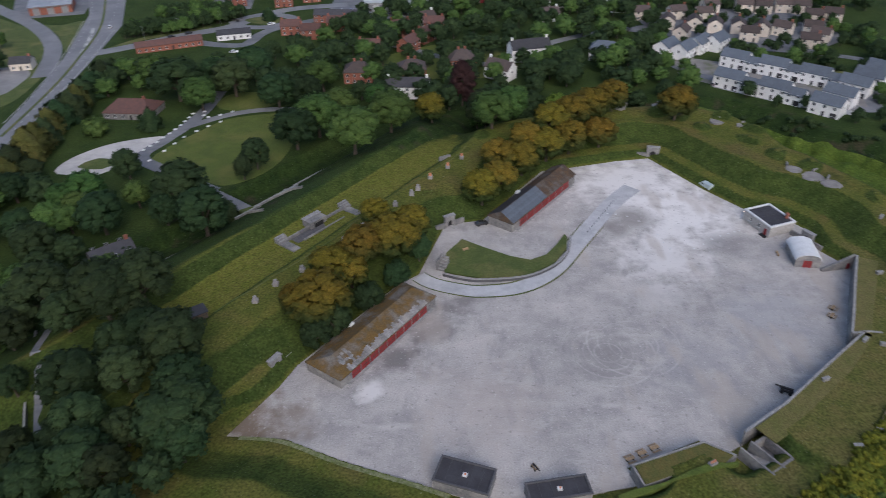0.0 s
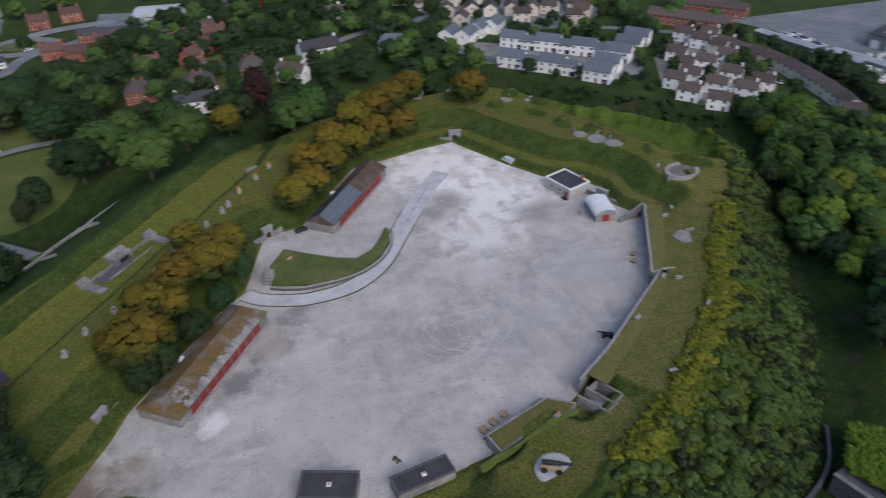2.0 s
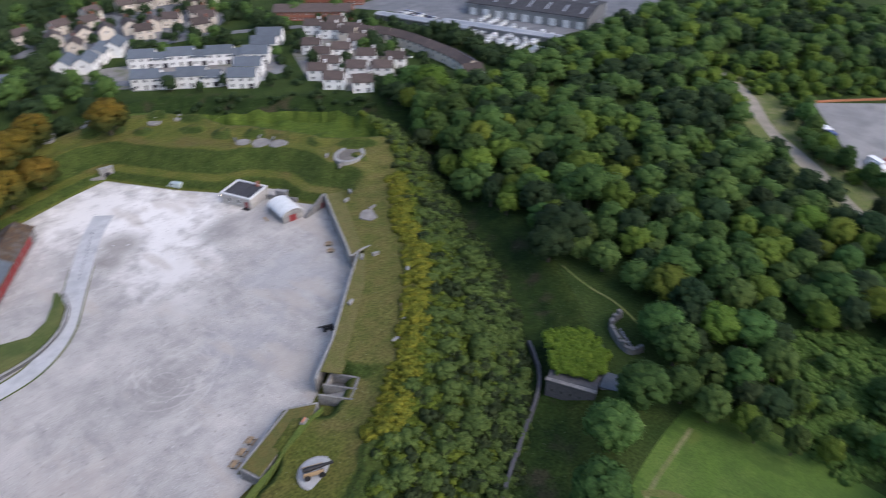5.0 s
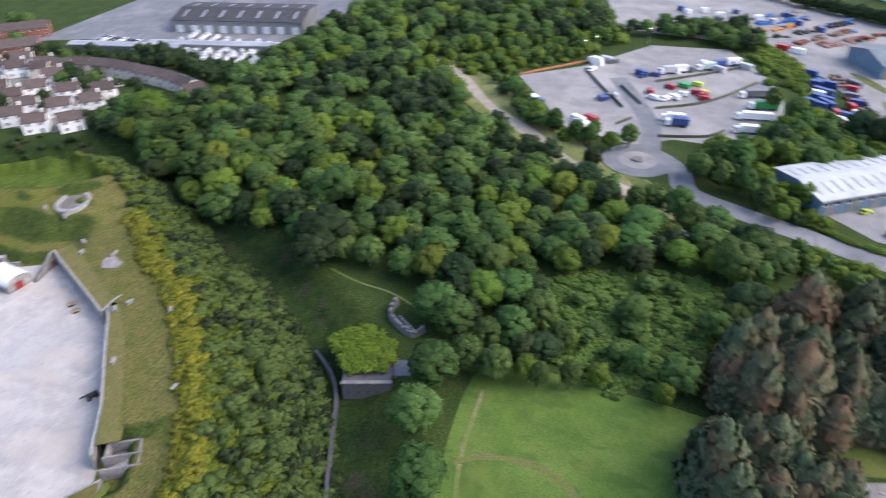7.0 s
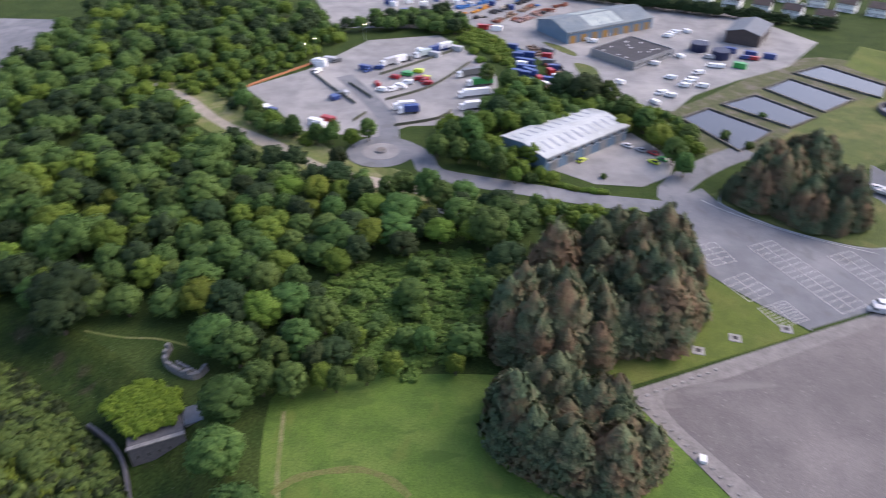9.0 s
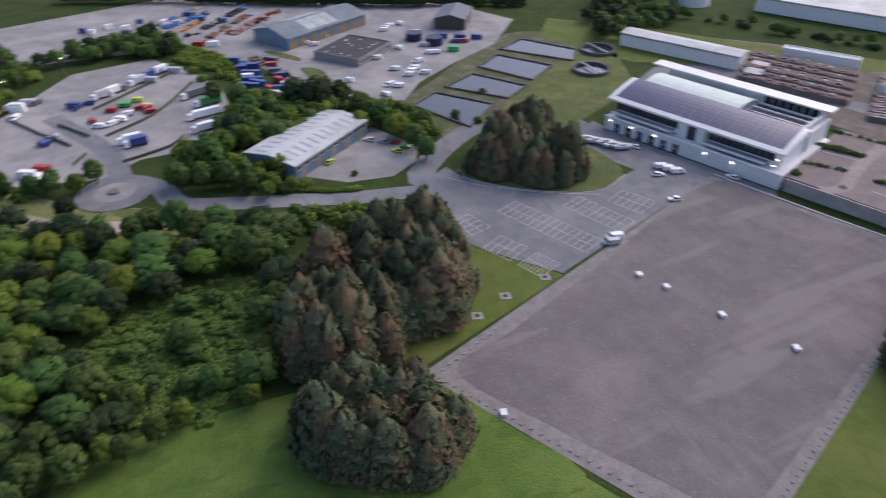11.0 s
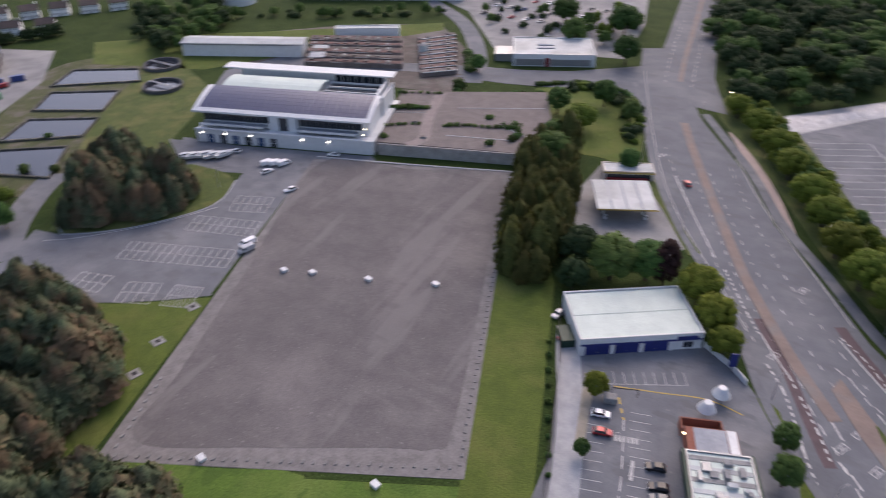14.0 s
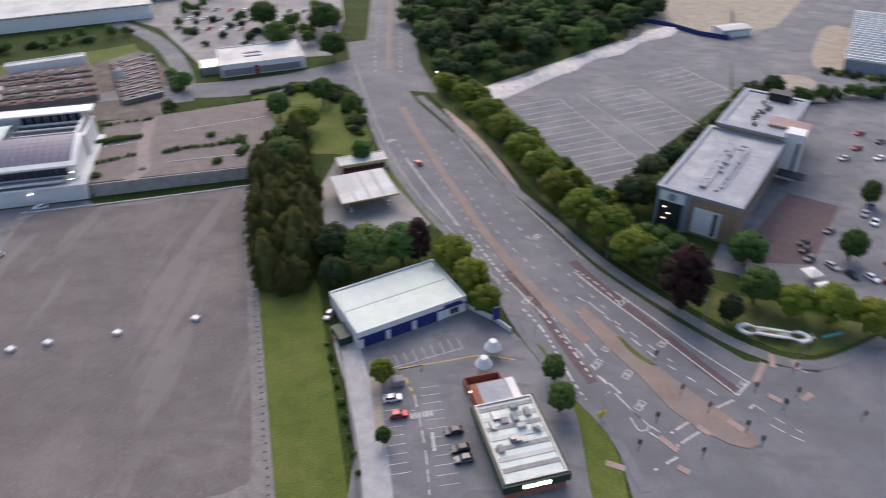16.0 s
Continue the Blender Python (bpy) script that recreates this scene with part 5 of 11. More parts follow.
dashes("hatching", [(-192, 366), (-198, 390), (-204, 410)], 1.0, 1.2, 2.2, 0.116)


# ---- ponds ----
def pond(n, pts):
    slab("pond_%d" % n, pts, M["water"], 0.30, label="still grey pond water")
    line = pts + pts[:1]
    w = fence_wall("pond_wall", line, M["pondstone"], 0.8, 1.0, 0.0, "dark mossy stone wall round a pond")
    return w


pond(1, [(262, -112), (271, -127), (247, -144), (231, -124)])
pond(2, [(275, -134), (284, -153), (259, -168), (250, -153)])
pond(3, [(291, -160), (302, -177), (276, -193), (264, -174)])
pond(4, [(309, -182), (318, -201), (291, -217), (277, -206)])

strip("bank_path", [(-60, 140), (-53, 147), (-43, 160), (-33, 173), (-22, 191), (-8, 209), (2, 222), (8, 230)], 0.32, M["verge"], lambda x, y: z_at(x, y) + 0.1, "thin worn path along the bank", 2.0)

# ---- houses ----
def at2(p0, p1, z=0.0):
    """A pose whose x axis runs from p0 to p1 on the ground; y lies to its left."""
    return pose(p0[0], p0[1], z, 0, 0, math.degrees(math.atan2(p1[1] - p0[1], p1[0] - p0[0])))


def span(p0, p1):
    return math.dist(p0, p1)


WINDOWS = {}


def window(parent, x, y, z, w, h, face, frame_mat="whitepaint", name="window"):
    """A window set on a wall: a frame, a sill and a dark pane. face: degrees its outside looks to, about z."""
    key = (w, h, frame_mat)
    if key not in WINDOWS:
        bm = bmesh.new()
        y0, y1 = -0.06, 0.05
        back = [bm.verts.new((x_, y0, z_)) for z_ in (-h / 2, h / 2) for x_ in (-w / 2, 0, w / 2)]
        front = [bm.verts.new((x_, y1, z_)) for z_ in (-h / 2, h / 2) for x_ in (-w / 2, 0, w / 2)]
        sill = [bm.verts.new((x_, 0.16, -h / 2)) for x_ in (-w / 2, 0, w / 2)] + [bm.verts.new((x_, y0, -h / 2 - 0.1)) for x_ in (-w / 2, 0, w / 2)] + [bm.verts.new((x_, 0.16, -h / 2 - 0.1)) for x_ in (-w / 2, 0, w / 2)]
        lights = [bm.faces.new((front[k + 1], front[k], front[k + 3], front[k + 4])) for k in (0, 1)]
        for k in (0, 1):
            bm.faces.new((front[k], front[k + 1], sill[k + 1], sill[k]))
            bm.faces.new((sill[k], sill[k + 1], sill[k + 7], sill[k + 6]))
            bm.faces.new((front[k + 3], back[k + 3], back[k + 4], front[k + 4]))
        bm.faces.new((front[0], back[0], back[3], front[3]))
        bm.faces.new((front[2], front[5], back[5], back[2]))
        bmesh.ops.recalc_face_normals(bm, faces=bm.faces[:])
        bmesh.ops.inset_individual(bm, faces=lights, thickness=0.07, depth=-0.04)
        for f in lights:
            f.material_index = 1
        fm = bpy.data.meshes.new("window")
        bm.to_mesh(fm), bm.free()
        fm.materials.append(M[frame_mat]), fm.materials.append(M["glass"])
        WINDOWS[key] = fm
    ob = new(name, WINDOWS[key])
    ob.parent = parent
    ob.matrix_basis = pose(x, y, z, 0, 0, face - 90)
    return ob


def gable_roof(L, W, h, rh, over=0.35, thick=0.16, hip=0.0):
    """Two slopes with a thickness; hip draws in the ends of the ridge."""
    bm = bmesh.new()
    l, w = L / 2 + over, W / 2 + over
    z0 = h - over * rh / (W / 2)
    for dz in (0, thick):
        pass
    lo = [bm.verts.new(p) for p in ((-l, -w, z0), (l, -w, z0), (l - hip, 0, h + rh), (-l + hip, 0, h + rh), (l, w, z0), (-l, w, z0))]
    up = [bm.verts.new((v.co.x, v.co.y, v.co.z + thick)) for v in lo]
    for q in ((0, 1, 2, 3), (3, 2, 4, 5)):
        bm.faces.new([up[k] for k in q])
        bm.faces.new([lo[k] for k in reversed(q)])
    if hip:
        for q in ((1, 4, 2), (5, 0, 3)):
            bm.faces.new([up[k] for k in q])
            bm.faces.new([lo[k] for k in reversed(q)])
        rim = [0, 1, 4, 5]
    else:
        rim = [0, 1, 2, 4, 5, 3]
    for a, b in zip(rim, rim[1:] + rim[:1]):
        bm.faces.new((lo[a], lo[b], up[b], up[a]))
    return bm


def gable_walls(L, W, h, rh, hip=False):
    bm = bmesh.new()
    l, w = L / 2, W / 2
    lo = [bm.verts.new((x, y, -0.4)) for x, y in ((-l, -w), (l, -w), (l, w), (-l, w))]
    up = [bm.verts.new((x, y, h)) for x, y in ((-l, -w), (l, -w), (l, w), (-l, w))]
    bm.faces.new(lo[::-1])
    bm.faces.new((lo[0], lo[1], up[1], up[0]))
    bm.faces.new((lo[2], lo[3], up[3], up[2]))
    if hip:
        bm.faces.new((lo[1], lo[2], up[2], up[1]))
        bm.faces.new((lo[3], lo[0], up[0], up[3]))
        bm.faces.new(up)
    else:
        a, b = bm.verts.new((l, 0, h + rh)), bm.verts.new((-l, 0, h + rh))
        bm.faces.new((lo[1], lo[2], up[2], a, up[1]))
        bm.faces.new((lo[3], lo[0], up[0], b, up[3]))
        bm.faces.new((up[0], up[1], a, b))
        bm.faces.new((up[3], b, a, up[2]))
    return bm


HOUSE = {}
BUILT = []


def house(key, m, L=9, W=8, h=5.2, rh=2.4, wall="render", roof="slate", label="", hip=0.0, chimneys=1, solar=False, garage=False, storeys=2, group=""):
    if key in HOUSE:
        ob = copy_thing(HOUSE[key], m)
    else:
        ob = base("house", m, label, "house")
        body = part("wall", gable_walls(L, W, h, rh, bool(hip)), M[wall], ob)
        top = part("roof", gable_roof(L, W, h, rh, hip=hip), M[roof], ob)
        for k in range(chimneys):
            x = (-1) ** k * (L / 2 - 0.9 - hip * 0.8)
            stack = part("chimney", boxes((x - 0.45, x + 0.45, -0.4, 0.4, h + rh - 1.0, h + rh + 1.2), (x - 0.52, x + 0.52, -0.47, 0.47, h + rh + 1.05, h + rh + 1.25)), M["render" if wall == "render" else "brick"], top)
        if solar:
            s = rh / (W / 2)
            bm = bmesh.new()
            for y0, y1 in ((-W / 2 + 0.5, -W / 4 - 0.1), (-W / 4, -0.5)):
                v = [bm.verts.new((x, y, h + rh + y * s + dz)) for dz in (0.2, 0.28) for x, y in ((-L * 0.36, y0), (L * 0.36, y0), (L * 0.36, y1), (-L * 0.36, y1))]
                for q in ((4, 5, 6, 7), (3, 2, 1, 0), (0, 1, 5, 4), (1, 2, 6, 5), (2, 3, 7, 6), (3, 0, 4, 7)):
                    bm.faces.new([v[k] for k in q])
            part("solar_panel", bm, M["solar"], top, "dark blue solar panels")
        n = max(2, int(L / 3.2))
        for s in range(storeys):
            z = 1.5 + s * 2.6
            for k in range(n):
                x = -L / 2 + (k + 0.5) * L / n
                if s == 0 and k == n // 2:
                    continue
                window(body, x, -W / 2, z, 1.3, 1.2, -90)
                window(body, x, W / 2, z, 1.3, 1.2, 90)
            if s:
                window(body, L / 2, 0, z, 1.1, 1.2, 0)
                window(body, -L / 2, 0, z, 1.1, 1.2, 180)
        x = -L / 2 + (n // 2 + 0.5) * L / n
        part("door", boxes((x - 0.5, x + 0.5, -W / 2 - 0.06, -W / 2 + 0.1, 0, 2.1)), M["darkmetal"], body)
        if garage:
            part("garage_door", boxes((L / 2 - 3.4, L / 2 - 0.8, -W / 2 - 0.05, -W / 2 + 0.1, 0, 2.2)), M["darkroof"], body, "dark garage door")
        HOUSE[key] = ob
    if group:
        ob["group"] = group
    BUILT.append((m.translation.x, m.translation.y, 6.0))
    return ob


def terrace(key, p0, p1, n, side, group, **how):
    """n like houses between two points, set off to one side of that line."""
    a, b = Vector(p0), Vector(p1)
    d = (b - a).normalized()
    ang = math.degrees(math.atan2(d.y, d.x))
    for k in range(n):
        c = a.lerp(b, (k + 0.5) / n) + Vector((-d.y, d.x)) * side
        house(key, pose(c.x, c.y, (0.0, 0.25, 0.1, 0.4)[k % 4], 0, 0, ang), group=group, **how)


SLATE = dict(wall="render", roof="slate", label="white rendered house with blue-grey slate roof", garage=True, chimneys=0)
terrace("estate", (120, 308), (150, 281), 2, 4, "white estate houses", L=12.5, W=8.6, h=5.4, rh=2.8, **SLATE)
terrace("estate_low", (126.7, 302), (156.7, 275), 2, 3.2, "white estate houses", L=7.6, W=7.4, h=4.4, rh=2.2, **SLATE)
terrace("estate", (133, 334), (175, 299), 3, 3, "white estate houses")
terrace("estate_low", (140, 328.2), (182, 293.2), 3, 2.2, "white estate houses")
for x, y in ((113, 349), (121, 345), (131, 354), (141, 357)):
    house("estate", pose(x, y, 0, 0, 0, 48), group="white estate houses")
for x, y in ((160, 273), (170, 283), (182, 294), (193, 303), (203, 312)):
    house("estate", pose(x, y, 0, 0, 0, -46), group="white estate houses")
house("villa", pose(81, 344, 0, 0, 0, -20), 14, 10, 6, 3.2, "render", "slate", "large white rendered house with hipped slate roof", 3.5, 0)
BROWN = dict(wall="cream", roof="slate_brown", label="cream rendered house with brown tiled roof", chimneys=1)
for x, y, a in ((126, 394, 75), (140, 391, 75), (150, 386, 70), (162, 384, 72), (173, 379, 68), (128, 374, 60), (163, 370, -20), (159, 424, 10), (179, 423, -10),
                (189, 420, -8), (202, 422, -10), (211, 419, -10), (210, 400, -20), (200, 378, -20), (189, 357, -20), (184, 378, -40), (199, 366, -40), (136, 412, 10), (150, 408, 5),
                (115, 412, 5), (222, 402, -20)):
    house("cream", pose(x, y, 0, 0, 0, a), 9.5, 7.6, 5.0, 2.6, group="cream houses of the town", **BROWN)
WHITE = dict(wall="render", roof="slate_brown", label="white rendered house with dark brown roof", chimneys=1)
for x, y, a in ((208, 284, -45), (203, 270, -45), (214, 268, -45), (202, 243, -50), (186, 240, -50), (230, 296, -50), (228, 308, -50), (238, 287, -50), (216, 252, -48),
                (198, 257, -48), (210, 234, -48), (222, 238, -48), (192, 228, -40), (240, 303, -50), (228, 272, -48), (188, 254, -45)):
    house("white", pose(x, y, 0, 0, 0, a), 9.0, 7.4, 5.0, 2.5, group="white houses by the wood", **WHITE)
for x, y, a in ((233, 285, 118), (240, 278, 110), (244, 270, 102), (246, 261, 96), (246.5, 252, 92), (246, 243, 90), (245, 234, 88), (244, 225, 84), (242, 216, 78), (239, 207, 72)):
    house("solar", pose(x, y, 0, 0, 0, a), 8.4, 8.0, 5.0, 2.2, "cream", "slate_brown", "cream terraced house with solar panels on its roof", 0, 0, True, group="curved terrace")
house("end", pose(232, 199, 0, 0, 0, -30), 9, 9, 5.4, 2.8, "render", "slate_brown", "white gabled house with dark roof", 0, 0)
RED = dict(wall="brick", roof="slate_red", label="red brick house with dull red tiled roof", chimneys=2)
for x, y, a in ((-85, 394, 5), (-73, 386, 5), (-24, 390, 10), (-18, 362, 60), (-10, 377, 55), (-38, 357, 0), (-60, 400, 0), (-100, 452, 10), (-84, 462, 10), (-130, 455, 15), (-5, 396, 0)):
    house("red", pose(x, y, 0, 0, 0, a), 11, 8, 5.2, 2.8, group="red brick houses", **RED)
for x, y, a in ((-15, 322, 5), (9, 335, 10), (-40, 320, 0)):
    house("hipped", pose(x, y, 0, 0, 0, a), 13, 11, 5.6, 3.6, "brick", "slate_brown", "brick house with a dark hipped roof", 5.0, 2, group="hipped houses")
house("old_white", pose(-16, 300, 0, 0, 0, -4), 19, 8, 5.4, 3.0, "render", "slate_dark", "old white house with dark roof and chimneys", 0, 2)
house("old_gable", pose(27, 320, 0, 0, 0, -38), 13, 8, 5.6, 3.4, "render", "slate_brown", "old white gabled town house", 0, 2)
house("old_big", pose(43, 346, 0, 0, 0, 14), 20, 9, 6.6, 3.6, "render", "slate_dark", "large old white house with tall chimneys", 0, 2)
house("cottage", pose(-134, 284, 0, 0, 0, -6), 21, 14, 3.0, 3.8, "stone", "slate_red", "broad lodge with a dull red hipped roof", 5.0, 1, storeys=1)
house("lodge", pose(-100, 172, 0, 0, 0, 40), 12, 8, 3.4, 2.6, "stone", "slate_dark", "stone lodge with a dark slate roof among trees", 0, 1)
house("roadside", pose(-212, 344, 0, 0, 0, 10), 10, 8, 3.6, 2.4, "cream", "slate_dark", "cream bungalow with dark roof", 0, 1, storeys=1)
house("long_low", pose(-147, 372, 0, 0, 0, 22), 34, 7, 3.2, 2.0, "brick", "slate_red", "long low building with dull red roof", 0, 0, storeys=1)
house("white_low", pose(-116, 388, 0, 0, 0, 14), 18, 8, 3.2, 1.8, "render", "slate_dark", "low white building with dark roof", 0, 0, storeys=1)
house("long_slate", pose(-62, 416, 0, 0, 0, -8), 26, 8, 4.6, 2.4, "brick", "slate_dark", "long brick building with slate roof", 0, 0)
for x, y, a in ((-10, 408, 30), (62, 412, 10), (70, 440, 0), (44, 470, 0), (76, 458, 0), (106, 428, 0), (-5, 460, 0), (100, 450, 5), (20, 480, 0), (-255, 372, 20)):
    house("suburb", pose(x, y, 0, 0, 0, a), 10, 8, 5.0, 2.6, "render", "slate_brown", "white house with brown roof in the town", 0, 1, group="white houses of the town")
for k in range(11):
    c = Vector((505, -108)).lerp(Vector((385, -236)), k / 10)
    house("suburb", pose(c.x, c.y, 0, 0, 0, -133 + (k % 3) * 4), group="white houses of the town")
for k in range(6):
    c = Vector((425, -210)).lerp(Vector((372, -272)), k / 5)
    house("suburb", pose(c.x + 14, c.y - 14, 0, 0, 0, -133 + (k % 3) * 4), group="white houses of the town")
house("school", pose(246, 330, 0, 0, 0, -47), 44, 14, 5.0, 2.6, "brick", "slate_brown", "long brown brick block with tiled roof", 0, 0)
house("school_b", pose(272, 345, 0, 0, 0, -47), 38, 12, 5.0, 2.4, "brick", "slate_brown", "brown brick block with a shallow tiled roof", 0, 0)


# ---- sheds, halls and shops ----
def thing_box(parent, name, mat, *bs, label="", edge=0.0):
    bm = boxes(*bs)
    if edge:
        bevel(bm, edge)
    return part(name, bm, M[mat], parent, label)


def warehouse(p0, p1, depth, h, rh, wall, roof, label, skylights=0, doors=0, door_mat="steelgrey", band=None):
    L = span(p0, p1)
    ob = base("warehouse", at2(p0, p1) @ pose(L / 2, depth / 2, 0), label, "warehouse")
    body = part("wall", gable_walls(L, depth, h, rh), M[wall], ob)
    top = part("roof", gable_roof(L, depth, h, rh, 0.5, 0.25), M[roof], ob)
    s = rh / (depth / 2)
    for k in range(skylights):
        x = -L / 2 + (k + 0.5) * L / skylights
        for sign in (-1, 1):
            bm = bmesh.new()
            y0, y1 = sign * depth * 0.12, sign * depth * 0.38
            v = [bm.verts.new((x + dx, y, h + rh - abs(y) * s + 0.30)) for dx, y in ((-0.55, y0), (0.55, y0), (0.55, y1), (-0.55, y1))]
            w = [bm.verts.new(q.co + Vector((0, 0, -0.2))) for q in v]
            bm.faces.new(v if sign < 0 else v)
            for a in range(4):
                bm.faces.new((w[a], w[(a + 1) % 4], v[(a + 1) % 4], v[a]))
            bmesh.ops.recalc_face_normals(bm, faces=bm.faces[:])
            part("skylight", bm, M["greyroof"], top, "dull grey rooflight")
    for k in range(doors):
        x = -L / 2 + (k + 0.5) * L / doors
        thing_box(body, "door", door_mat, (x - 1.9, x + 1.9, -depth / 2 - 0.12, -depth / 2 + 0.1, 0, min(4.0, h - 0.8)))
    if band:
        for k in range(max(2, int(L / 4))):
            x = -L / 2 + (k + 0.5) * L / max(2, int(L / 4))
            window(body, x, -depth / 2, h - 1.6, 2.4, 1.2, -90)
    for y in (-depth / 2 - 0.55, depth / 2 + 0.55):
        thing_box(top, "gutter", "steelgrey", (-L / 2 - 0.4, L / 2 + 0.4, y - 0.12, y + 0.12, h - 0.55 * 1, h - 0.3))
    return ob


warehouse((219, -48), (244, -84), 23, 6, 1.6, "bluesheet", "whiteroof", "blue-clad unit with a pale roof and rooflights", 11, 5, "steelgrey", True)
barn = warehouse((358, -84), (382, -136), 28, 6, 3.4, "bluesheet", "barnroof", "large blue-grey corrugated warehouse with pale rooflight bands", 0, 8, "paint_orange")
for x0, x1 in ((-12.0, -4.6), (-4.2, 3.4), (3.8, 9.0)):
    for sign in (-1, 1):
        light_bm = bmesh.new()
        y0, y1 = sign * 1.2, sign * 12.4
        rim_ = [light_bm.verts.new((x, y, 9.4 - abs(y) * 3.4 / 14 + 0.29)) for x, y in ((x0, y0), (x1, y0), (x1, y1), (x0, y1))]
        low_ = [light_bm.verts.new(q.co + Vector((0, 0, -0.18))) for q in rim_]
        light_bm.faces.new(rim_)
        for k in range(4):
            light_bm.faces.new((low_[k], low_[(k + 1) % 4], rim_[(k + 1) % 4], rim_[k]))
        bmesh.ops.recalc_face_normals(light_bm, faces=light_bm.faces[:])
        part("rooflight", light_bm, M["rooflight"], barn, "pale weathered rooflight band")
warehouse((346, -181), (366, -196), 17, 6, 2.2, "slate_brown", "slate", "brown works building with pale green-grey roof", 0, 2)
warehouse((308, 268), (327, 199), 34, 6.5, 2.4, "steelgrey", "darkroof", "long retail warehouse with a dark roof", 7, 9, "whitepaint")
warehouse((280, 262), (298, 196), 6, 3.2, 0.6, "steelgrey", "greyroof", "long low grey storage shed", 0, 0)
warehouse((266, 300), (280, 244), 6, 3.0, 0.6, "steelgrey", "greyroof", "long low grey storage shed", 0, 0)
warehouse((-48, 436), (-18, 434), 22, 5, 1.2, "whitepaint", "whiteroof", "white roofed car showroom building", 0, 4)
warehouse((2, 452), (26, 450), 18, 5, 1.2, "red", "slate", "grey-roofed shop with a red fascia", 0, 3)
warehouse((-254, 437), (-231, 445), 22, 5, 1.2, "brick", "greyroof", "grey roofed brick roadside shop", 0, 3)
warehouse((-165, 478), (-130, 470), 18, 6, 1.0, "cream", "greyroof", "cream rendered commercial block", 0, 3, band=True)
warehouse((286, -242), (230, -268), 11, 6.6, 0.8, "whitepaint", "whiteroof", "long white water treatment shed", 0, 0)
warehouse((300, -352), (205, -398), 60, 8, 1.5, "whitepaint", "whiteroof", "very large pale retail store with a red line", 0, 0)
for k in range(5):
    c = Vector((160, -440)) + Vector((46, 14)) * k
    warehouse((c.x + 30, c.y), (c.x, c.y - 12), 24, 6, 1.2, "whitepaint", "greyroof", "grey roofed white retail unit", 0, 3)
warehouse((-190, -335), (-220, -310), 60, 9, 1.4, "bluesheet", "greyroof", "grey glazed commercial hall building", 9, 0)
warehouse((-128, -392), (-112, -386), 9, 4, 0.6, "whitepaint", "whiteroof", "small white site store", 0, 1)


def flat_block(name, p0, p1, depth, h, wall, roof, label, category="building", parapet=0.5, rim=None):
    L = span(p0, p1)
    ob = base(name, at2(p0, p1), label, category)
    thing_box(ob, "wall", wall, (0, L, 0, depth, -0.4, h))
    t = 0.35
    thing_box(ob, "roof", roof, (t, L - t, t, depth - t, h - 0.02, h + 0.06))
    thing_box(ob, "parapet", rim or wall, (0, L, 0, t, h, h + parapet), (0, L, depth - t, depth, h, h + parapet), (0, t, t, depth - t, h, h + parapet), (L - t, L, t, depth - t, h, h + parapet))
    return ob, L


# the dark flat-roofed workshop
ob, L = flat_block("workshop", (318, -108), (336, -133), 27, 3.6, "steelgrey", "darkroof", "low workshop with a dark flat roof")
for k in range(9):
    window(ob, 2 + k * 3.2, 0, 2.0, 2.0, 1.2, -90)
rng = random.Random(5)
for k in range(14):
    x, y = rng.uniform(3, L - 3), rng.uniform(3, 24)
    thing_box(ob, "rooflight", "whitepaint", (x - 0.5, x + 0.5, y - 0.3, y + 0.3, 3.6, 3.95), edge=0.06)

# the tyre shop: navy and white front, pale roof
ob, L = flat_block("tyre_shop", (33, -127), (7, -144), 19, 4.6, "whitepaint", "whiteroof", "white shop with navy blue doors and a flat pale roof", "shop", 0.7)
thing_box(ob, "fascia", "navy", (0.3, L - 0.3, -0.14, 0.0, 3.0, 3.5), label="navy blue fascia band")
for k in range(3):
    x = 1.6 + k * 7.4
    d = thing_box(ob, "roller_door", "navy", (x, x + 6.0, -0.10, 0.1, 0.0, 2.95), label="navy blue roller door")
    thing_box(d, "handle", "steelgrey", (x + 2.8, x + 3.2, -0.16, -0.1, 0.8, 0.9))
for k in range(4):
    thing_box(ob, "pier", "whitepaint", (0.4 + k * 7.4, 1.4 + k * 7.4, -0.22, 0.0, 0, 3.0))
window(ob, 27.5, 0, 1.6, 2.6, 2.0, -90)
thing_box(ob, "sign", "navy", (24.4, 29.6, -0.2, -0.05, 3.55, 4.4), label="navy blue sign board")
thing_box(ob, "roof_sheet", "greenwhite", (0.6, L - 0.6, 0.7, 9.4, 4.66, 4.9), (0.6, L - 0.6, 9.4, 18.3, 4.66, 5.0), edge=0.08)
thing_box(ob, "side_store", "leafwall", (-3.6, -0.2, 3, 9, 0, 2.4), label="dark green side store")

# the restaurant: red brick, dark green edges, plant on a pale roof
ob, L = flat_block("restaurant", (3, -106), (-4, -86), 13, 4.6, "brick", "greenwhite", "brick drive-in restaurant with plant on its flat pale roof", "restaurant", 0.4, "steelgrey")
thing_box(ob, "side_slope", "leafwall", (-0.4, L + 0.2, -0.7, -0.05, 2.6, 4.7), label="dark green metal edge")
thing_box(ob, "side_slope", "leafwall", (L + 0.02, L + 0.6, -0.7, 13.6, 2.6, 4.7), label="dark green metal edge")
thing_box(ob, "lit_sign", "lamp_white", (L + 0.62, L + 0.72, 3.5, 9.2, 3.3, 4.2), label="lit white sign over the door")
for k in range(7):
    x = 1.2 + k * 2.7
    thing_box(ob, "roof_band", "whiteroof" if k % 2 else "cap", (x, x + 1.1, 0.5, 12.5, 4.66, 4.78))
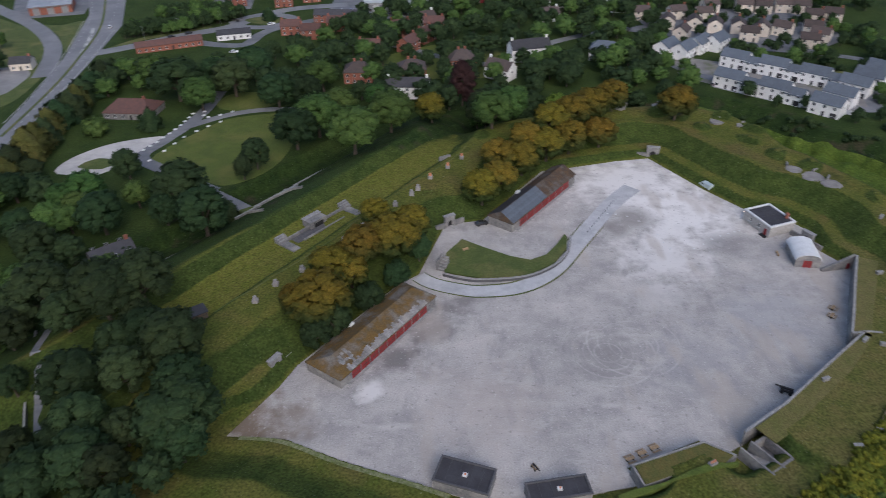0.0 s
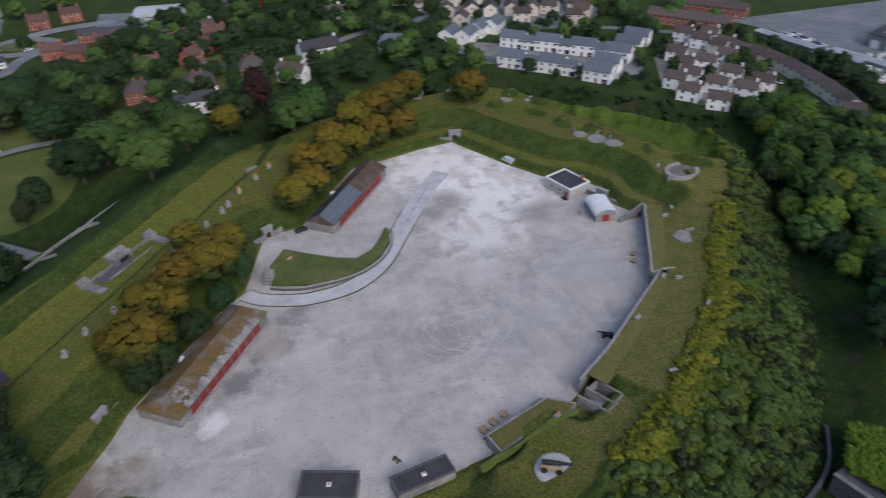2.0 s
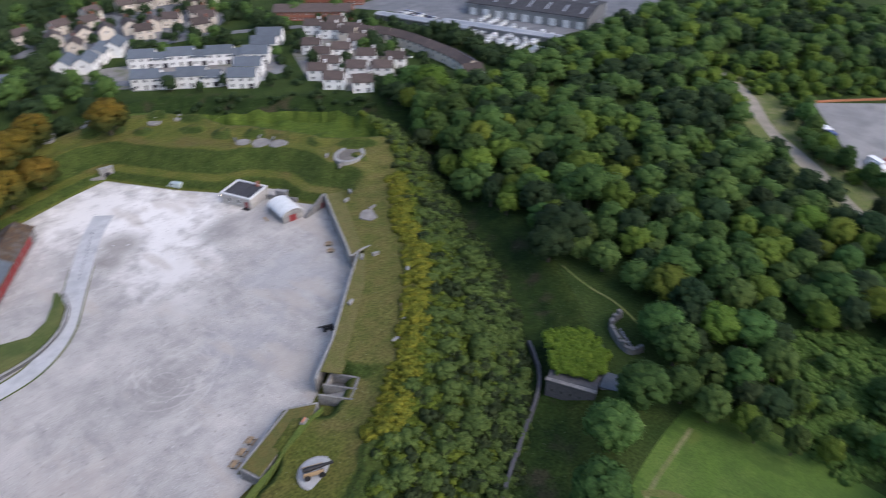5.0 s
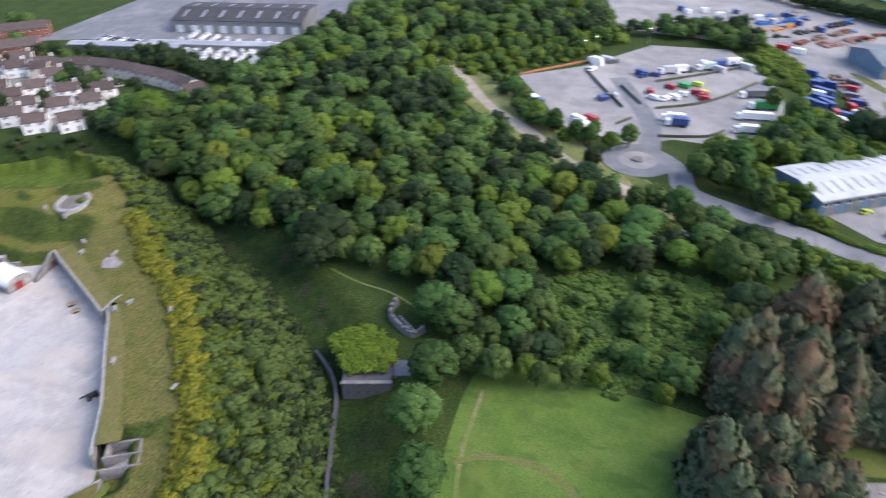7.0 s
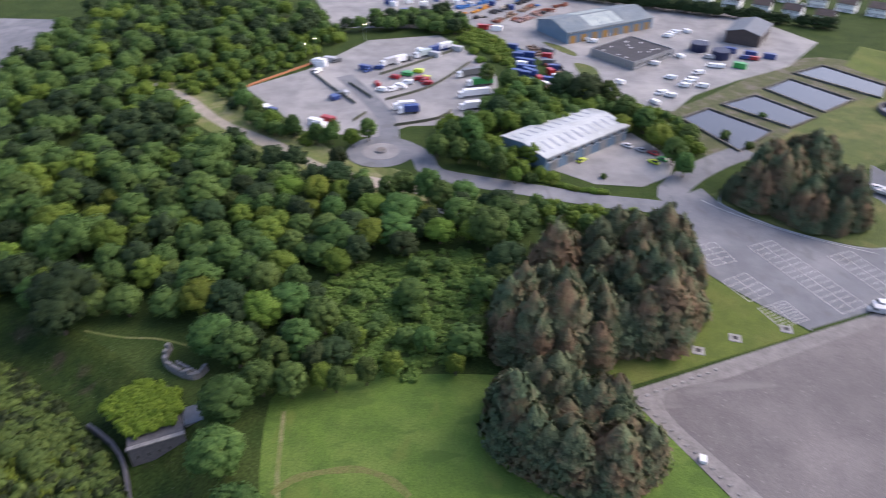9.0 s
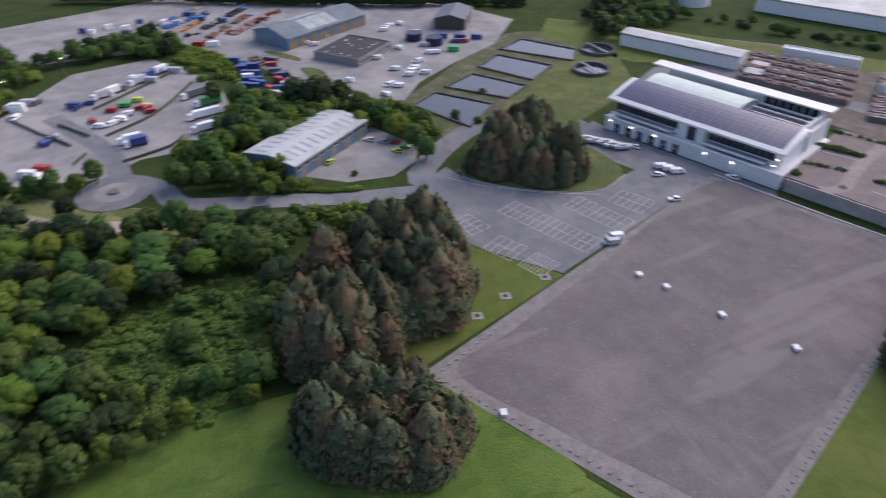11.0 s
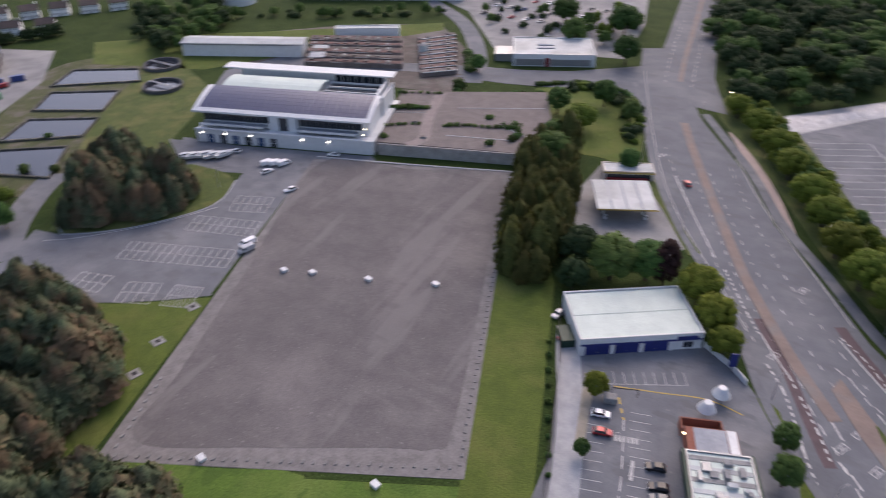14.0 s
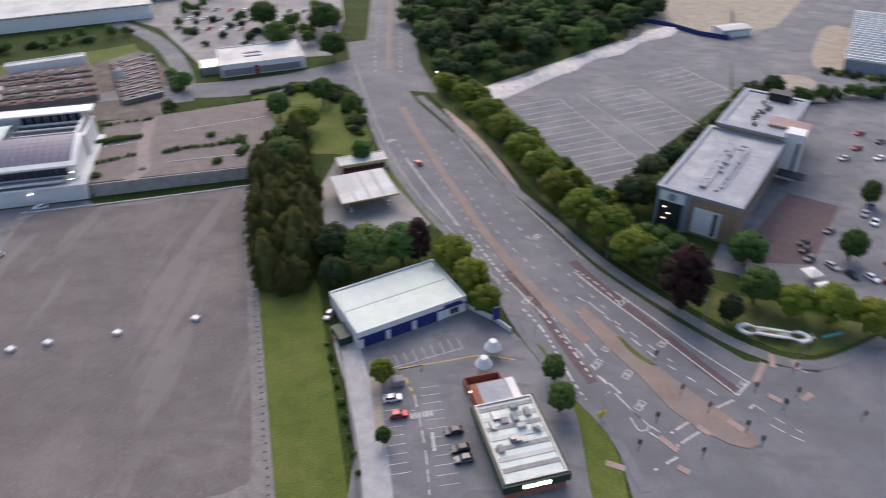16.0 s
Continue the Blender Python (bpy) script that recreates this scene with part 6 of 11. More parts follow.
for k in range(15):
    x, y = rng.uniform(1.5, L - 7.5), rng.uniform(1.5, 11)
    w, d, t = rng.uniform(0.4, 1.2), rng.uniform(0.4, 1.0), rng.uniform(0.4, 1.1)
    thing_box(ob, "roof_unit", rng.choice(["steelgrey", "whiteroof", "cap"]), (x - w, x + w, y - d, y + d, 4.6, 4.7 + t), edge=0.06)
for k in range(5):
    window(ob, 2.5 + k * 4, 0, 1.6, 2.2, 1.8, -90)
    window(ob, 2.5 + k * 4, 13, 1.6, 2.2, 1.8, 90)
thing_box(ob, "annexe_wall", "brick", (-7.5, -0.02, 1.0, 11.5, 0, 3.6))
thing_box(ob, "annexe_roof", "greyroof", (-7.2, -0.3, 2.6, 9.2, 3.58, 3.75))
thing_box(ob, "annexe_edge", "whitepaint", (-7.2, -0.3, 9.4, 11.3, 3.58, 3.9))
thing_box(ob, "side_slope", "leafwall", (-0.4, L + 0.2, 13.05, 13.7, 2.6, 4.7), label="dark green metal edge")
thing_box(ob, "yard_wall", "brick", (-11, -7.6, 0.5, 0.8, 0, 2.6), (-11, -10.7, 0.8, 9.0, 0, 2.6), (-11, -7.6, 9.0, 9.3, 0, 2.6))
thing_box(ob, "porch_lamp", "lamp_on", (-6.2, -5.8, 0.6, 0.95, 2.8, 3.0))
thing_box(ob, "lane_screen", "whitepaint", (-2, L - 4, 14.2, 14.4, 0.3, 1.4))

# the petrol station
L = span((49, -188), (32, -196))
ob = base("petrol_canopy", at2((49, -188), (32, -196)), "pale petrol station canopy on steel posts", "petrol station")
thing_box(ob, "canopy", "whiteroof", (0, L, 0, 19, 4.6, 5.2))
thing_box(ob, "yellow_edge", "paint_yellow", (-0.06, L + 0.06, -0.08, -0.01, 4.65, 5.15), label="yellow canopy edge")
for k in range(3):
    thing_box(ob, "roof_seam", "greyroof", (L * (k + 1) / 4 - 0.35, L * (k + 1) / 4 + 0.35, 0.3, 18.7, 5.19, 5.27))
for x in (3, L - 3):
    for y in (4, 15):
        thing_box(ob, "post", "steelgrey", (x - 0.2, x + 0.2, y - 0.2, y + 0.2, 0, 4.6))
        for q in (-1.6, 1.6):
            pump = base("fuel_pump", ob.matrix_basis @ pose(x, y + q, 0), "white and red fuel pump under the canopy", "fuel pump", "fuel pumps")
            thing_box(pump, "cabinet", "whitepaint", (-0.5, 0.5, -0.3, 0.3, 0, 1.7), edge=0.05)
            thing_box(pump, "screen", "glass", (-0.3, 0.3, -0.33, -0.29, 1.1, 1.5))
ob, L = flat_block("petrol_shop", (56, -216), (40, -223), 7, 3.4, "cream", "whiteroof", "low petrol shop with a pale roof", "shop", 0.3)
thing_box(ob, "fascia", "paint_yellow", (0, L, -0.12, 0, 2.7, 3.3), label="yellow fascia")
thing_box(ob, "front_display", "red", (1, L - 2, -0.9, -0.2, 0, 1.3), label="red goods before the shop")
thing_box(ob, "shop_window", "glass", (1, L - 1, -0.06, 0.05, 0.4, 2.5))

# the white store across the junction
ob, L = flat_block("store", (131, -306), (95, -322), 26, 5.6, "whitepaint", "whiteroof", "white store with a flat pale roof", "shop", 0.5)
thing_box(ob, "grey_panel", "steelgrey", (1, 15, -0.1, 0.05, 0.5, 3.6), (18, L - 2, -0.1, 0.05, 0.5, 3.6))
thing_box(ob, "entrance", "red", (15.4, 17.6, -0.5, 0.0, 0, 4.2), label="dull red entrance")
thing_box(ob, "rooflight", "greyroof", (12, 20, 9, 11, 5.6, 6.1), (12, 20, 14, 16, 5.6, 6.1), edge=0.1)
thing_box(ob, "annexe", "steelgrey", (-9, -0.02, 6, 18, 0, 3.8))

# the office: two blocks with a white stair tower
OFFICE = at2((-50, -192), (-71, -180))
ob = base("office_block", OFFICE, "pale brick office block with a grey flat roof", "office building")
W, D = span((-50, -192), (-71, -180)), 51
body = thing_box(ob, "wall", "buffbrick", (0, W, 0.0, D, -0.3, 13))
roof = thing_box(ob, "roof", "greyroof", (0.9, W - 0.9, 0.9, D - 0.9, 13.0, 13.25))
thing_box(ob, "roof_edge", "greyblue", (-0.8, W + 0.8, -0.8, 0.8, 13, 13.8), (-0.8, W + 0.8, D - 0.8, D + 0.8, 13, 13.8), (-0.8, 0.8, 0.8, D - 0.8, 13, 13.8), (W - 0.8, W + 0.8, 0.8, D - 0.8, 13, 13.8), label="blue-grey metal roof edge")
thing_box(ob, "glazed_corner", "glass", (0.6, 7.8, -0.5, 0.02, 0.5, 9.0))
thing_box(ob, "sign_panel", "whitepaint", (0.4, 8.2, -0.55, 0.02, 9.2, 12.6), label="white panel with a faint round mark")
bm = bmesh.new()
drum(bm, 4.3, 0, 0, 0.08, 1.3, 1.3, 20)
bmesh.ops.rotate(bm, verts=bm.verts[:], cent=(4.3, 0, 0), matrix=Matrix.Rotation(radians(90), 3, "X"))
bmesh.ops.translate(bm, verts=bm.verts[:], vec=(0, -0.56, 10.9))
part("round_mark", bm, M["greyblue"], ob)
thing_box(ob, "corner_column", "greyblue", (8.3, 9.8, -0.8, 0.02, 0, 13), (-0.3, 0.5, -0.6, 0.02, 0, 13))
thing_box(ob, "white_panel", "whitepaint", (11.4, 19.4, -0.3, 0.02, 1.0, 9.6))
thing_box(ob, "strip_window", "glass", (17.4, 18.6, -0.36, -0.28, 1.4, 9.2))
for k in range(3):
    thing_box(ob, "lit_ceiling", "lamp_on", (2.0 + 1.6 * (k % 2), 3.0 + 1.6 * (k % 2), -0.56, -0.5, 3.0 + 2.0 * k, 3.12 + 2.0 * k))
for f in range(4):
    for k in range(11):
        window(ob, W, 3 + k * 4.2, 2.0 + f * 3.1, 2.2, 1.7, 0, "steelgrey")
        window(ob, 0, 3 + k * 4.2, 2.0 + f * 3.1, 2.2, 1.7, 180, "steelgrey")
thing_box(ob, "duct", "greyroof", (W * 0.44, W * 0.49, 6, 40, 13.25, 13.75), (W * 0.60, W * 0.64, 6, 40, 13.25, 13.7))
for y0, y1 in ((4, 46), (8, 40)):
    x = W * (0.40 if y0 == 4 else 0.68)
    rail = thing_box(ob, "roof_rail", "greyblue", (x - 0.12, x + 0.12, y0, y1, 14.0, 14.15), label="long metal roof rail")
    for k in range(9):
        y = y0 + (y1 - y0) * k / 8
        thing_box(rail, "post", "greyblue", (x - 0.08, x + 0.08, y - 0.08, y + 0.08, 13.2, 14.0))
for k in range(12):
    x, y = W * 0.54 + rng.uniform(-3, 3), 6 + k * 3.2
    w, t = rng.uniform(0.3, 0.9), rng.uniform(0.3, 0.9)
    thing_box(ob, "roof_unit", rng.choice(["steelgrey", "greyroof", "greyblue"]), (x - w, x + w, y - 0.5, y + 0.5, 13.2, 13.3 + t), edge=0.05)
ob = base("office_wing", OFFICE @ pose(-3, 46, 0), "taller office wing with a white stair tower", "office building")
thing_box(ob, "wall", "buffbrick", (5, 27, 5.1, 42, -0.3, 15))
thing_box(ob, "roof", "greyroof", (6, 26, 6, 41, 15, 15.25))
thing_box(ob, "roof_edge", "greyblue", (4.2, 27.8, 4.4, 6, 15, 15.8), (4.2, 27.8, 41, 42.8, 15, 15.8), (4.2, 6, 6, 41, 15, 15.8), (26, 27.8, 6, 41, 15, 15.8))
tower = thing_box(ob, "stair_tower", "whitepaint", (27.0, 33.0, 6, 12, -0.3, 17), label="white rendered stair tower")
thing_box(tower, "strip_window", "glass", (31.5, 32.4, 5.9, 6.02, 2, 14))
thing_box(ob, "plant_room", "darkmetal", (14, 22, 36, 41, 15.2, 18.2))
thing_box(ob, "roof_terrace", "pink", (20, 33, 12, 20, 15.3, 16.2))
for f in range(4):
    for k in range(8):
        window(ob, 27, 15 + k * 3.4, 2.0 + f * 3.4, 2.2, 1.8, 0, "steelgrey")
for k in range(12):
    x, y = 15 + rng.uniform(-2, 2), 10 + k * 2
    thing_box(ob, "roof_unit", rng.choice(["steelgrey", "darkmetal"]), (x - 0.6, x + 0.6, y - 0.6, y + 0.6, 15.2, 16.2), edge=0.05)
thing_box(ob, "entrance_canopy", "darkroof", (28, 37, 1, 6, 3.4, 3.8))

# a glazed shed of the business park
ob = base("glazed_shed", at2((-160, -333), (-197, -416)), "long white steel-framed glazed shed", "greenhouse")
thing_box(ob, "wall", "greyblue", (0, 88, -26, 0, -0.2, 5.5))
thing_box(ob, "roof", "whiteroof", (-0.4, 88.4, -26.4, 0.4, 5.5, 5.9))
for k in range(22):
    thing_box(ob, "roof_rib", "whitepaint", (k * 4, k * 4 + 0.5, -26.2, 0.2, 5.9, 6.5))
for k in range(20):
    thing_box(ob, "pane", "glass", (1.2 + k * 4.3, 4.6 + k * 4.3, 0.0, 0.08, 1.0, 4.6))

# the hall by the gravel field: solar roof, white walls, lit doors
HALL = at2((206, -172), (138, -194))
HL = span((206, -172), (138, -194))
ob = base("hall", HALL, "long white modern hall with a curved solar roof", "hall")
low = thing_box(ob, "ground_storey", "whitepaint", (0, HL, 0, 41, -0.3, 5.2), label="white rendered ground storey")
thing_box(ob, "upper_storey", "whitepaint", (1.5, HL - 3, 5.5, 40, 5.2, 11.2))
thing_box(ob, "terrace_edge", "whitepaint", (0, HL, -0.5, 0.5, 5.2, 5.9))
for k in range(6):
    x = 4.5 + k * 5.2
    d = thing_box(low, "garage_door", "glass" if k % 2 else "navyglass", (x, x + 2.6, -0.08, 0.1, 0.0, 3.6), label="dark glazed garage door")
    thing_box(d, "door_bar", "whitepaint", (x, x + 2.6, -0.12, -0.08, 1.7, 1.82), (x + 1.24, x + 1.36, -0.12, -0.08, 0, 3.6))
for x in (2.6, 12.2, 22.6, 43.5, 54):
    thing_box(low, "wall_lamp", "lamp_white", (x - 0.35, x + 0.35, -0.4, -0.1, 4.0, 4.2), label="lit white wall lamp")
for k in range(5):
    thing_box(low, "pier", "whitepaint", (38 + k * 7, 38.6 + k * 7, -0.2, 0, 0, 5.2))
for x0, x1 in ((1.5, 29), (41, 66)):
    thing_box(ob, "window_band", "glass", (x0, x1, 5.3, 5.55, 7.2, 11.0))
    for k in range(int((x1 - x0) / 2.4)):
        thing_box(ob, "mullion", "steelgrey", (x0 + k * 2.4, x0 + k * 2.4 + 0.12, 5.2, 5.3, 7.2, 11.0))
    thing_box(ob, "balcony", "whitepaint", (x0, x1 - 1.5, 1.2, 1.7, 6.6, 7.4))
    thing_box(ob, "balcony_floor", "greyroof", (x0, x1 - 1.5, 1.7, 5.3, 6.5, 6.7))
thing_box(ob, "stair_bay", "whitepaint", (29.5, 40.5, 3.4, 5.5, 5.2, 11.4))
thing_box(ob, "stair_glass", "glass", (33.5, 37.0, 3.28, 3.42, 5.6, 11.2))
thing_box(ob, "corner_lamp", "lamp_on", (67.4, 68.0, 0.6, 0.9, 7.6, 7.8), label="lit warm lamp at the corner")
thing_box(ob, "corner_lamp", "lamp_on", (67.8, 68.4, 2.0, 2.3, 9.4, 9.6), label="lit warm lamp at the corner")
# curved solar roof
bm, n = bmesh.new(), 8
arc = [(3.2 + 17.0 * k / n, 11.6 + 4.0 * math.sin(1.35 * k / n)) for k in range(n + 1)]


def arched(bm, line, x0, x1, thick):
    up = [[bm.verts.new((x, y, z + dz)) for y, z in line] for x in (x0, x1) for dz in (0, -thick)]
    for k in range(len(line) - 1):
        bm.faces.new((up[0][k], up[2][k], up[2][k + 1], up[0][k + 1]))
        bm.faces.new((up[1][k + 1], up[3][k + 1], up[3][k], up[1][k]))
        bm.faces.new((up[0][k + 1], up[1][k + 1], up[1][k], up[0][k]))
        bm.faces.new((up[2][k], up[3][k], up[3][k + 1], up[2][k + 1]))
    bm.faces.new((up[0][0], up[1][0], up[3][0], up[2][0]))
    bm.faces.new((up[2][-1], up[3][-1], up[1][-1], up[0][-1]))
    return bm


part("solar_roof", arched(bm, arc, -2, 70, 0.7), M["whitepaint"], ob, "white edged curved roof")
for i in range(26):
    for k in range(1, n):
        (ya, za), (yb, zb) = arc[k], arc[k + 1]
        x0 = 0.4 + i * 2.6
        b2 = arched(bmesh.new(), [(ya + 0.04, za + 0.08), (yb - 0.04, zb + 0.08)], x0, x0 + 2.52, 0.06)
        part("solar_panel", b2, M["solar"], ob)
bm = bmesh.new()
part("pale_roof", arched(bm, [(21 + 15 * k / 6, 12.2 + 3.0 * math.sin(0.5 + 1.9 * k / 6)) for k in range(7)], 2, 43, 0.4), M["greenwhite"], ob, "curved pale green-white roof")
thing_box(ob, "atrium_floor", "greyroof", (43.5, 66, 21, 38, 11.2, 11.4))
for k in range(3):
    thing_box(ob, "atrium_glass", "glass", (44, 66, 23 + k * 5, 26.8 + k * 5, 11.4, 12.6))
    thing_box(ob, "atrium_beam", "whitepaint", (43.5, 66.5, 27 + k * 5, 27.4 + k * 5, 11.4, 13.2))
thing_box(ob, "back_roof", "whitepaint", (-4, 70, 38, 44.5, 15.8, 16.4), label="thin white flat roof slab")
thing_box(ob, "back_wall", "whitepaint", (2, 66, 41.5, 43, 5.2, 15.8))
thing_box(ob, "back_glass", "glass", (44, 65, 41.2, 41.5, 11.6, 15.4))
for k in range(8):
    thing_box(ob, "back_post", "whitepaint", (44 + k * 3, 44.25 + k * 3, 41.0, 41.2, 11.6, 15.6))
thing_box(ob, "side_fin", "whitepaint", (66.6, 67.4, 21, 40, 5.2, 14.5), (68.6, 69.4, 24, 41, 5.2, 13.0))

# the raised terrace beside it
slab("raised_terrace", [(139, -197), (85, -214), (86, -243), (100, -272), (140, -252), (157, -246)], M["terracegravel"], 4.3, label="raised brown gravel terrace", deep=4.6)
w = fence_wall("retaining_wall", [(137, -195.5), (112, -203.8), (84, -212.8)], M["concretewall"], 4.5, 0.5, 0.0, "long stained concrete retaining wall", M["cap"])
for k in range(9):
    c = Vector((137, -195.5)).lerp(Vector((84, -212.8)), (k + 0.5) / 9)
    ob2 = part("buttress", boxes((-0.35, 0.35, -0.5, 0.0, 0, 4.2)), M["concretewall"], w)
    ob2.matrix_basis = pose(c.x, c.y + 0.2, 0, 0, 0, 18)
strip("kerb_of_field", [(156, -183), (120, -194.5), (86, -206.5)], 0.8, M["concrete"], 0.3, "pale kerb", 8)
strip("terrace_walk", [(140, -250), (132, -225), (124, -207), (127, -200)], 4.6, M["pinkgravel"], 4.36, "pale gravel walk on the terrace", 3)
for k, (a, b) in enumerate((((126, -239), (94, -255)), ((150, -222), (136, -229)), ((118, -214), (92, -222)), ((104, -232), (88, -226)))):
    strip("terrace_path_%d" % (k + 1), [a, b], 0.5, M["concrete"], 4.42, "pale terrace edging", 8)
for x, y, a in ((134.5, -219, 20), (124.5, -208, 20), (94, -224, 20), (137.5, -233, 20)):
    ob = base("planter", pose(x, y, 4.3, 0, 0, a), "pale concrete planter on the terrace", "planter", "terrace planters")
    thing_box(ob, "box", "cap", (-1.0, 1.0, -0.7, 0.7, 0, 0.7), edge=0.06)
    thing_box(ob, "soil", "dirt", (-0.85, 0.85, -0.55, 0.55, 0.68, 0.74))

# the filter beds: long brown decks behind the hall, and five short rows
f_rng = random.Random(4)
A, B = Vector((221, -258)), Vector((244, -293))
C, D = Vector((176, -276)), Vector((200, -314))
for k in range(7):
    p0, p1 = A.lerp(B, (k + 0.15) / 7), C.lerp(D, (k + 0.15) / 7)
    L = (p1 - p0).length
    ob = base("filter_bed", at2(p0, p1), "long dark concrete filter bed", "filter tank", "filter beds")
    t = 2.6 + 0.5 * (k % 3)
    thing_box(ob, "tank", "filterwall", (0, L, 0, 4.4, -0.2, t))
    thing_box(ob, "deck", "slate_brown" if k % 2 else "slate_redbrown", (0.4, L - 0.4, 0.4, 4.0, t - 0.05, t + 0.1))
    for q in range(4):
        thing_box(ob, "walkway", "cap", (q * L / 4 + 1, q * L / 4 + 7, -0.5, 0.0, t - 0.3, t - 0.1))
    for q in range(8):
        x = 2 + q * (L - 5) / 8 + f_rng.uniform(0, 1.5)
        thing_box(ob, "hatch", f_rng.choice(["darkmetal", "darkmetal", "cap"]), (x, x + 1.8, 1.0, 3.2, t, t + f_rng.uniform(0.2, 0.8)))
A, B = Vector((192, -318)), Vector((163, -271))
C, D = Vector((179, -334)), Vector((150, -282))
for k in range(9):
    p0, p1 = A.lerp(B, (k + 0.2) / 9), C.lerp(D, (k + 0.2) / 9)
    L = (p1 - p0).length
    ob = base("filter_row", at2(p1, p0), "short brown filter row with white pipes", "filter tank", "filter rows")
    thing_box(ob, "tank", "slate_redbrown" if k % 2 else "filterwall", (0, L, 0, 4.2, -0.2, 2.2))
    thing_box(ob, "pipe", "whitepaint", (0.5, L - 0.5, 4.3, 4.7, 2.0, 2.4), edge=0.1)
    thing_box(ob, "hatch", "darkmetal", (3, 5, 1, 3, 2.2, 2.7))
    thing_box(ob, "hatch", "darkmetal", (L - 6, L - 4, 1, 3, 2.2, 2.6))
ob, L = flat_block("control_house", (233, -300), (203, -317), 6, 5.0, "whitepaint", "whiteroof", "narrow white works control house")
ob = base("dosing_tank", pose(178, -300, 0), "pale round dosing tank among filters", "tank")
part("tank_wall", drum(bmesh.new(), 0, 0, 0, 5.2, 2.4, 2.2, 18), M["whiteroof"], ob)
part("tank_lid", drum(bmesh.new(), 0, 0, 5.2, 5.8, 2.3, 0.8, 18), M["cap"], ob)
ob = base("pump_house", at2((222, -262), (232, -280)), "grey sloping pump house roof", "building")
thing_box(ob, "wall", "filterwall", (0, 18, -8, -1, -0.3, 3.0))
thing_box(ob, "roof", "greyroof", (-0.4, 18.4, -8.4, -0.6, 3.0, 3.4))

for x, y in ((284, -226), (262, -206)):
    ob = base("settling_tank", pose(x, y, 0), "round stone-walled settling tank", "tank", "settling tanks")
    bm = bmesh.new()
    rings = []
    for r, z in ((9, -0.3), (9, 1.6), (8, 1.6), (8, 0.3)):
        rings.append([bm.verts.new((r * math.cos(a * 0.2618), r * math.sin(a * 0.2618), z)) for a in range(24)])
    for p, q in zip(rings, rings[1:]):
        for a in range(24):
            bm.faces.new((p[a], p[(a + 1) % 24], q[(a + 1) % 24], q[a]))
    part("tank_wall", bm, M["darkstone"], ob)
    part("tank_water", drum(bmesh.new(), 0, 0, 0.1, 0.35, 8, 8, 24), M["water"], ob)
    thing_box(ob, "bridge", "steelgrey", (-8.6, 8.6, -0.5, 0.5, 1.6, 1.8))
ob = base("gas_holder", pose(330, -330, 0), "round white steel storage tank", "tank")
part("tank_wall", drum(bmesh.new(), 0, 0, 0, 5, 11, 11, 28), M["whitepaint"], ob)
part("tank_lid", drum(bmesh.new(), 0, 0, 5, 6, 10.8, 3, 28), M["whiteroof"], ob)

# ---- the fort ----
def on(x, y, ang=0.0, dz=0.0):
    return pose(x, y, z_at(x, y) + dz, 0, 0, ang)


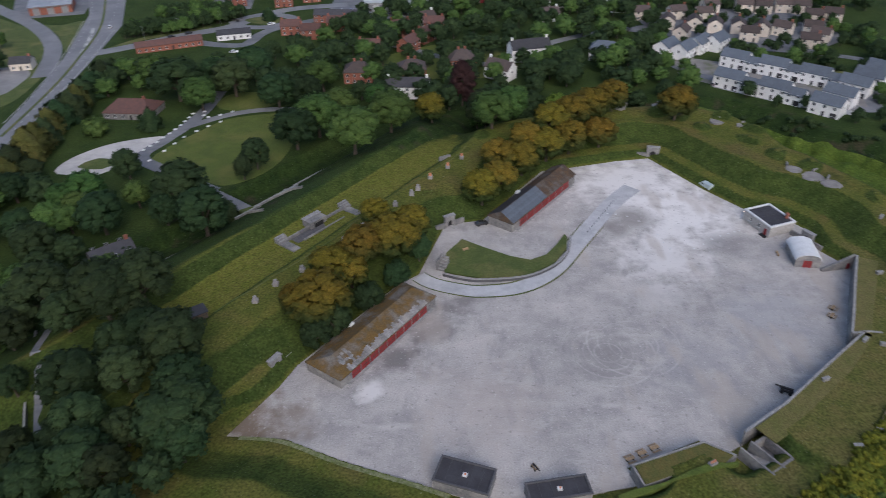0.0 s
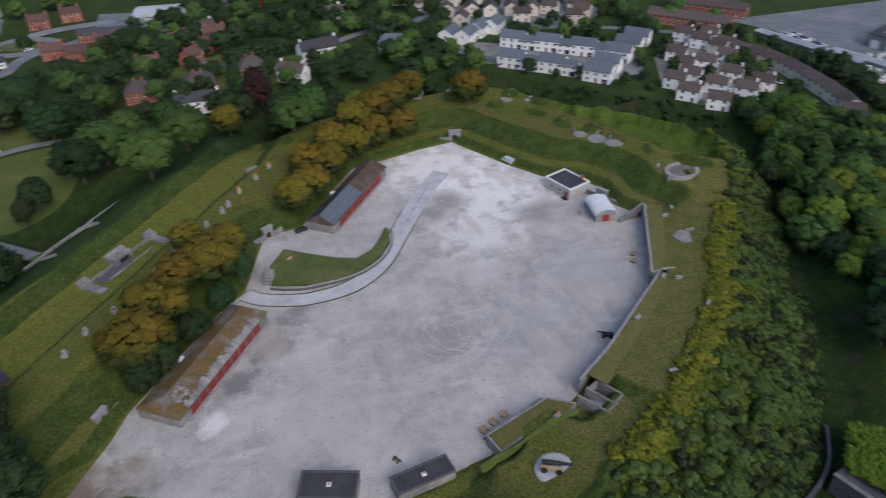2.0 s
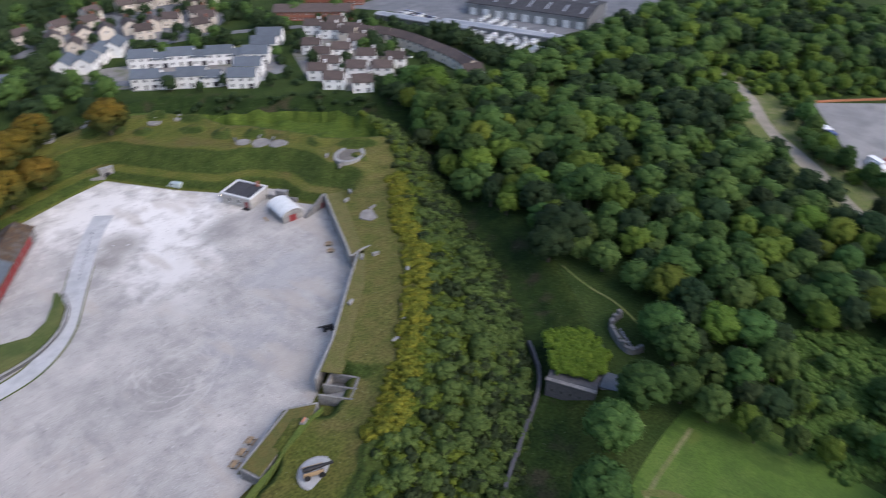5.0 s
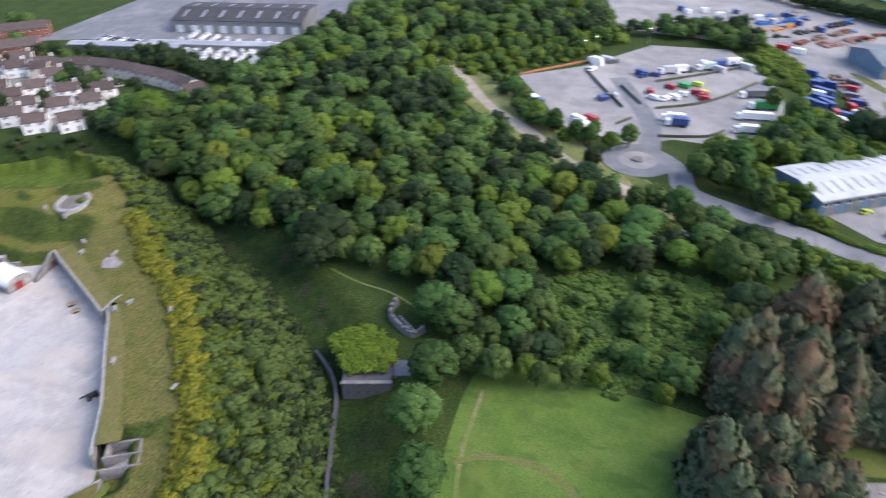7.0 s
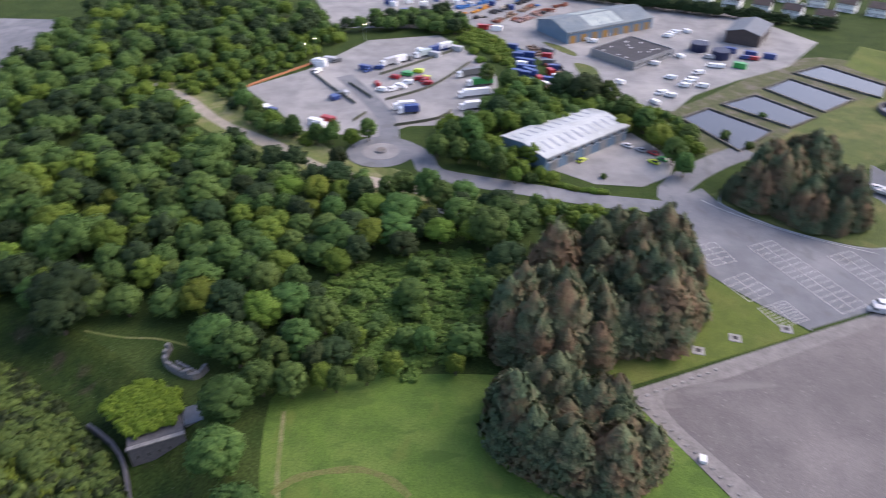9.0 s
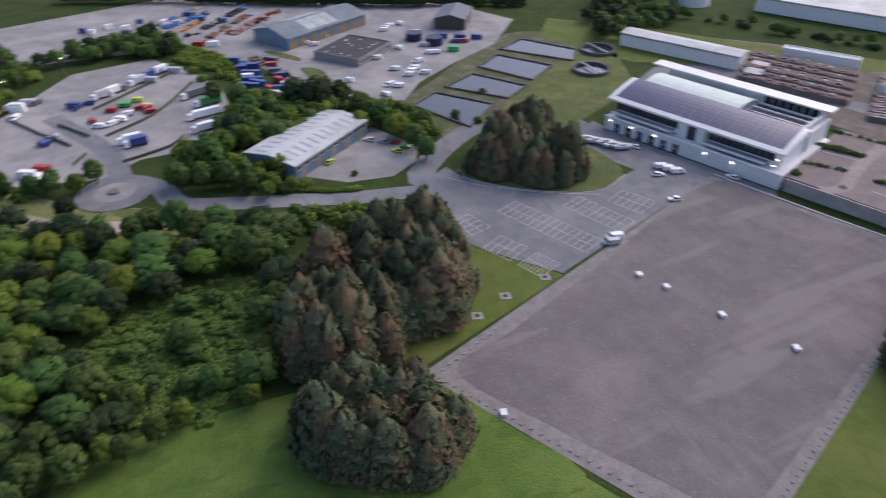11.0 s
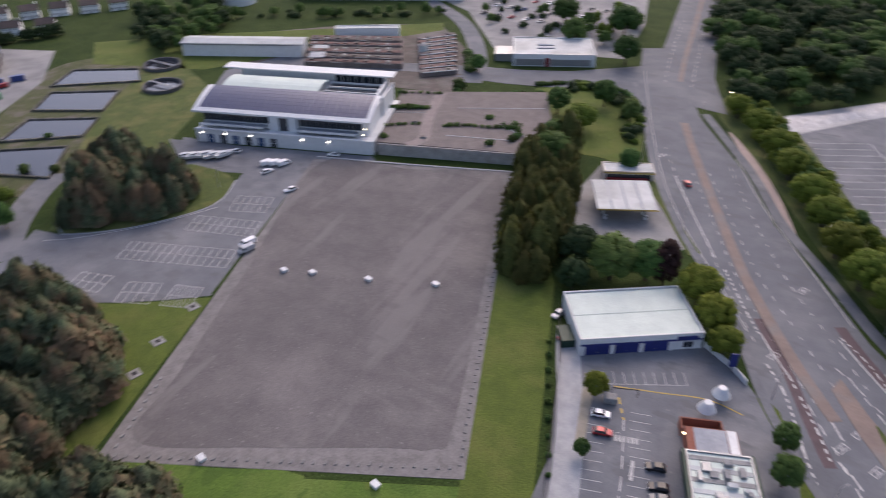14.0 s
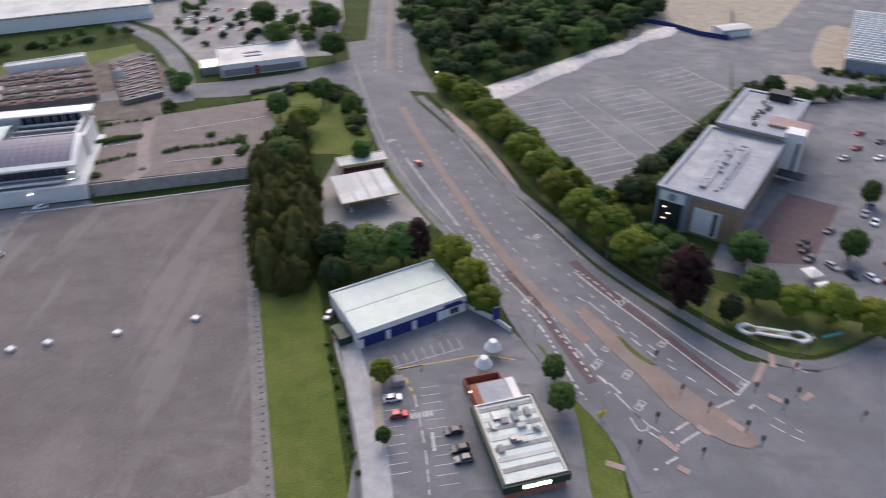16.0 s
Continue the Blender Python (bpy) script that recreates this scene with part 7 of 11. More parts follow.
def barracks(p0, p1, depth, h, rh, hip, label, doors, slate_to=0.0):
    """A long low stone range with red doors along its front."""
    L = span(p0, p1)
    ob = base("barracks", at2(p0, p1) @ pose(L / 2, depth / 2, 0), label, "barracks")
    body = part("wall", gable_walls(L, depth, h, rh, True), M["stone"], ob)
    roof = part("roof", gable_roof(L, depth, h, rh, 0.3, 0.2, hip), M["slate_rust" if slate_to else "mossroof"], ob, "mossy slate roof, rusty brown")
    s = rh / (depth / 2)

    def sheet(x0, x1, y0, y1, dz, mat, name, lab=""):
        bm = bmesh.new()
        z0, z1 = h + rh - abs(y0) * s + 0.2 + dz, h + rh - abs(y1) * s + 0.2 + dz
        v = [bm.verts.new(q) for q in ((x0, y0, z0), (x1, y0, z0), (x1, y1, z1), (x0, y1, z1), (x0, y0, z0 - 0.12), (x1, y0, z0 - 0.12), (x1, y1, z1 - 0.12), (x0, y1, z1 - 0.12))]
        for q in ((0, 1, 2, 3), (0, 4, 5, 1), (1, 5, 6, 2), (2, 6, 7, 3), (3, 7, 4, 0)):
            bm.faces.new([v[k] for k in q])
        bmesh.ops.recalc_face_normals(bm, faces=bm.faces[:])
        return part(name, bm, M[mat], roof, lab)

    if slate_to:
        for i in range(9):
            sheet(-L / 2 + 0.2, -L / 2 + L * slate_to, -depth / 2 - 0.1 + i * depth / 18, -depth / 2 - 0.1 + (i + 1) * depth / 18 + 0.02, 0.05 + 0.012 * (i % 2), "slate", "slate_course")
        sheet(-L / 2 + 0.2, -L / 2 + L * slate_to, 0.05, depth / 2 + 0.1, 0.05, "slate_dark", "slate_slope", "dark slate slope")
    else:
        r2 = random.Random(3)
        for i in range(46):
            x = -L / 2 + 3.5 + i * (L - 7) / 46
            sheet(x, x + (L - 7) / 46 - 0.05, -depth / 2 - 0.15, -depth / 2 + 1.2 + r2.uniform(-0.4, 0.9), 0.04 + r2.uniform(0, 0.05), "cap" if r2.random() < 0.3 else "stone", "slate")
        for i in range(18):
            x = -L / 2 + hip * 0.7 + r2.uniform(0, 5.0)
            y = r2.uniform(-depth / 2 + 1.6, -0.8)
            sheet(x, x + 0.8, y, y + 0.7, 0.05, "stone" if i % 3 else "cap", "slate")
    n = doors
    span_ = L * 0.80
    for k in range(n):
        x = -L / 2 + L * 0.10 + (k + 0.5) * span_ / n
        w = span_ / n * 0.44
        d = part("door", boxes((x - w, x + w, -depth / 2 - 0.1, -depth / 2 + 0.1, 0.1, h - 0.35)), M["red"], body, "faded red double door")
        part("door_rail", boxes((x - w, x + w, -depth / 2 - 0.14, -depth / 2 - 0.1, 1.2, 1.32), (x - 0.05, x + 0.05, -depth / 2 - 0.14, -depth / 2 - 0.1, 0.1, h - 0.35)), M["slate_red"], d)
        part("pier", boxes((x + w, x + w + 0.25, -depth / 2 - 0.14, -depth / 2 + 0.1, 0, h - 0.3)), M["stone"], body)
    part("plinth", boxes((-L / 2 + 2, L / 2 - 2, -depth / 2 - 0.9, -depth / 2 - 0.02, -0.2, 0.16)), M["cap"], body, "pale stone kerb along the doors")
    part("flue", boxes((-4, -2.4, depth / 2 - 1.0, depth / 2 + 0.2, h - 0.5, h + 1.1)), M["whitepaint"], roof, "white flue box")
    return ob


barracks((-25.2, 117.8), (-3.2, 149), 11, 2.9, 2.3, 3.2, "long stone barracks with red doors and mossy roof", 9)
barracks((21, 184.5), (45.5, 216.5), 9.2, 3.2, 2.6, 0.6, "stone barracks with red doors and half slate roof", 7, 0.52)

# the white guardhouse
L = span((96, 190), (100, 179))
ob = base("guardhouse", at2((95.6, 190.5), (99.6, 179.2)), "pale stone guardhouse with a white parapet and dark flat roof", "house")
thing_box(ob, "wall", "palestone", (0, L, 0, 9.4, -0.3, 3.5))
thing_box(ob, "roof", "darkroof", (0.5, L - 0.5, 0.5, 8.9, 3.45, 3.6))
thing_box(ob, "parapet", "whitepaint", (-0.1, L + 0.1, -0.1, 0.45, 3.5, 3.95), (-0.1, L + 0.1, 8.95, 9.5, 3.5, 3.95), (-0.1, 0.45, 0.45, 8.95, 3.5, 3.95), (L - 0.45, L + 0.1, 0.45, 8.95, 3.5, 3.95))
for k in range(3):
    thing_box(ob, "roof_seam", "slate_dark", (2.6 + k * 3, 2.8 + k * 3, 0.6, 8.8, 3.58, 3.68))
window(ob, 3.2, 0, 1.8, 0.9, 1.3, -90)
window(ob, 7.0, 0, 1.8, 0.9, 1.3, -90)
thing_box(ob, "door", "red", (9.4, 10.6, -0.08, 0.1, 0, 2.3), label="red arched door")
thing_box(ob, "door", "red", (-0.08, 0.1, 1.0, 2.0, 0, 2.1), label="red side door")
thing_box(ob, "step", "darkmetal", (9.0, 11.4, -1.4, -0.2, 0.0, 0.25))
bm = boxes((L - 3.2, L - 2.4, 8.0, 8.8, 3.5, 5.4), (L - 3.3, L - 2.3, 7.9, 8.9, 5.1, 5.4))
drum(bm, L - 2.8, 8.4, 5.4, 5.8, 0.16, 0.13, 8)
part("chimney", bm, M["brick"], ob)
thing_box(ob, "wall_lamp", "lamp_on", (-0.35, -0.1, 0.2, 0.45, 2.4, 2.7), label="lit wall lamp")

# the vaulted magazine hut
ob = base("vaulted_hut", at2((101, 164.2), (108, 163.2)), "stone hut with a white barrel roof", "hut")
arc = [(3.5 - 3.7 * math.cos(math.pi * k / 12), 2.4 + 1.9 * math.sin(math.pi * k / 12)) for k in range(13)]
bm = bmesh.new()
for y in (0.0, 9.6):
    v = [bm.verts.new((x, y, z)) for x, z in ((0.1, -0.3), (6.9, -0.3))] + [bm.verts.new((0.25 + (x + 0.2) * 0.93 - 0.19, y, z - 0.12)) for x, z in reversed(arc)]
    bm.faces.new(v if y == 0 else v[::-1])
vs = list(bm.verts)
n = len(vs) // 2
for k in range(n):
    bm.faces.new((vs[k], vs[n + k], vs[n + (k + 1) % n], vs[(k + 1) % n]))
bmesh.ops.recalc_face_normals(bm, faces=bm.faces[:])
part("wall", bm, M["stone"], ob)
bm = bmesh.new()
up = [[bm.verts.new((x, y, z + dz)) for x, z in arc] for y in (-0.3, 9.9) for dz in (0.16, 0.0)]
for k in range(12):
    for a, b in ((0, 2), (3, 1), (1, 0), (2, 3)):
        bm.faces.new((up[a][k], up[a][k + 1], up[b][k + 1], up[b][k]))
bmesh.ops.recalc_face_normals(bm, faces=bm.faces[:])
part("barrel_roof", bm, M["whitepaint"], ob, "white curved sheet roof")
d = thing_box(ob, "door", "red", (2.3, 4.7, -0.1, 0.05, 0, 2.3), label="red double door")
thing_box(d, "door_bar", "slate_red", (3.45, 3.55, -0.14, -0.1, 0, 2.3))
ob = base("bench", pose(98.8, 170.5, 0, 0, 0, 80), "grey timber bench by the hut", "bench", "benches of the parade")
thing_box(ob, "seat", "wood", (-1.2, 1.2, -0.3, 0.3, 0.42, 0.5))
thing_box(ob, "leg", "wood", (-1.0, -0.85, -0.28, 0.28, 0, 0.42))
thing_box(ob, "leg", "wood", (0.85, 1.0, -0.28, 0.28, 0, 0.42))


def arch_portal(name, m, w, h, wide, tall, label, door="black"):
    """A stone front with an arched opening."""
    ob = base(name, m, label, "gateway")
    n = 10
    bm = bmesh.new()
    ring = [(-w / 2, 0)] + [(-w / 2 * math.cos(math.pi * k / n), h - w / 2 + w / 2 * math.sin(math.pi * k / n)) for k in range(n + 1)] + [(w / 2, 0)]
    outer = [(-wide / 2, 0), (-wide / 2, tall * 0.5)] + [(-wide / 2 + wide * k / (n - 2), tall) for k in range(n - 1)] + [(wide / 2, tall * 0.5), (wide / 2, 0)]
    fr = [bm.verts.new((x, 0, z)) for x, z in ring], [bm.verts.new((x, 0, z)) for x, z in outer]
    bk = [bm.verts.new((x, 1.2, z)) for x, z in ring], [bm.verts.new((x, 1.2, z)) for x, z in outer]
    for k in range(len(ring) - 1):
        bm.faces.new((fr[0][k], fr[0][k + 1], fr[1][k + 1], fr[1][k]))
        bm.faces.new((bk[1][k], bk[1][k + 1], bk[0][k + 1], bk[0][k]))
        bm.faces.new((fr[0][k + 1], fr[0][k], bk[0][k], bk[0][k + 1]))
        bm.faces.new((fr[1][k], fr[1][k + 1], bk[1][k + 1], bk[1][k]))
    bmesh.ops.recalc_face_normals(bm, faces=bm.faces[:])
    part("stone_front", bm, M["stone"], ob)
    thing_box(ob, "opening" if door == "black" else "door", door, (-w / 2 + 0.02, w / 2 - 0.02, 0.5, 0.7, 0, h - 0.05))
    thing_box(ob, "coping", "cap", (-wide / 2 - 0.2, wide / 2 + 0.2, -0.15, 1.35, tall, tall + 0.3))
    thing_box(ob, "wing_wall", "stone", (-wide / 2 - 3.5, -wide / 2, 0.0, 0.6, -0.3, tall * 0.45))
    thing_box(ob, "wing_wall", "stone", (wide / 2, wide / 2 + 3.5, 0.0, 0.6, -0.3, tall * 0.45))
    return ob


arch_portal("tunnel_portal", pose(77.5, 234.2, 0, 0, 0, -12), 2.2, 2.8, 4.4, 4.2, "dark arched stone tunnel mouth under the bank")
arch_portal("sally_port", pose(-41.5, 124.5, 0.2, 0, 0, 58), 1.8, 2.4, 3.6, 3.4, "stone gateway with a red door", "red")
arch_portal("postern", pose(109.5, 176.5, 0, 0, 0, -60), 1.8, 2.4, 3.8, 3.4, "small dark stone vault behind the hut")
arch_portal("bank_portal", pose(1.5, 188.5, 0.2, 0, 0, 30), 1.6, 2.2, 3.4, 3.6, "stone doorway in the grass bank")

# eastern retaining wall with a pale coping
EAST = [(117.4, 163.0), (109.2, 147.6), (103.7, 136.9), (100, 130.2)]
EAST_B = [(103.4, 130.6), (90.5, 120.3), (74.4, 107.3), (62.5, 99.4)]
for run in (EAST, EAST_B, [(100, 130.0), (104.4, 130.4), (110.4, 129.2)]):
    fence_wall("retaining_wall", run, M["stone"], 4.5, 0.45, 0.0, "grey stone retaining wall with a pale coping", M["cap"])
ob = base("wing_wall", at2((107.9, 161.4), (117.2, 163.0)), "sloping grey stone wing wall with a red door", "wall")
L = span((107.9, 161.4), (117.2, 163.0))
bm = bmesh.new()
v = [bm.verts.new((x, y, z)) for y in (0, 0.8) for x, z in ((0, -0.3), (L, -0.3), (L, 4.5), (0, 0.8))]
for q in ((0, 1, 2, 3), (7, 6, 5, 4), (0, 4, 5, 1), (1, 5, 6, 2), (2, 6, 7, 3), (3, 7, 4, 0)):
    bm.faces.new([v[k] for k in q])
part("wall_body", bm, M["stone"], ob)
thing_box(ob, "door", "red", (L - 2.0, L - 0.9, -0.08, 0.1, 0, 1.9), label="red door")
for x, y, a in ((103.2, 144.6, 48), (101.4, 141.4, 48), (38, 96, 22), (40.8, 97.4, 22), (43.8, 98.8, 22)):
    ob = base("picnic_table", pose(x, y, 0, 0, 0, a), "weathered timber table on the gravel", "table", "timber tables")
    thing_box(ob, "tabletop", "wood", (-1.0, 1.0, -0.45, 0.45, 0.68, 0.75))
    for s in (-0.95, 0.95):
        thing_box(ob, "seat", "wood", (-1.0, 1.0, s - 0.16, s + 0.16, 0.4, 0.46))
    for s in (-0.7, 0.7):
        thing_box(ob, "trestle", "bark", (s - 0.06, s + 0.06, -1.0, 1.0, 0.32, 0.4), (s - 0.06, s + 0.06, -0.3, 0.3, 0.0, 0.68))


def gun(m, label, big=1.0, wooden=True, group=""):
    ob = base("cannon", m @ Matrix.Scale(big, 4), label, "cannon", group)
    bm = bmesh.new()
    prof = [(-1.5, 0.0), (-1.5, 0.24), (-1.0, 0.27), (-0.2, 0.23), (1.4, 0.15), (1.6, 0.19), (1.7, 0.16), (1.7, 0.07), (1.2, 0.06)]
    rows = [[bm.verts.new((x, r * math.cos(a * 0.5236), 1.05 + 0.06 * x + r * math.sin(a * 0.5236))) for a in range(12)] for x, r in prof[1:]]
    for p, q in zip(rows, rows[1:]):
        for a in range(12):
            bm.faces.new((p[a], p[(a + 1) % 12], q[(a + 1) % 12], q[a]))
    bm.faces.new(rows[0][::-1])
    bm.faces.new(rows[-1])
    bmesh.ops.recalc_face_normals(bm, faces=bm.faces[:])
    part("barrel", bm, M["darkmetal"], ob, "black iron barrel")
    for s in (-0.42, 0.42):
        thing_box(ob, "cheek", "wood" if wooden else "darkmetal", (-1.6, 0.6, s - 0.08, s + 0.08, 0.35, 0.95), edge=0.04)
    for x in (-1.2, 0.35):
        thing_box(ob, "axle", "darkmetal", (x - 0.07, x + 0.07, -0.6, 0.6, 0.28, 0.42))
        for s in (-0.62, 0.62):
            bm = drum(bmesh.new(), 0, 0, -0.07, 0.07, 0.34, 0.34, 14)
            bmesh.ops.rotate(bm, verts=bm.verts[:], cent=(0, 0, 0), matrix=Matrix.Rotation(radians(90), 3, "X"))
            bmesh.ops.translate(bm, verts=bm.verts[:], vec=(x, s, 0.34))
            part("wheel", bm, M["darkmetal"], ob)
    return ob


gun(pose(78, 115, 0, 0, 0, 152), "black iron cannon on a wheeled carriage", 1.25, False)
gun(pose(18, 94, 0, 0, 0, -60), "small bright field gun on the gravel", 0.75)
ob = base("gun_platform", on(47, 79, 0, 0.12), "round concrete gun platform in the grass", "platform")
part("disc", drum(bmesh.new(), 0, 0, -0.6, 0.1, 3.9, 3.9, 28), M["concrete"], ob)
part("kerb", drum(bmesh.new(), 0, 0, -0.6, 0.04, 4.3, 4.3, 28), M["cap"], ob)
gun(on(47, 79, -28, 0.22), "large cannon on a timber slide carriage", 1.9)


def ring_wall(x, y, r, label):
    ob = base("gun_pit", on(x, y, 20, 0.05), label, "gun pit", "gun pits")
    n, bm = 26, bmesh.new()
    rows = [[bm.verts.new((q * math.cos(0.9 + a * 5.0 / n), 0.8 * q * math.sin(0.9 + a * 5.0 / n), z)) for a in range(n + 1)] for q, z in ((r, -0.8), (r, 0.5), (r - 1.6, 0.5), (r - 1.6, -0.8))]
    for p, q in zip(rows, rows[1:]):
        for a in range(n):
            bm.faces.new((p[a], p[a + 1], q[a + 1], q[a]))
    for a in (0, n):
        bm.faces.new([w[a] for w in rows])
    bmesh.ops.recalc_face_normals(bm, faces=bm.faces[:])
    part("ring", bm, M["cap"], ob, "pale concrete ring")
    part("pit_floor", drum(bmesh.new(), 0, 0, -0.6, 0.06, r - 1.7, r - 1.7, 24), M["dirt"], ob)
    thing_box(ob, "side_wall", "stone", (-r - 2.5, -r + 0.5, -1.2, -0.6, -0.6, 0.8))
    return ob


ring_wall(137, 173, 6.4, "round concrete gun pit in the grass")
for x, y, r, a in ((118, 142, 3.6, 0), (123, 205, 4.2, 30), (118, 210, 3.0, 70), (105, 249, 3.0, 10), (126, 199, 3.6, 50), (112, 244, 1.6, 0), (85, 262, 2.4, 20), (70, 262, 2.8, 0)):
    ob = base("old_platform", on(x, y, a, 0.14), "broken pale concrete platform in grass", "platform", "old platforms")
    rr = random.Random(int(x * 7 + y))
    pts = [(r * rr.uniform(0.75, 1.1) * math.cos(q * 0.698), r * rr.uniform(0.7, 1.0) * math.sin(q * 0.698)) for q in range(9)]
    part("slab", prism(bmesh.new(), pts, -0.7, 0.06), M["oldslab"], ob)
    thing_box(ob, "rubble_wall", "stone", (r * 0.5, r * 1.25, r * 0.5, r * 0.5 + 0.6, -0.6, 0.9), edge=0.08)
for x, y, a in ((119, 154, 10), (124, 158, 60), (131, 178, 40), (86, 114, 20), (105, 112, 45), (83, 94, 0), (101.5, 127, 40), (105, 125, -20), (143, 190, 40)):
    ob = base("stone_block", on(x, y, a), "grey stone stub in the grass", "stone", "stone stubs")
    thing_box(ob, "block", "stone", (-0.9, 0.9, -0.35, 0.35, -0.5, 0.8), edge=0.07)
    thing_box(ob, "cap", "cap", (-1.0, 1.0, -0.42, 0.42, 0.8, 0.95), edge=0.04)
ob = base("timber_baulk", on(93, 102, 50, 0.1), "long pale timber baulk lying in grass", "timber")
thing_box(ob, "beam", "wood", (-3.8, 3.8, -0.45, 0.45, 0.0, 0.5), edge=0.05)
thing_box(ob, "plate", "cap", (-4.6, -3.6, -0.8, 0.8, -0.1, 0.45), edge=0.05)

# the stair well at the wall's end
ob = base("stone_stair", at2((61, 95.5), (67.5, 99.5)) @ pose(0, -7.4, 0), "grey stone stair well with a dark side", "stairs")
for k in range(14):
    thing_box(ob, "step", "stone" if k % 2 else "cap", (0.4, 3.2, 0.9 + k * 0.48, 1.38 + k * 0.48, -0.3, 3.0 - k * 0.21))
thing_box(ob, "side_wall", "stone", (0, 0.4, 0, 8.2, -0.3, 3.3))
thing_box(ob, "side_wall", "stone", (3.2, 3.6, 0, 8.2, -0.3, 3.3))
thing_box(ob, "back_wall", "stone", (0.4, 3.2, 0.2, 0.8, -0.3, 3.2))
thing_box(ob, "pit", "darkstone", (3.62, 6.6, 1.0, 7.0, -0.2, 0.9))
thing_box(ob, "rim", "stone", (6.6, 7.1, 0.4, 7.6, -0.3, 3.4))
thing_box(ob, "rim", "stone", (3.62, 6.6, 7.0, 7.6, -0.3, 3.4))
thing_box(ob, "rim", "stone", (3.62, 6.6, 0.4, 1.0, -0.3, 3.4))

# the turfed casemate with a pale edge
WEDGE = [(37.1, 92.3), (53.7, 98.2), (59.3, 94.4), (56.4, 92.6), (44.5, 89.6), (38.6, 87.4)]
ob = base("casemate", None, "turf-topped stone casemate with a pale edge", "casemate")
part("stone_base", prism(bmesh.new(), WEDGE, -0.4, 2.9), M["stone"], ob)
part("turf", prism(bmesh.new(), [(37.8, 92.1), (53.6, 97.6), (58.6, 94.4), (56.4, 92.7), (44.5, 89.7), (38.9, 87.7)], 2.7, 3.15), M["mossturf"], ob, "brownish turf")
part("coping", ribbon_mesh([(38.5, 87.6), (37.2, 92.2), (53.7, 98.1), (59.2, 94.4)], 0.36, 3.2, 0.4), M["cap"], ob)
ob = base("vent_shaft", pose(53.4, 91.9, 3.1, 0, 0, 25), "small stone stack topped with red clay", "chimney")
thing_box(ob, "shaft", "stone", (-0.9, 0.9, -0.5, 0.5, -0.2, 1.1), edge=0.05)
for q in (-0.5, 0, 0.5):
    part("clay_pot", drum(bmesh.new(), q, 0, 1.05, 1.5, 0.2, 0.16, 10), M["orange"], ob)

strip("casemate_hedge", [(33, 84.6), (39, 86.4), (46, 88.9), (53, 91.2), (59, 92.6)], lambda k: 1.0 + 0.5 * math.sin(k * 11), M["southgrass"], lambda x, y: max(z_at(x, y), 2.8) + 0.45, "bright rank grass line above the casemate", 1.0, 1.2)

# two flat-roofed stores at the southern edge
for p0, p1, dep, lab in (((9.6, 91.8), (-1.4, 95.6), 6.4, "stone store with a dark flat roof"), ((27.4, 90.4), (15.0, 88.4), 4.6, "low store with a dark sheet roof")):
    L = span(p0, p1)
    ob = base("store_hut", at2(p0, p1), lab, "hut", "southern stores")
    thing_box(ob, "wall", "stone", (0, L, 0, dep, -0.3, 2.7))
    thing_box(ob, "roof", "darkroof", (0.3, L - 0.3, 0.3, dep - 0.3, 2.65, 2.8))
    thing_box(ob, "roof_rim", "darkstone", (-0.1, L + 0.1, -0.1, 0.3, 2.7, 3.1), (-0.1, L + 0.1, dep - 0.3, dep + 0.1, 2.7, 3.1), (-0.1, 0.3, 0.3, dep - 0.3, 2.7, 3.1), (L - 0.3, L + 0.1, 0.3, dep - 0.3, 2.7, 3.1))
    v = thing_box(ob, "roof_vent", "whitepaint", (L * 0.45, L * 0.45 + 0.9, dep * 0.45, dep * 0.45 + 0.8, 2.8, 3.3), label="white vent block")
    thing_box(v, "vent_pot", "orange", (L * 0.45 + 0.2, L * 0.45 + 0.6, dep * 0.5, dep * 0.5 + 0.35, 3.3, 3.55))
    for k in range(4):
        thing_box(ob, "sheet_seam", "slate_dark", (L * (k + 1) / 5 - 0.08, L * (k + 1) / 5 + 0.08, 0.35, dep - 0.35, 2.8, 2.86))

# chimney pots in a row along the western bank
POTS = [(-50, 143), (-46, 150), (-40, 157), (-35, 163), (-25, 178), (-21, 186), (-16, 192), (-11, 199), (-9, 202), (-5, 209), (1, 216), (6, 223), (-30, 171)]
for k, (x, y) in enumerate(POTS):
    lit = k in (9, 10, 11)
    ob = base("vent_pot", on(x, y) @ Matrix.Scale(1.15, 4), "pale vent pot with orange clay top" if lit else "pale stone vent pot on the bank", "vent pot", "vent pots along the bank")
    part("base_block", bevel(boxes((-0.65, 0.65, -0.65, 0.65, -0.4, 0.9)), 0.1), M["pot"], ob)
    part("pot", drum(bmesh.new(), 0, 0, 0.88, 1.5, 0.42, 0.34, 12), M["orange"] if lit else M["pot"], ob)
    part("lip", drum(bmesh.new(), 0, 0, 1.5, 1.62, 0.46, 0.46, 12), M["orange"] if lit else M["pot"], ob)

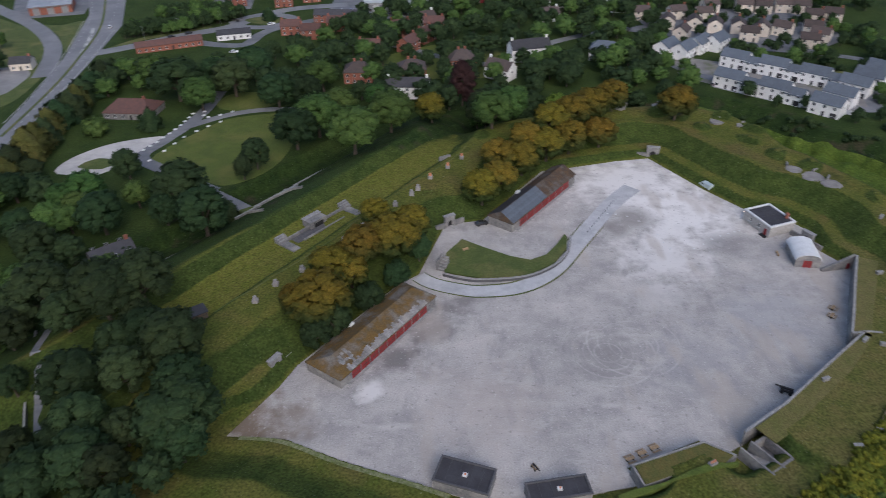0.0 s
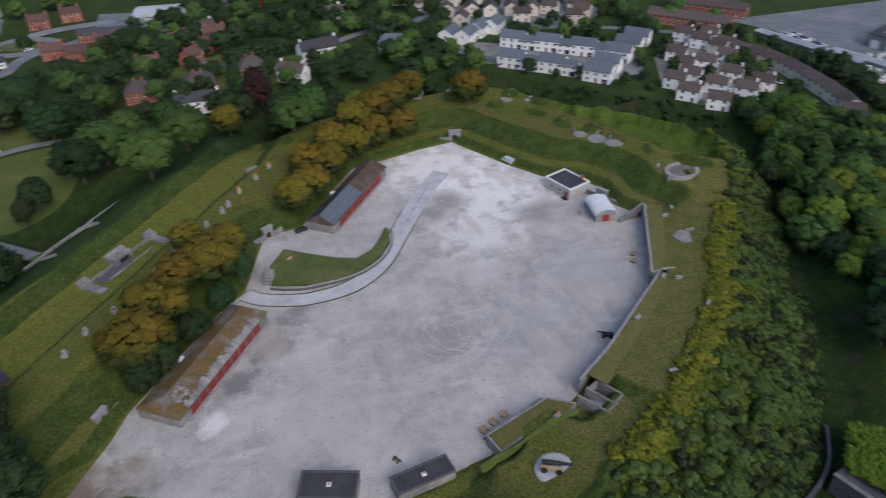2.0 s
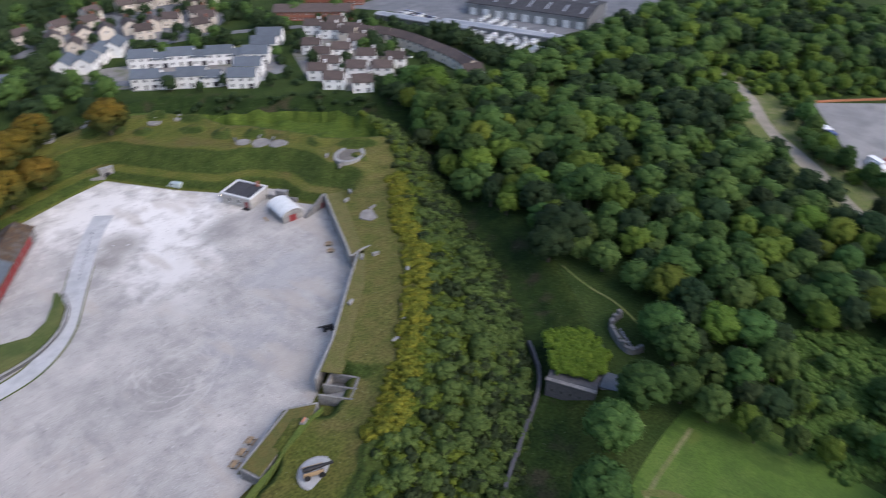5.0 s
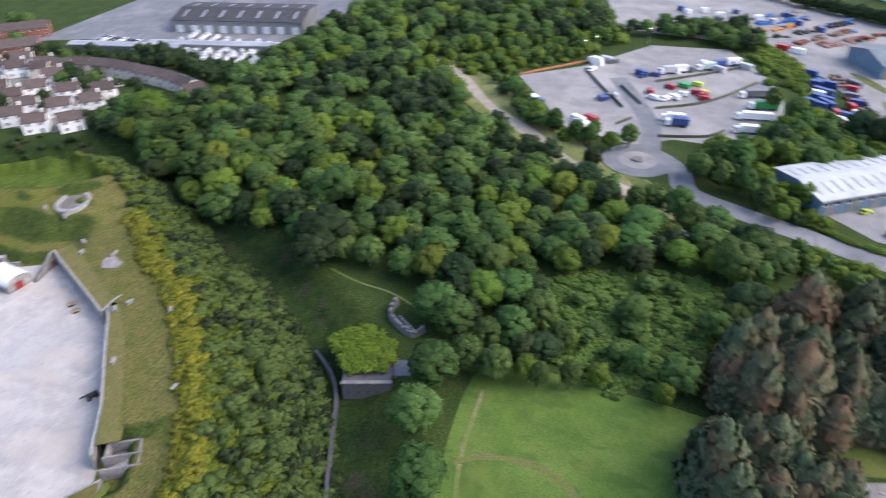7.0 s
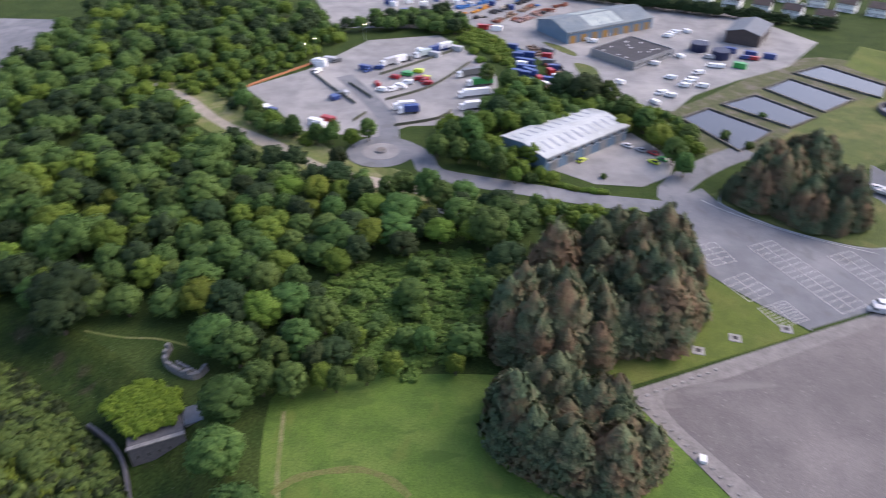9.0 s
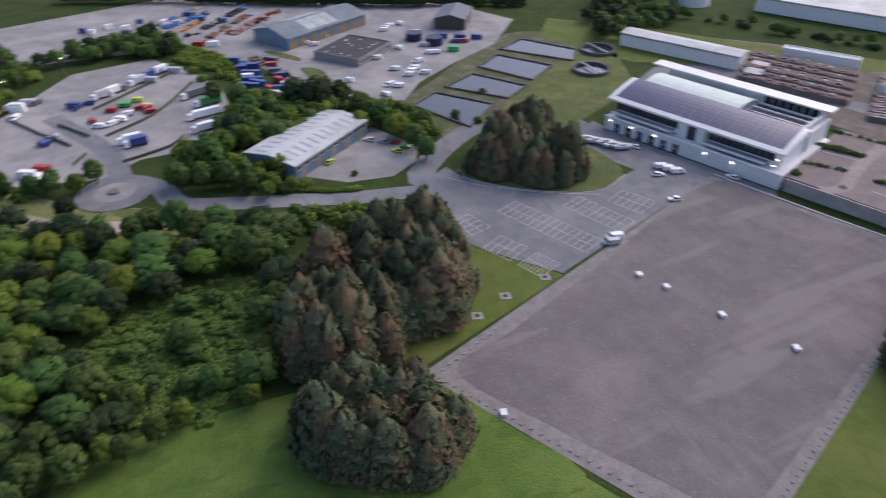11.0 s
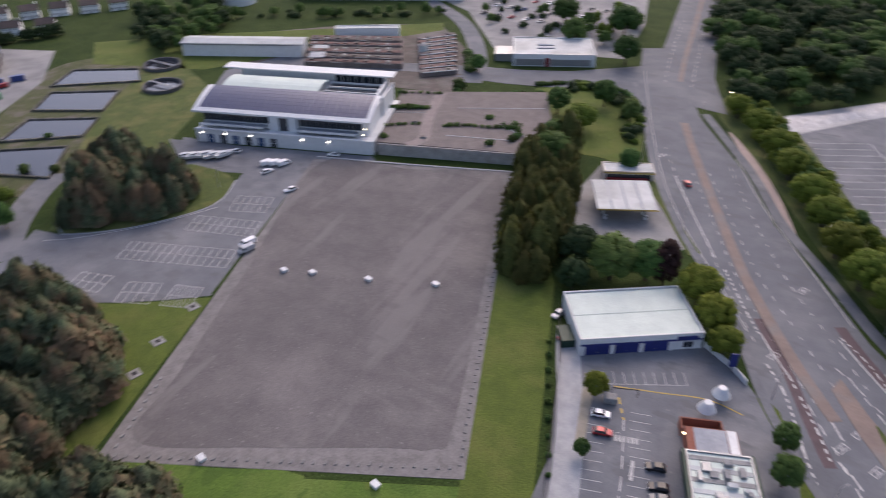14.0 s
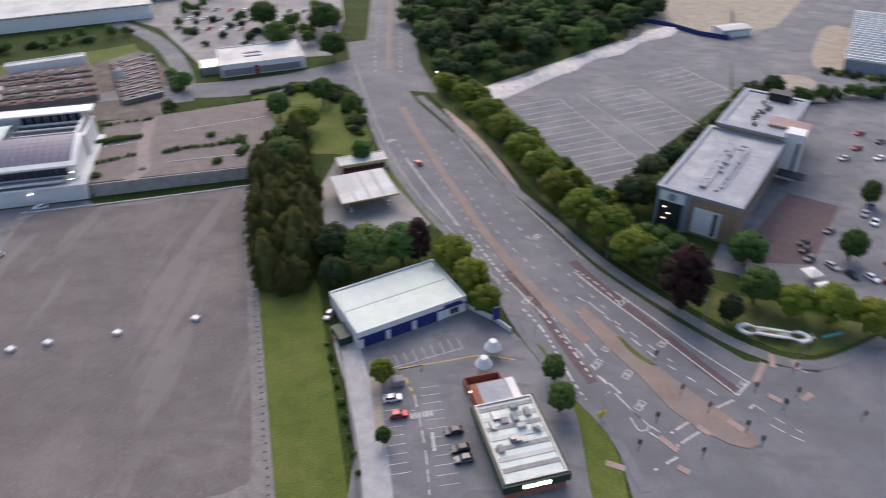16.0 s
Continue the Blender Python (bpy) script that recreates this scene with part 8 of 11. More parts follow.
# the haxo battery on the western bank: stone walls round a dark shelter
BAT = at2((-45.5, 169.5), (-28, 190.5), 5.6)
ob = base("battery", BAT, "sunken stone battery with steps at both ends", "battery")
thing_box(ob, "wall", "stone", (2.5, 10.4, 3.4, 4.0, -0.8, 1.0))
thing_box(ob, "wall", "stone", (16.6, 25, 3.4, 4.0, -0.8, 1.0))
thing_box(ob, "wall", "stone", (5, 21.5, -0.4, 0.1, -0.8, 0.5))
thing_box(ob, "shelter", "stone", (10.4, 16.6, 2.6, 6.6, -0.8, 2.2))
thing_box(ob, "shelter_roof", "cap", (10.2, 16.8, 5.2, 6.8, 2.2, 2.5))
thing_box(ob, "opening", "black", (11.8, 15.2, 2.5, 2.62, -0.6, 1.5))
thing_box(ob, "floor", "darkstone", (3, 24.5, 0.1, 3.4, -0.8, 0.1))
for x0 in (-1.0, 24.5):
    for k in range(6):
        thing_box(ob, "step", "cap" if k % 2 else "stone", (x0, x0 + 3.4, 3.6 + k * 0.42, 4.02 + k * 0.42, -0.6, 0.5 + k * 0.2))
    thing_box(ob, "landing", "stone", (x0, x0 + 2.6, -2.5, 3.55, -0.8, 0.3))
ob = base("stone_stub", on(0, 224, 30), "dark stone wall stub on the bank", "wall")
thing_box(ob, "wall", "stone", (-2.2, 2.2, -0.4, 0.4, -0.5, 1.3), edge=0.06)
ob = base("garden_shed", on(-64, 138, 35), "dark timber shed with a sloping roof", "shed")
thing_box(ob, "wall", "bark", (-2.4, 2.4, -1.8, 1.8, -0.4, 2.2))
thing_box(ob, "roof", "darkroof", (-2.7, 2.7, -2.1, 2.1, 2.2, 2.4))
thing_box(ob, "door", "slate_red", (-0.5, 0.5, -1.9, -1.75, 0, 1.9))

# bridge walls and the scarp wall of the western ditch
for pts in ([(-63.5, 199), (-57, 206), (-51, 212.5)], [(-68, 192), (-61, 199)], [(-57.5, 205), (-51, 209)], [(-66, 196), (-58, 190.5)], [(-55.5, 210.5), (-48, 205.5)]):
    fence_wall("bridge_wall", pts, M["stone"], 0.8, 0.35, lambda x, y: max(z_at(x, y), 0.2), "low stone wall with a pale top", M["cap"])
slab("bridge_deck", [(-69, 200), (-63, 194.5), (-54, 203), (-57, 208)], M["verge"], 0.5, label="grassed deck of the ditch bridge", deep=5.5)
fence_wall("scarp_wall", smooth_line([(-104, 137), (-97, 151), (-89.9, 164), (-78.4, 178.3), (-68, 191.5)], 5), M["stone"], 0.6, 0.3, 0.2, "long grey stone ditch wall", M["cap"])
fence_wall("scarp_wall", smooth_line([(-53.4, 215.9), (-41.3, 230.9), (-30, 238.5), (-18.9, 245.6)], 5), M["stone"], 0.6, 0.3, 0.2, "long grey stone ditch wall", M["cap"])
fence_wall("ditch_wall", [(-106, 137), (-97, 112), (-86, 88)], M["stone"], 0.8, 0.35, lambda x, y: max(z_at(x, y), -0.2), "pale-topped stone wall beside a path", M["cap"])
strip("ditch_path", [(-102, 137), (-94, 113), (-83, 89)], 2.2, M["asphalt_pale"], lambda x, y: max(z_at(x, y), -0.5) + 0.15, "grey path below the wall", 3.0)
LANE_MARKS = [(-121, 239), (-119, 243), (-117.5, 247), (-116, 250.6), (-114.5, 254), (-113.4, 258), (-112, 262), (-111, 266), (-110, 270), (-109.4, 274), (-108.8, 278), (-108.2, 282), (-112, 238), (-109, 246), (-107, 252.5),
              (-105, 258.5), (-101.5, 264), (-98, 268.6), (-94, 273), (-103.8, 284), (-103, 280), (-100.6, 278), (-96, 280), (-91.5, 283.5)]
for x, y in LANE_MARKS:
    ob = tagged(link("marker_block", bevel(boxes((-0.7, 0.7, -0.35, 0.35, 0, 0.55)), 0.12), M["whitepaint"]), "white painted marker block beside the lane", "bollard", "white marker blocks")
    ob.matrix_basis = pose(x, y, 0.05, 0, 0, 40)
STONES = [(53, 195), (59, 193), (65, 186), (68, 174.5), (75, 174), (82, 179), (88, 182), (92, 183.5)]
line = smooth_line(STONES, 3.4)
for k, (x, y) in enumerate(line):
    ob = tagged(link("marker_stone", bevel(boxes((-0.22, 0.22, -0.18, 0.18, -0.05, 0.3)), 0.08), M["whitepaint"]), "small white marker stone on gravel", "stone", "white marker stones")
    ob.matrix_basis = pose(x, y, 0)
for k in range(14):
    a = k / 13
    x, y = (44.5 + 13 * a, 184 + 20 * a)
    ob = tagged(link("marker_post", drum(bmesh.new(), 0, 0, 0, 0.8, 0.09, 0.08, 8), M["darkmetal"]), "short dark post beside the road", "post", "dark road posts")
    ob.matrix_basis = pose(x, y, 0)

# steps and kerb wall of the grass bank, with rail posts
fence_wall("bank_wall", smooth_line([(-1, 162.2), (5, 159.8), (11, 159), (23, 160.4), (32, 166), (37, 173.5), (38.6, 181)], 2.0), M["darkstone"], 0.9, 0.5, 0.0, "curved dark stone kerb wall", M["cap"])
ob = base("stone_steps", pose(-1.5, 164.5, 0, 0, 0, -20), "flight of pale stone steps", "stairs")
for k in range(10):
    thing_box(ob, "step", "cap" if k % 2 else "stone", (-1.1, 1.1, k * 0.4, k * 0.4 + 0.4, -0.2, 0.25 + k * 0.28))
thing_box(ob, "side_wall", "stone", (-1.5, -1.1, 0, 4.2, -0.2, 3.3))
ob = base("bench", pose(6, 174, 0.6, 0, 0, 30), "dark timber bench on the grass bank", "bench", "benches of the parade")
thing_box(ob, "seat", "wood", (-0.9, 0.9, -0.25, 0.25, 0.4, 0.48))
thing_box(ob, "backrest", "wood", (-0.9, 0.9, 0.22, 0.3, 0.5, 0.95))
thing_box(ob, "leg", "bark", (-0.7, -0.6, -0.22, 0.22, 0, 0.4))
thing_box(ob, "leg", "bark", (0.6, 0.7, -0.22, 0.22, 0, 0.4))

# the eastern caponier and its ditch walls
ob = base("caponier", at2((101.5, 62.5), (105.5, 51.5)), "dark stone caponier overgrown with bright scrub", "casemate")
thing_box(ob, "wall", "darkstone", (0, 11.7, 0, 11, -6, 0.2), (1.5, 10, 11, 17, -6, 0.0))
thing_box(ob, "coping", "stone", (-0.2, 11.9, -0.2, 0.8, 0.2, 0.5))
thing_box(ob, "side_block", "stone", (12.2, 16, 3, 8, -6, -0.4))
thing_box(ob, "side_roof", "slate", (12.0, 16.2, 2.8, 8.2, -0.4, 0.0))
for k in range(5):
    thing_box(ob, "loophole", "black", (1.4 + k * 2.2, 1.7 + k * 2.2, -0.04, 0.1, -3.0, -2.2))
fence_wall("scarp_wall", smooth_line([(113, 76), (107, 68.5), (100, 63.5), (88, 58.5), (75, 53), (60, 46)], 4), M["darkstone"], 1.8, 0.8, lambda x, y: z_at(x, y), "dark stone ditch wall")
ob = base("ruined_wall", None, "ruined jagged grey stone wall beside a path", "wall")
ruin_rng = random.Random(8)
for (x, y), (x2, y2) in zip(*(lambda q: (q, q[1:]))(smooth_line([(132.9, 61.7), (128.4, 61.6), (124.6, 57.8), (122.6, 53), (125.6, 50.8)], 0.9))):
    z, tall_ = z_at(x, y), ruin_rng.uniform(1.6, 2.9)
    made = thing_box(ob, "wall_block", "stone", (-0.56, 0.56, -0.5, 0.5, -0.8, tall_ * 0.6), (-0.5, 0.5, -0.42, 0.42, tall_ * 0.6 + 0.004, tall_))
    made.matrix_basis = pose(x, y, z, 0, 0, math.degrees(math.atan2(y2 - y, x2 - x)))
for k in range(9):
    z = ruin_rng.uniform(-0.4, 0.8)
    made = thing_box(ob, "fallen_block", "cap" if k % 2 else "stone", (-0.5, 0.5, -0.35, 0.35, -0.4, 0.5), edge=0.08)
    made.matrix_basis = pose(124 + k * 0.55, 52.5 + k * 0.8, z_at(124 + k * 0.55, 52.5 + k * 0.8), 0, 0, k * 47)

# ---- vehicles ----
AUTO = {}


def wheel_set(ob, xs, y, r, w=0.2):
    for x in xs:
        for s in (-1, 1):
            bm = drum(bmesh.new(), 0, 0, -w / 2, w / 2, r, r, 12)
            bmesh.ops.rotate(bm, verts=bm.verts[:], cent=(0, 0, 0), matrix=Matrix.Rotation(radians(90), 3, "X"))
            bmesh.ops.translate(bm, verts=bm.verts[:], vec=(x, s * y, r))
            part("wheel", bm, M["tyre"], ob)


def shell(line, w, narrow=0.0, z_from=99.0):
    """A body from its side outline, drawn in above z_from."""
    bm = bmesh.new()
    sides = [[bm.verts.new((x, s * (w / 2 - (narrow if z > z_from else 0)), z)) for x, z in line] for s in (-1, 1)]
    bm.faces.new(sides[0])
    bm.faces.new(sides[1][::-1])
    n = len(line)
    for k in range(n):
        bm.faces.new((sides[0][(k + 1) % n], sides[0][k], sides[1][k], sides[1][(k + 1) % n]))
    bmesh.ops.recalc_face_normals(bm, faces=bm.faces[:])
    return bm


def car(m, paint, group, label=""):
    key = ("car", paint)
    if key in AUTO:
        ob = copy_thing(AUTO[key], m)
    else:
        ob = base("car", m, label or paint + " parked hatchback car on asphalt", "car")
        part("body", bevel(shell([(-2.1, 0.3), (2.1, 0.3), (2.15, 0.7), (1.9, 0.85), (1.0, 0.95), (-1.7, 0.98), (-2.1, 0.85)], 1.74), 0.06), CARS[paint], ob)
        cab = part("cabin", shell([(0.95, 0.93), (0.35, 1.42), (-1.3, 1.45), (-1.85, 0.96)], 1.66, 0.16, 1.2), M["glass"], ob, "dark glazed cabin")
        part("roof_panel", bevel(boxes((-1.25, 0.35, -0.66, 0.66, 1.41, 1.47)), 0.03), CARS[paint], ob)
        for s in (-0.6, 0.6):
            part("headlight", boxes((2.08, 2.17, s - 0.2, s + 0.2, 0.6, 0.75)), M["whitepaint"], ob)
            part("tail_light", boxes((-2.15, -2.08, s - 0.18, s + 0.18, 0.65, 0.82)), M["red"], ob)
        wheel_set(ob, (-1.3, 1.3), 0.8, 0.31)
        AUTO[key] = ob
    ob["group"] = group
    return ob


def van(m, paint, group, label=""):
    key = ("van", paint)
    if key in AUTO:
        ob = copy_thing(AUTO[key], m)
    else:
        ob = base("van", m, label or paint + " panel van parked in a yard", "van")
        part("body", bevel(shell([(-2.5, 0.35), (2.5, 0.35), (2.5, 1.0), (1.9, 1.2), (1.35, 1.95), (-2.45, 2.05), (-2.55, 1.9)], 1.9), 0.07), CARS[paint], ob)
        part("windscreen", shell([(1.95, 1.22), (1.42, 1.92), (1.36, 1.9), (1.88, 1.2)], 1.6), M["glass"], ob)
        for s in (-0.96, 0.96):
            part("side_window", boxes((0.4, 1.35, s - 0.02, s + 0.02, 1.2, 1.75)), M["glass"], ob)
        wheel_set(ob, (-1.55, 1.6), 0.86, 0.34)
        AUTO[key] = ob
    ob["group"] = group
    return ob


def lorry(m, paint, group, L=9.0):
    key = ("lorry", paint, L)
    if key in AUTO:
        ob = copy_thing(AUTO[key], m)
    else:
        ob = base("lorry", m, paint + " box lorry parked in the compound", "lorry")
        part("load_box", bevel(boxes((-L / 2, L / 2 - 2.4, -1.25, 1.25, 1.0, 3.7)), 0.05), CARS[paint], ob)
        part("cab", bevel(shell([(L / 2 - 2.2, 0.5), (L / 2, 0.5), (L / 2, 1.6), (L / 2 - 0.25, 2.8), (L / 2 - 2.2, 2.9)], 2.4), 0.08), CARS["white"], ob)
        part("windscreen", boxes((L / 2 - 0.16, L / 2 + 0.01, -1.05, 1.05, 1.7, 2.4)), M["glass"], ob)
        part("chassis", boxes((-L / 2, L / 2 - 0.4, -0.5, 0.5, 0.55, 0.98)), M["darkmetal"], ob)
        wheel_set(ob, (-L / 2 + 1.2, -L / 2 + 2.5, L / 2 - 1.2), 1.0, 0.5, 0.3)
        AUTO[key] = ob
    ob["group"] = group
    return ob


def boat(m, group):
    if "boat" in AUTO:
        ob = copy_thing(AUTO["boat"], m)
    else:
        ob = base("boat", m, "white boat laid up on a trailer", "boat")
        bm = bmesh.new()
        rows = []
        for x, w, z in ((-3.6, 1.1, 0.7), (-1.5, 1.3, 0.6), (1.2, 1.15, 0.65), (2.9, 0.55, 0.9), (3.7, 0.05, 1.3)):
            rows.append([bm.verts.new((x, y * w, zz)) for y, zz in ((-1, 1.9), (-0.6, z), (0.6, z), (1, 1.9))])
        for p, q in zip(rows, rows[1:]):
            for k in range(4):
                bm.faces.new((p[k], p[(k + 1) % 4], q[(k + 1) % 4], q[k]))
        bm.faces.new(rows[0])
        bm.faces.new(rows[-1])
        bmesh.ops.recalc_face_normals(bm, faces=bm.faces[:])
        part("hull", bm, M["whitepaint"], ob)
        part("cabin", bevel(boxes((-1.6, 1.4, -0.8, 0.8, 1.85, 2.6)), 0.2), M["whitepaint"], ob)
        part("cabin_window", boxes((-1.2, 1.0, -0.82, 0.82, 2.15, 2.4)), M["glass"], ob)
        part("trailer", boxes((-3.2, 3.8, -0.12, 0.12, 0.42, 0.7)), M["steelgrey"], ob)
        wheel_set(ob, (-0.8, 0.2), 0.95, 0.3)
        AUTO["boat"] = ob
    ob["group"] = group
    return ob


def crate(m, paint, group, L=6.0):
    key = ("crate", paint, L)
    if key in AUTO:
        ob = copy_thing(AUTO[key], m)
    else:
        ob = base("container", m, paint + " steel container in the yard", "container")
        part("body", bevel(boxes((-L / 2, L / 2, -1.2, 1.2, 0.05, 2.6)), 0.04), CARS[paint], ob)
        for s in (-1.22, 1.22):
            part("corrugation", boxes(*[(-L / 2 + k * 0.5, -L / 2 + k * 0.5 + 0.22, s - 0.03, s + 0.03, 0.2, 2.4) for k in range(1, int(L / 0.5), 2)]), CARS[paint], ob)
        for y in (-1.1, 0.03):
            part("door", boxes((L / 2, L / 2 + 0.05, y, y + 1.07, 0.2, 2.45)), CARS[paint], ob)
        AUTO[key] = ob
    ob["group"] = group
    return ob


van(pose(90.3, 211.4, 0.02, 0, 0, 115), "pale", "vehicles of the fort", "pale blue-grey van parked on the gravel")
car(pose(11.5, 189.5, 0.02, 0, 0, 20), "black", "vehicles of the fort")
CP = "cars by the hall"
for x, y in ((168.5, -169.5), (165.8, -170.8), (163, -172)):
    van(pose(x, y, 0.09, 0, 0, -108), "white", CP)
car(pose(164.5, -164.5, 0.09, 0, 0, -110), "white", CP)
van(pose(138.8, -125.6, 0.09, 0, 0, 70), "white", CP)
van(pose(136.8, -122.8, 0.09, 0, 0, 70), "silver", CP)
car(pose(148.5, -158, 0.09, 0, 0, 66), "white", CP)
car(pose(151, -186.5, 0.13, 0, 0, 18), "white", CP)
car(pose(186, -171.5, 0.09, 0, 0, 18), "white", CP)
for k, (x, y) in enumerate(((199, -158), (196, -160), (193, -162.5), (190, -163.5), (187, -166))):
    boat(pose(x, y, 0.09, 0, 0, 60 + 4 * k), CP)
RP = "cars of the restaurant"
for x, y, c in ((20, -106, "red"), (22, -110.8, "white"), (7.4, -102.2, "black"), (5.6, -97.6, "black"), (4.7, -95.0, "grey")):
    car(pose(x, y, 0.09, 0, 0, 195 if x > 15 else 18), c, RP)
car(pose(38.5, -131.5, 0.09, 0, 0, 75), "red", RP)
car(pose(43, -139, 0.06, 0, 0, 75), "silver", RP)
car(pose(29, -226, 0.12, 0, 0, -62), "red", "cars on the road")
OC = "cars at the office"
for x, y, c, a in ((-93, -183, "black", 40), (-92, -179, "black", 40), (-92, -174.5, "grey", 40), (-97, -171, "silver", 120), (-101, -167, "black", 120), (-106, -166, "white", 120), (-110, -163, "red", 120),
                   (-119, -196, "white", 60), (-118, -201, "silver", 60), (-140, -262, "red", 30), (-134, -249, "red", 30), (-126, -240, "silver", 30), (-139, -241, "white", 30), (-122, -206, "blue", 60),
                   (-103, -190, "grey", 40), (-114, -172, "red", 120), (-145, -255, "black", 30)):
    car(pose(x, y, 0.08, 0, 0, a), c, OC)
EC = "cars of the estate"
for x, y, c, a in ((132, 299, "white", 45), (139, 295, "black", 45), (144, 289, "black", 45), (147, 286, "red", 45), (124, 306, "grey", 45), (165, 288, "white", -40), (176, 296, "grey", 50), (0, 326, "blue", 90), (4, 326, "black", 90), (-100, 411, "white", 30),
                   (-194, 410, "white", 110), (-110, 362, "white", 10), (-152, 390, "black", 40), (-144, 396, "black", 40), (212, 258, "silver", 40), (207, 252, "white", 40), (220, 262, "blue", 40), (234, 242, "white", 90), (196, 236, "silver", 40)):
    car(pose(x, y, 0.10, 0, 0, a), c, EC)
for k in range(16):
    car(pose(-62 + (k % 8) * 6, 428 + (k // 8) * 9, 0.06, 0, 0, 90), ("red", "white", "silver", "blue", "black", "grey")[k % 6], "cars of the showroom")
# compound
CC = "vehicles of the compound"
lorry(pose(304, -33, 0.07, 0, 0, 100), "green", CC, 12)
lorry(pose(291, -29, 0.07, 0, 0, 100), "white", CC, 14)
lorry(pose(277, -26, 0.07, 0, 0, 100), "white", CC, 9)
lorry(pose(279, 2, 0.07, 0, 0, 95), "white", CC, 9)
lorry(pose(275, 0, 0.07, 0, 0, 95), "blue", CC, 9)
for x, y, c, a in ((318, 0, "green", 70), (312, -5, "red", 90), (308, 0, "white", 80), (322, -5, "lime", 70), (304, 4, "white", 80), (306, -9, "red", 80), (315, 6, "red", 60), (300, 12, "white", 60), (297, 28, "silver", 30), (292, 33, "blue", 30), (283, 61, "white", 60), (280, 58, "blue", 60)):
    van(pose(x, y, 0.07, 0, 0, a), c, CC)
for x, y, c, a in ((334, 42, "white", 70), (340, 38, "silver", 70), (266, 38, "white", 60), (268, 33, "red", 60), (349, -8, "white", 60), (355, -18, "blue", 60), (352, -26, "silver", 60), (327, 20, "blue", 60), (336, 6, "white", 60), (340, 0, "grey", 60), (344, -14, "silver", 60)):
    crate(pose(x, y, 0.06, 0, 0, a), c, CC)
for k in range(22):
    c = Vector((306, 76)).lerp(Vector((338, 46)), k / 21)
    ob = base("barrier_block", pose(c.x, c.y, 0.06, 0, 0, -42), "orange plastic barrier along the fence", "barrier", "orange barriers")
    part("block", bevel(boxes((-0.8, 0.8, -0.25, 0.25, 0, 1.0)), 0.08), M["orange"], ob)
for pts in ([(326, 46), (304, 34), (286, 23)], [(310, 27), (292, 16)], [(289, 10), (304, -11), (334, -31)], [(320, 13), (333, -3), (357, -30)], [(268, 23), (276, 18)], [(262, 6), (268, -12), (276, -18)]):
    fence_wall("yard_fence", smooth_line(pts, 4), M["fencegreen"], 1.2, 0.22, 0.05, "low scrubby hedge fence inside the compound", None, "fence")
for x, y, c, a, L in ((336, 4, "white", 120, 8), (344, -8, "pale", 120, 9), (349, -13, "blue", 120, 8), (354, -19, "white", 120, 9), (333, 9, "silver", 120, 8), (335, 43, "white", 60, 8), (316, -29, "grey", 110, 12)):
    lorry(pose(x, y, 0.07, 0, 0, a), c, CC, L)
for x, y, c in ((325, 19, "blue"), (328, 14, "blue"), (325, 43, "white"), (339, 35, "grey"), (319, 1, "green"), (310, -8, "red"), (313, -8, "lime"), (307, 14, "red"), (303, 3, "white"), (300, 7, "white"), (293, 32, "blue"), (296, 30, "grey"), (265, 38, "white"), (262, 35, "white"), (258, 32, "red"), (282, 61, "white")):
    van(pose(x, y, 0.07, 0, 0, (x * 37) % 180), c, CC)
hub = base("round_planter", pose(240, 11, 0.13), "round grey stone planter in the turning circle", "planter")
part("rim", drum(bmesh.new(), 0, 0, 0, 0.7, 2.2, 2.1, 20), M["stone"], hub)
part("soil", drum(bmesh.new(), 0, 0, 0.68, 0.75, 1.8, 1.8, 20), M["dirt"], hub)
# works yard
WY = "vehicles of the works yard"
for x, y, c, a in ((296, -125, "white", 60), (300, -128, "white", 60), (303, -131, "white", 60), (306, -122, "white", 60), (311, -137, "white", 100), (334, -136, "white", 20), (354, -154, "white", 60), (299, -92, "white", 40), (302, -97, "white", 40),
                   (352, -108, "white", 70), (356, -114, "white", 70), (360, -98, "white", 70), (366, -140, "white", 60), (372, -146, "white", 60), (369, -143, "white", 20), (373, -153, "white", 20), (364, -94, "white", 70), (371, -107, "white", 70), (319, -150, "white", 60), (295, -133, "white", 60), (285, -115, "white", 60), (330, -167, "blue", 60), (328, -171, "red", 60), (278, -106, "white", 30), (325, -120, "white", 60), (332, -150, "silver", 60), (320, -147, "white", 60), (288, -112, "white", 100), (340, -160, "white", 60)):
    van(pose(x, y, 0.06, 0, 0, a), c, WY)
yard_rng = random.Random(8)
for x, y, c, L in ((387, -43, "red", 6), (384, -50, "white", 6), (331, -58, "blue", 9), (322, -57, "blue", 9), (317, -58, "blue", 8), (341, -60, "blue", 9), (329, -69, "grey", 6), (338, -70, "red", 5), (345, -72, "grey", 6), (295, -59, "red", 9), (440, 9, "blue", 9), (300, -62, "white", 9)):
    crate(pose(x, y, 0.06, 0, 0, 40 + (x * 13) % 40), c, "containers of the yards", L)
for k in range(70):
    x, y = yard_rng.uniform(300, 450), yard_rng.uniform(-75, 50)
    if inside([(323, -52), (300, -52), (292, -64), (316, -74), (330, -66)], x, y) or (x > 396 and y < 30 and x + y > 345):
        crate(pose(x, y, 0.06, 0, 0, yard_rng.choice([20, 60, 110])), yard_rng.choice(["blue", "blue", "grey", "silver", "white", "red"]), "containers of the yards", 4.0)
for x, y, c in ((334, -172, "blue"), (340, -164, "blue"), (330, -180, "blue"), (318, -160, "green")):
    crate(pose(x, y, 0.06, 0, 0, 55), c, "containers of the yards", 6.0)
car(pose(227, -63, 0.08, 0, 0, -50), "lime", "vehicles of the shed")
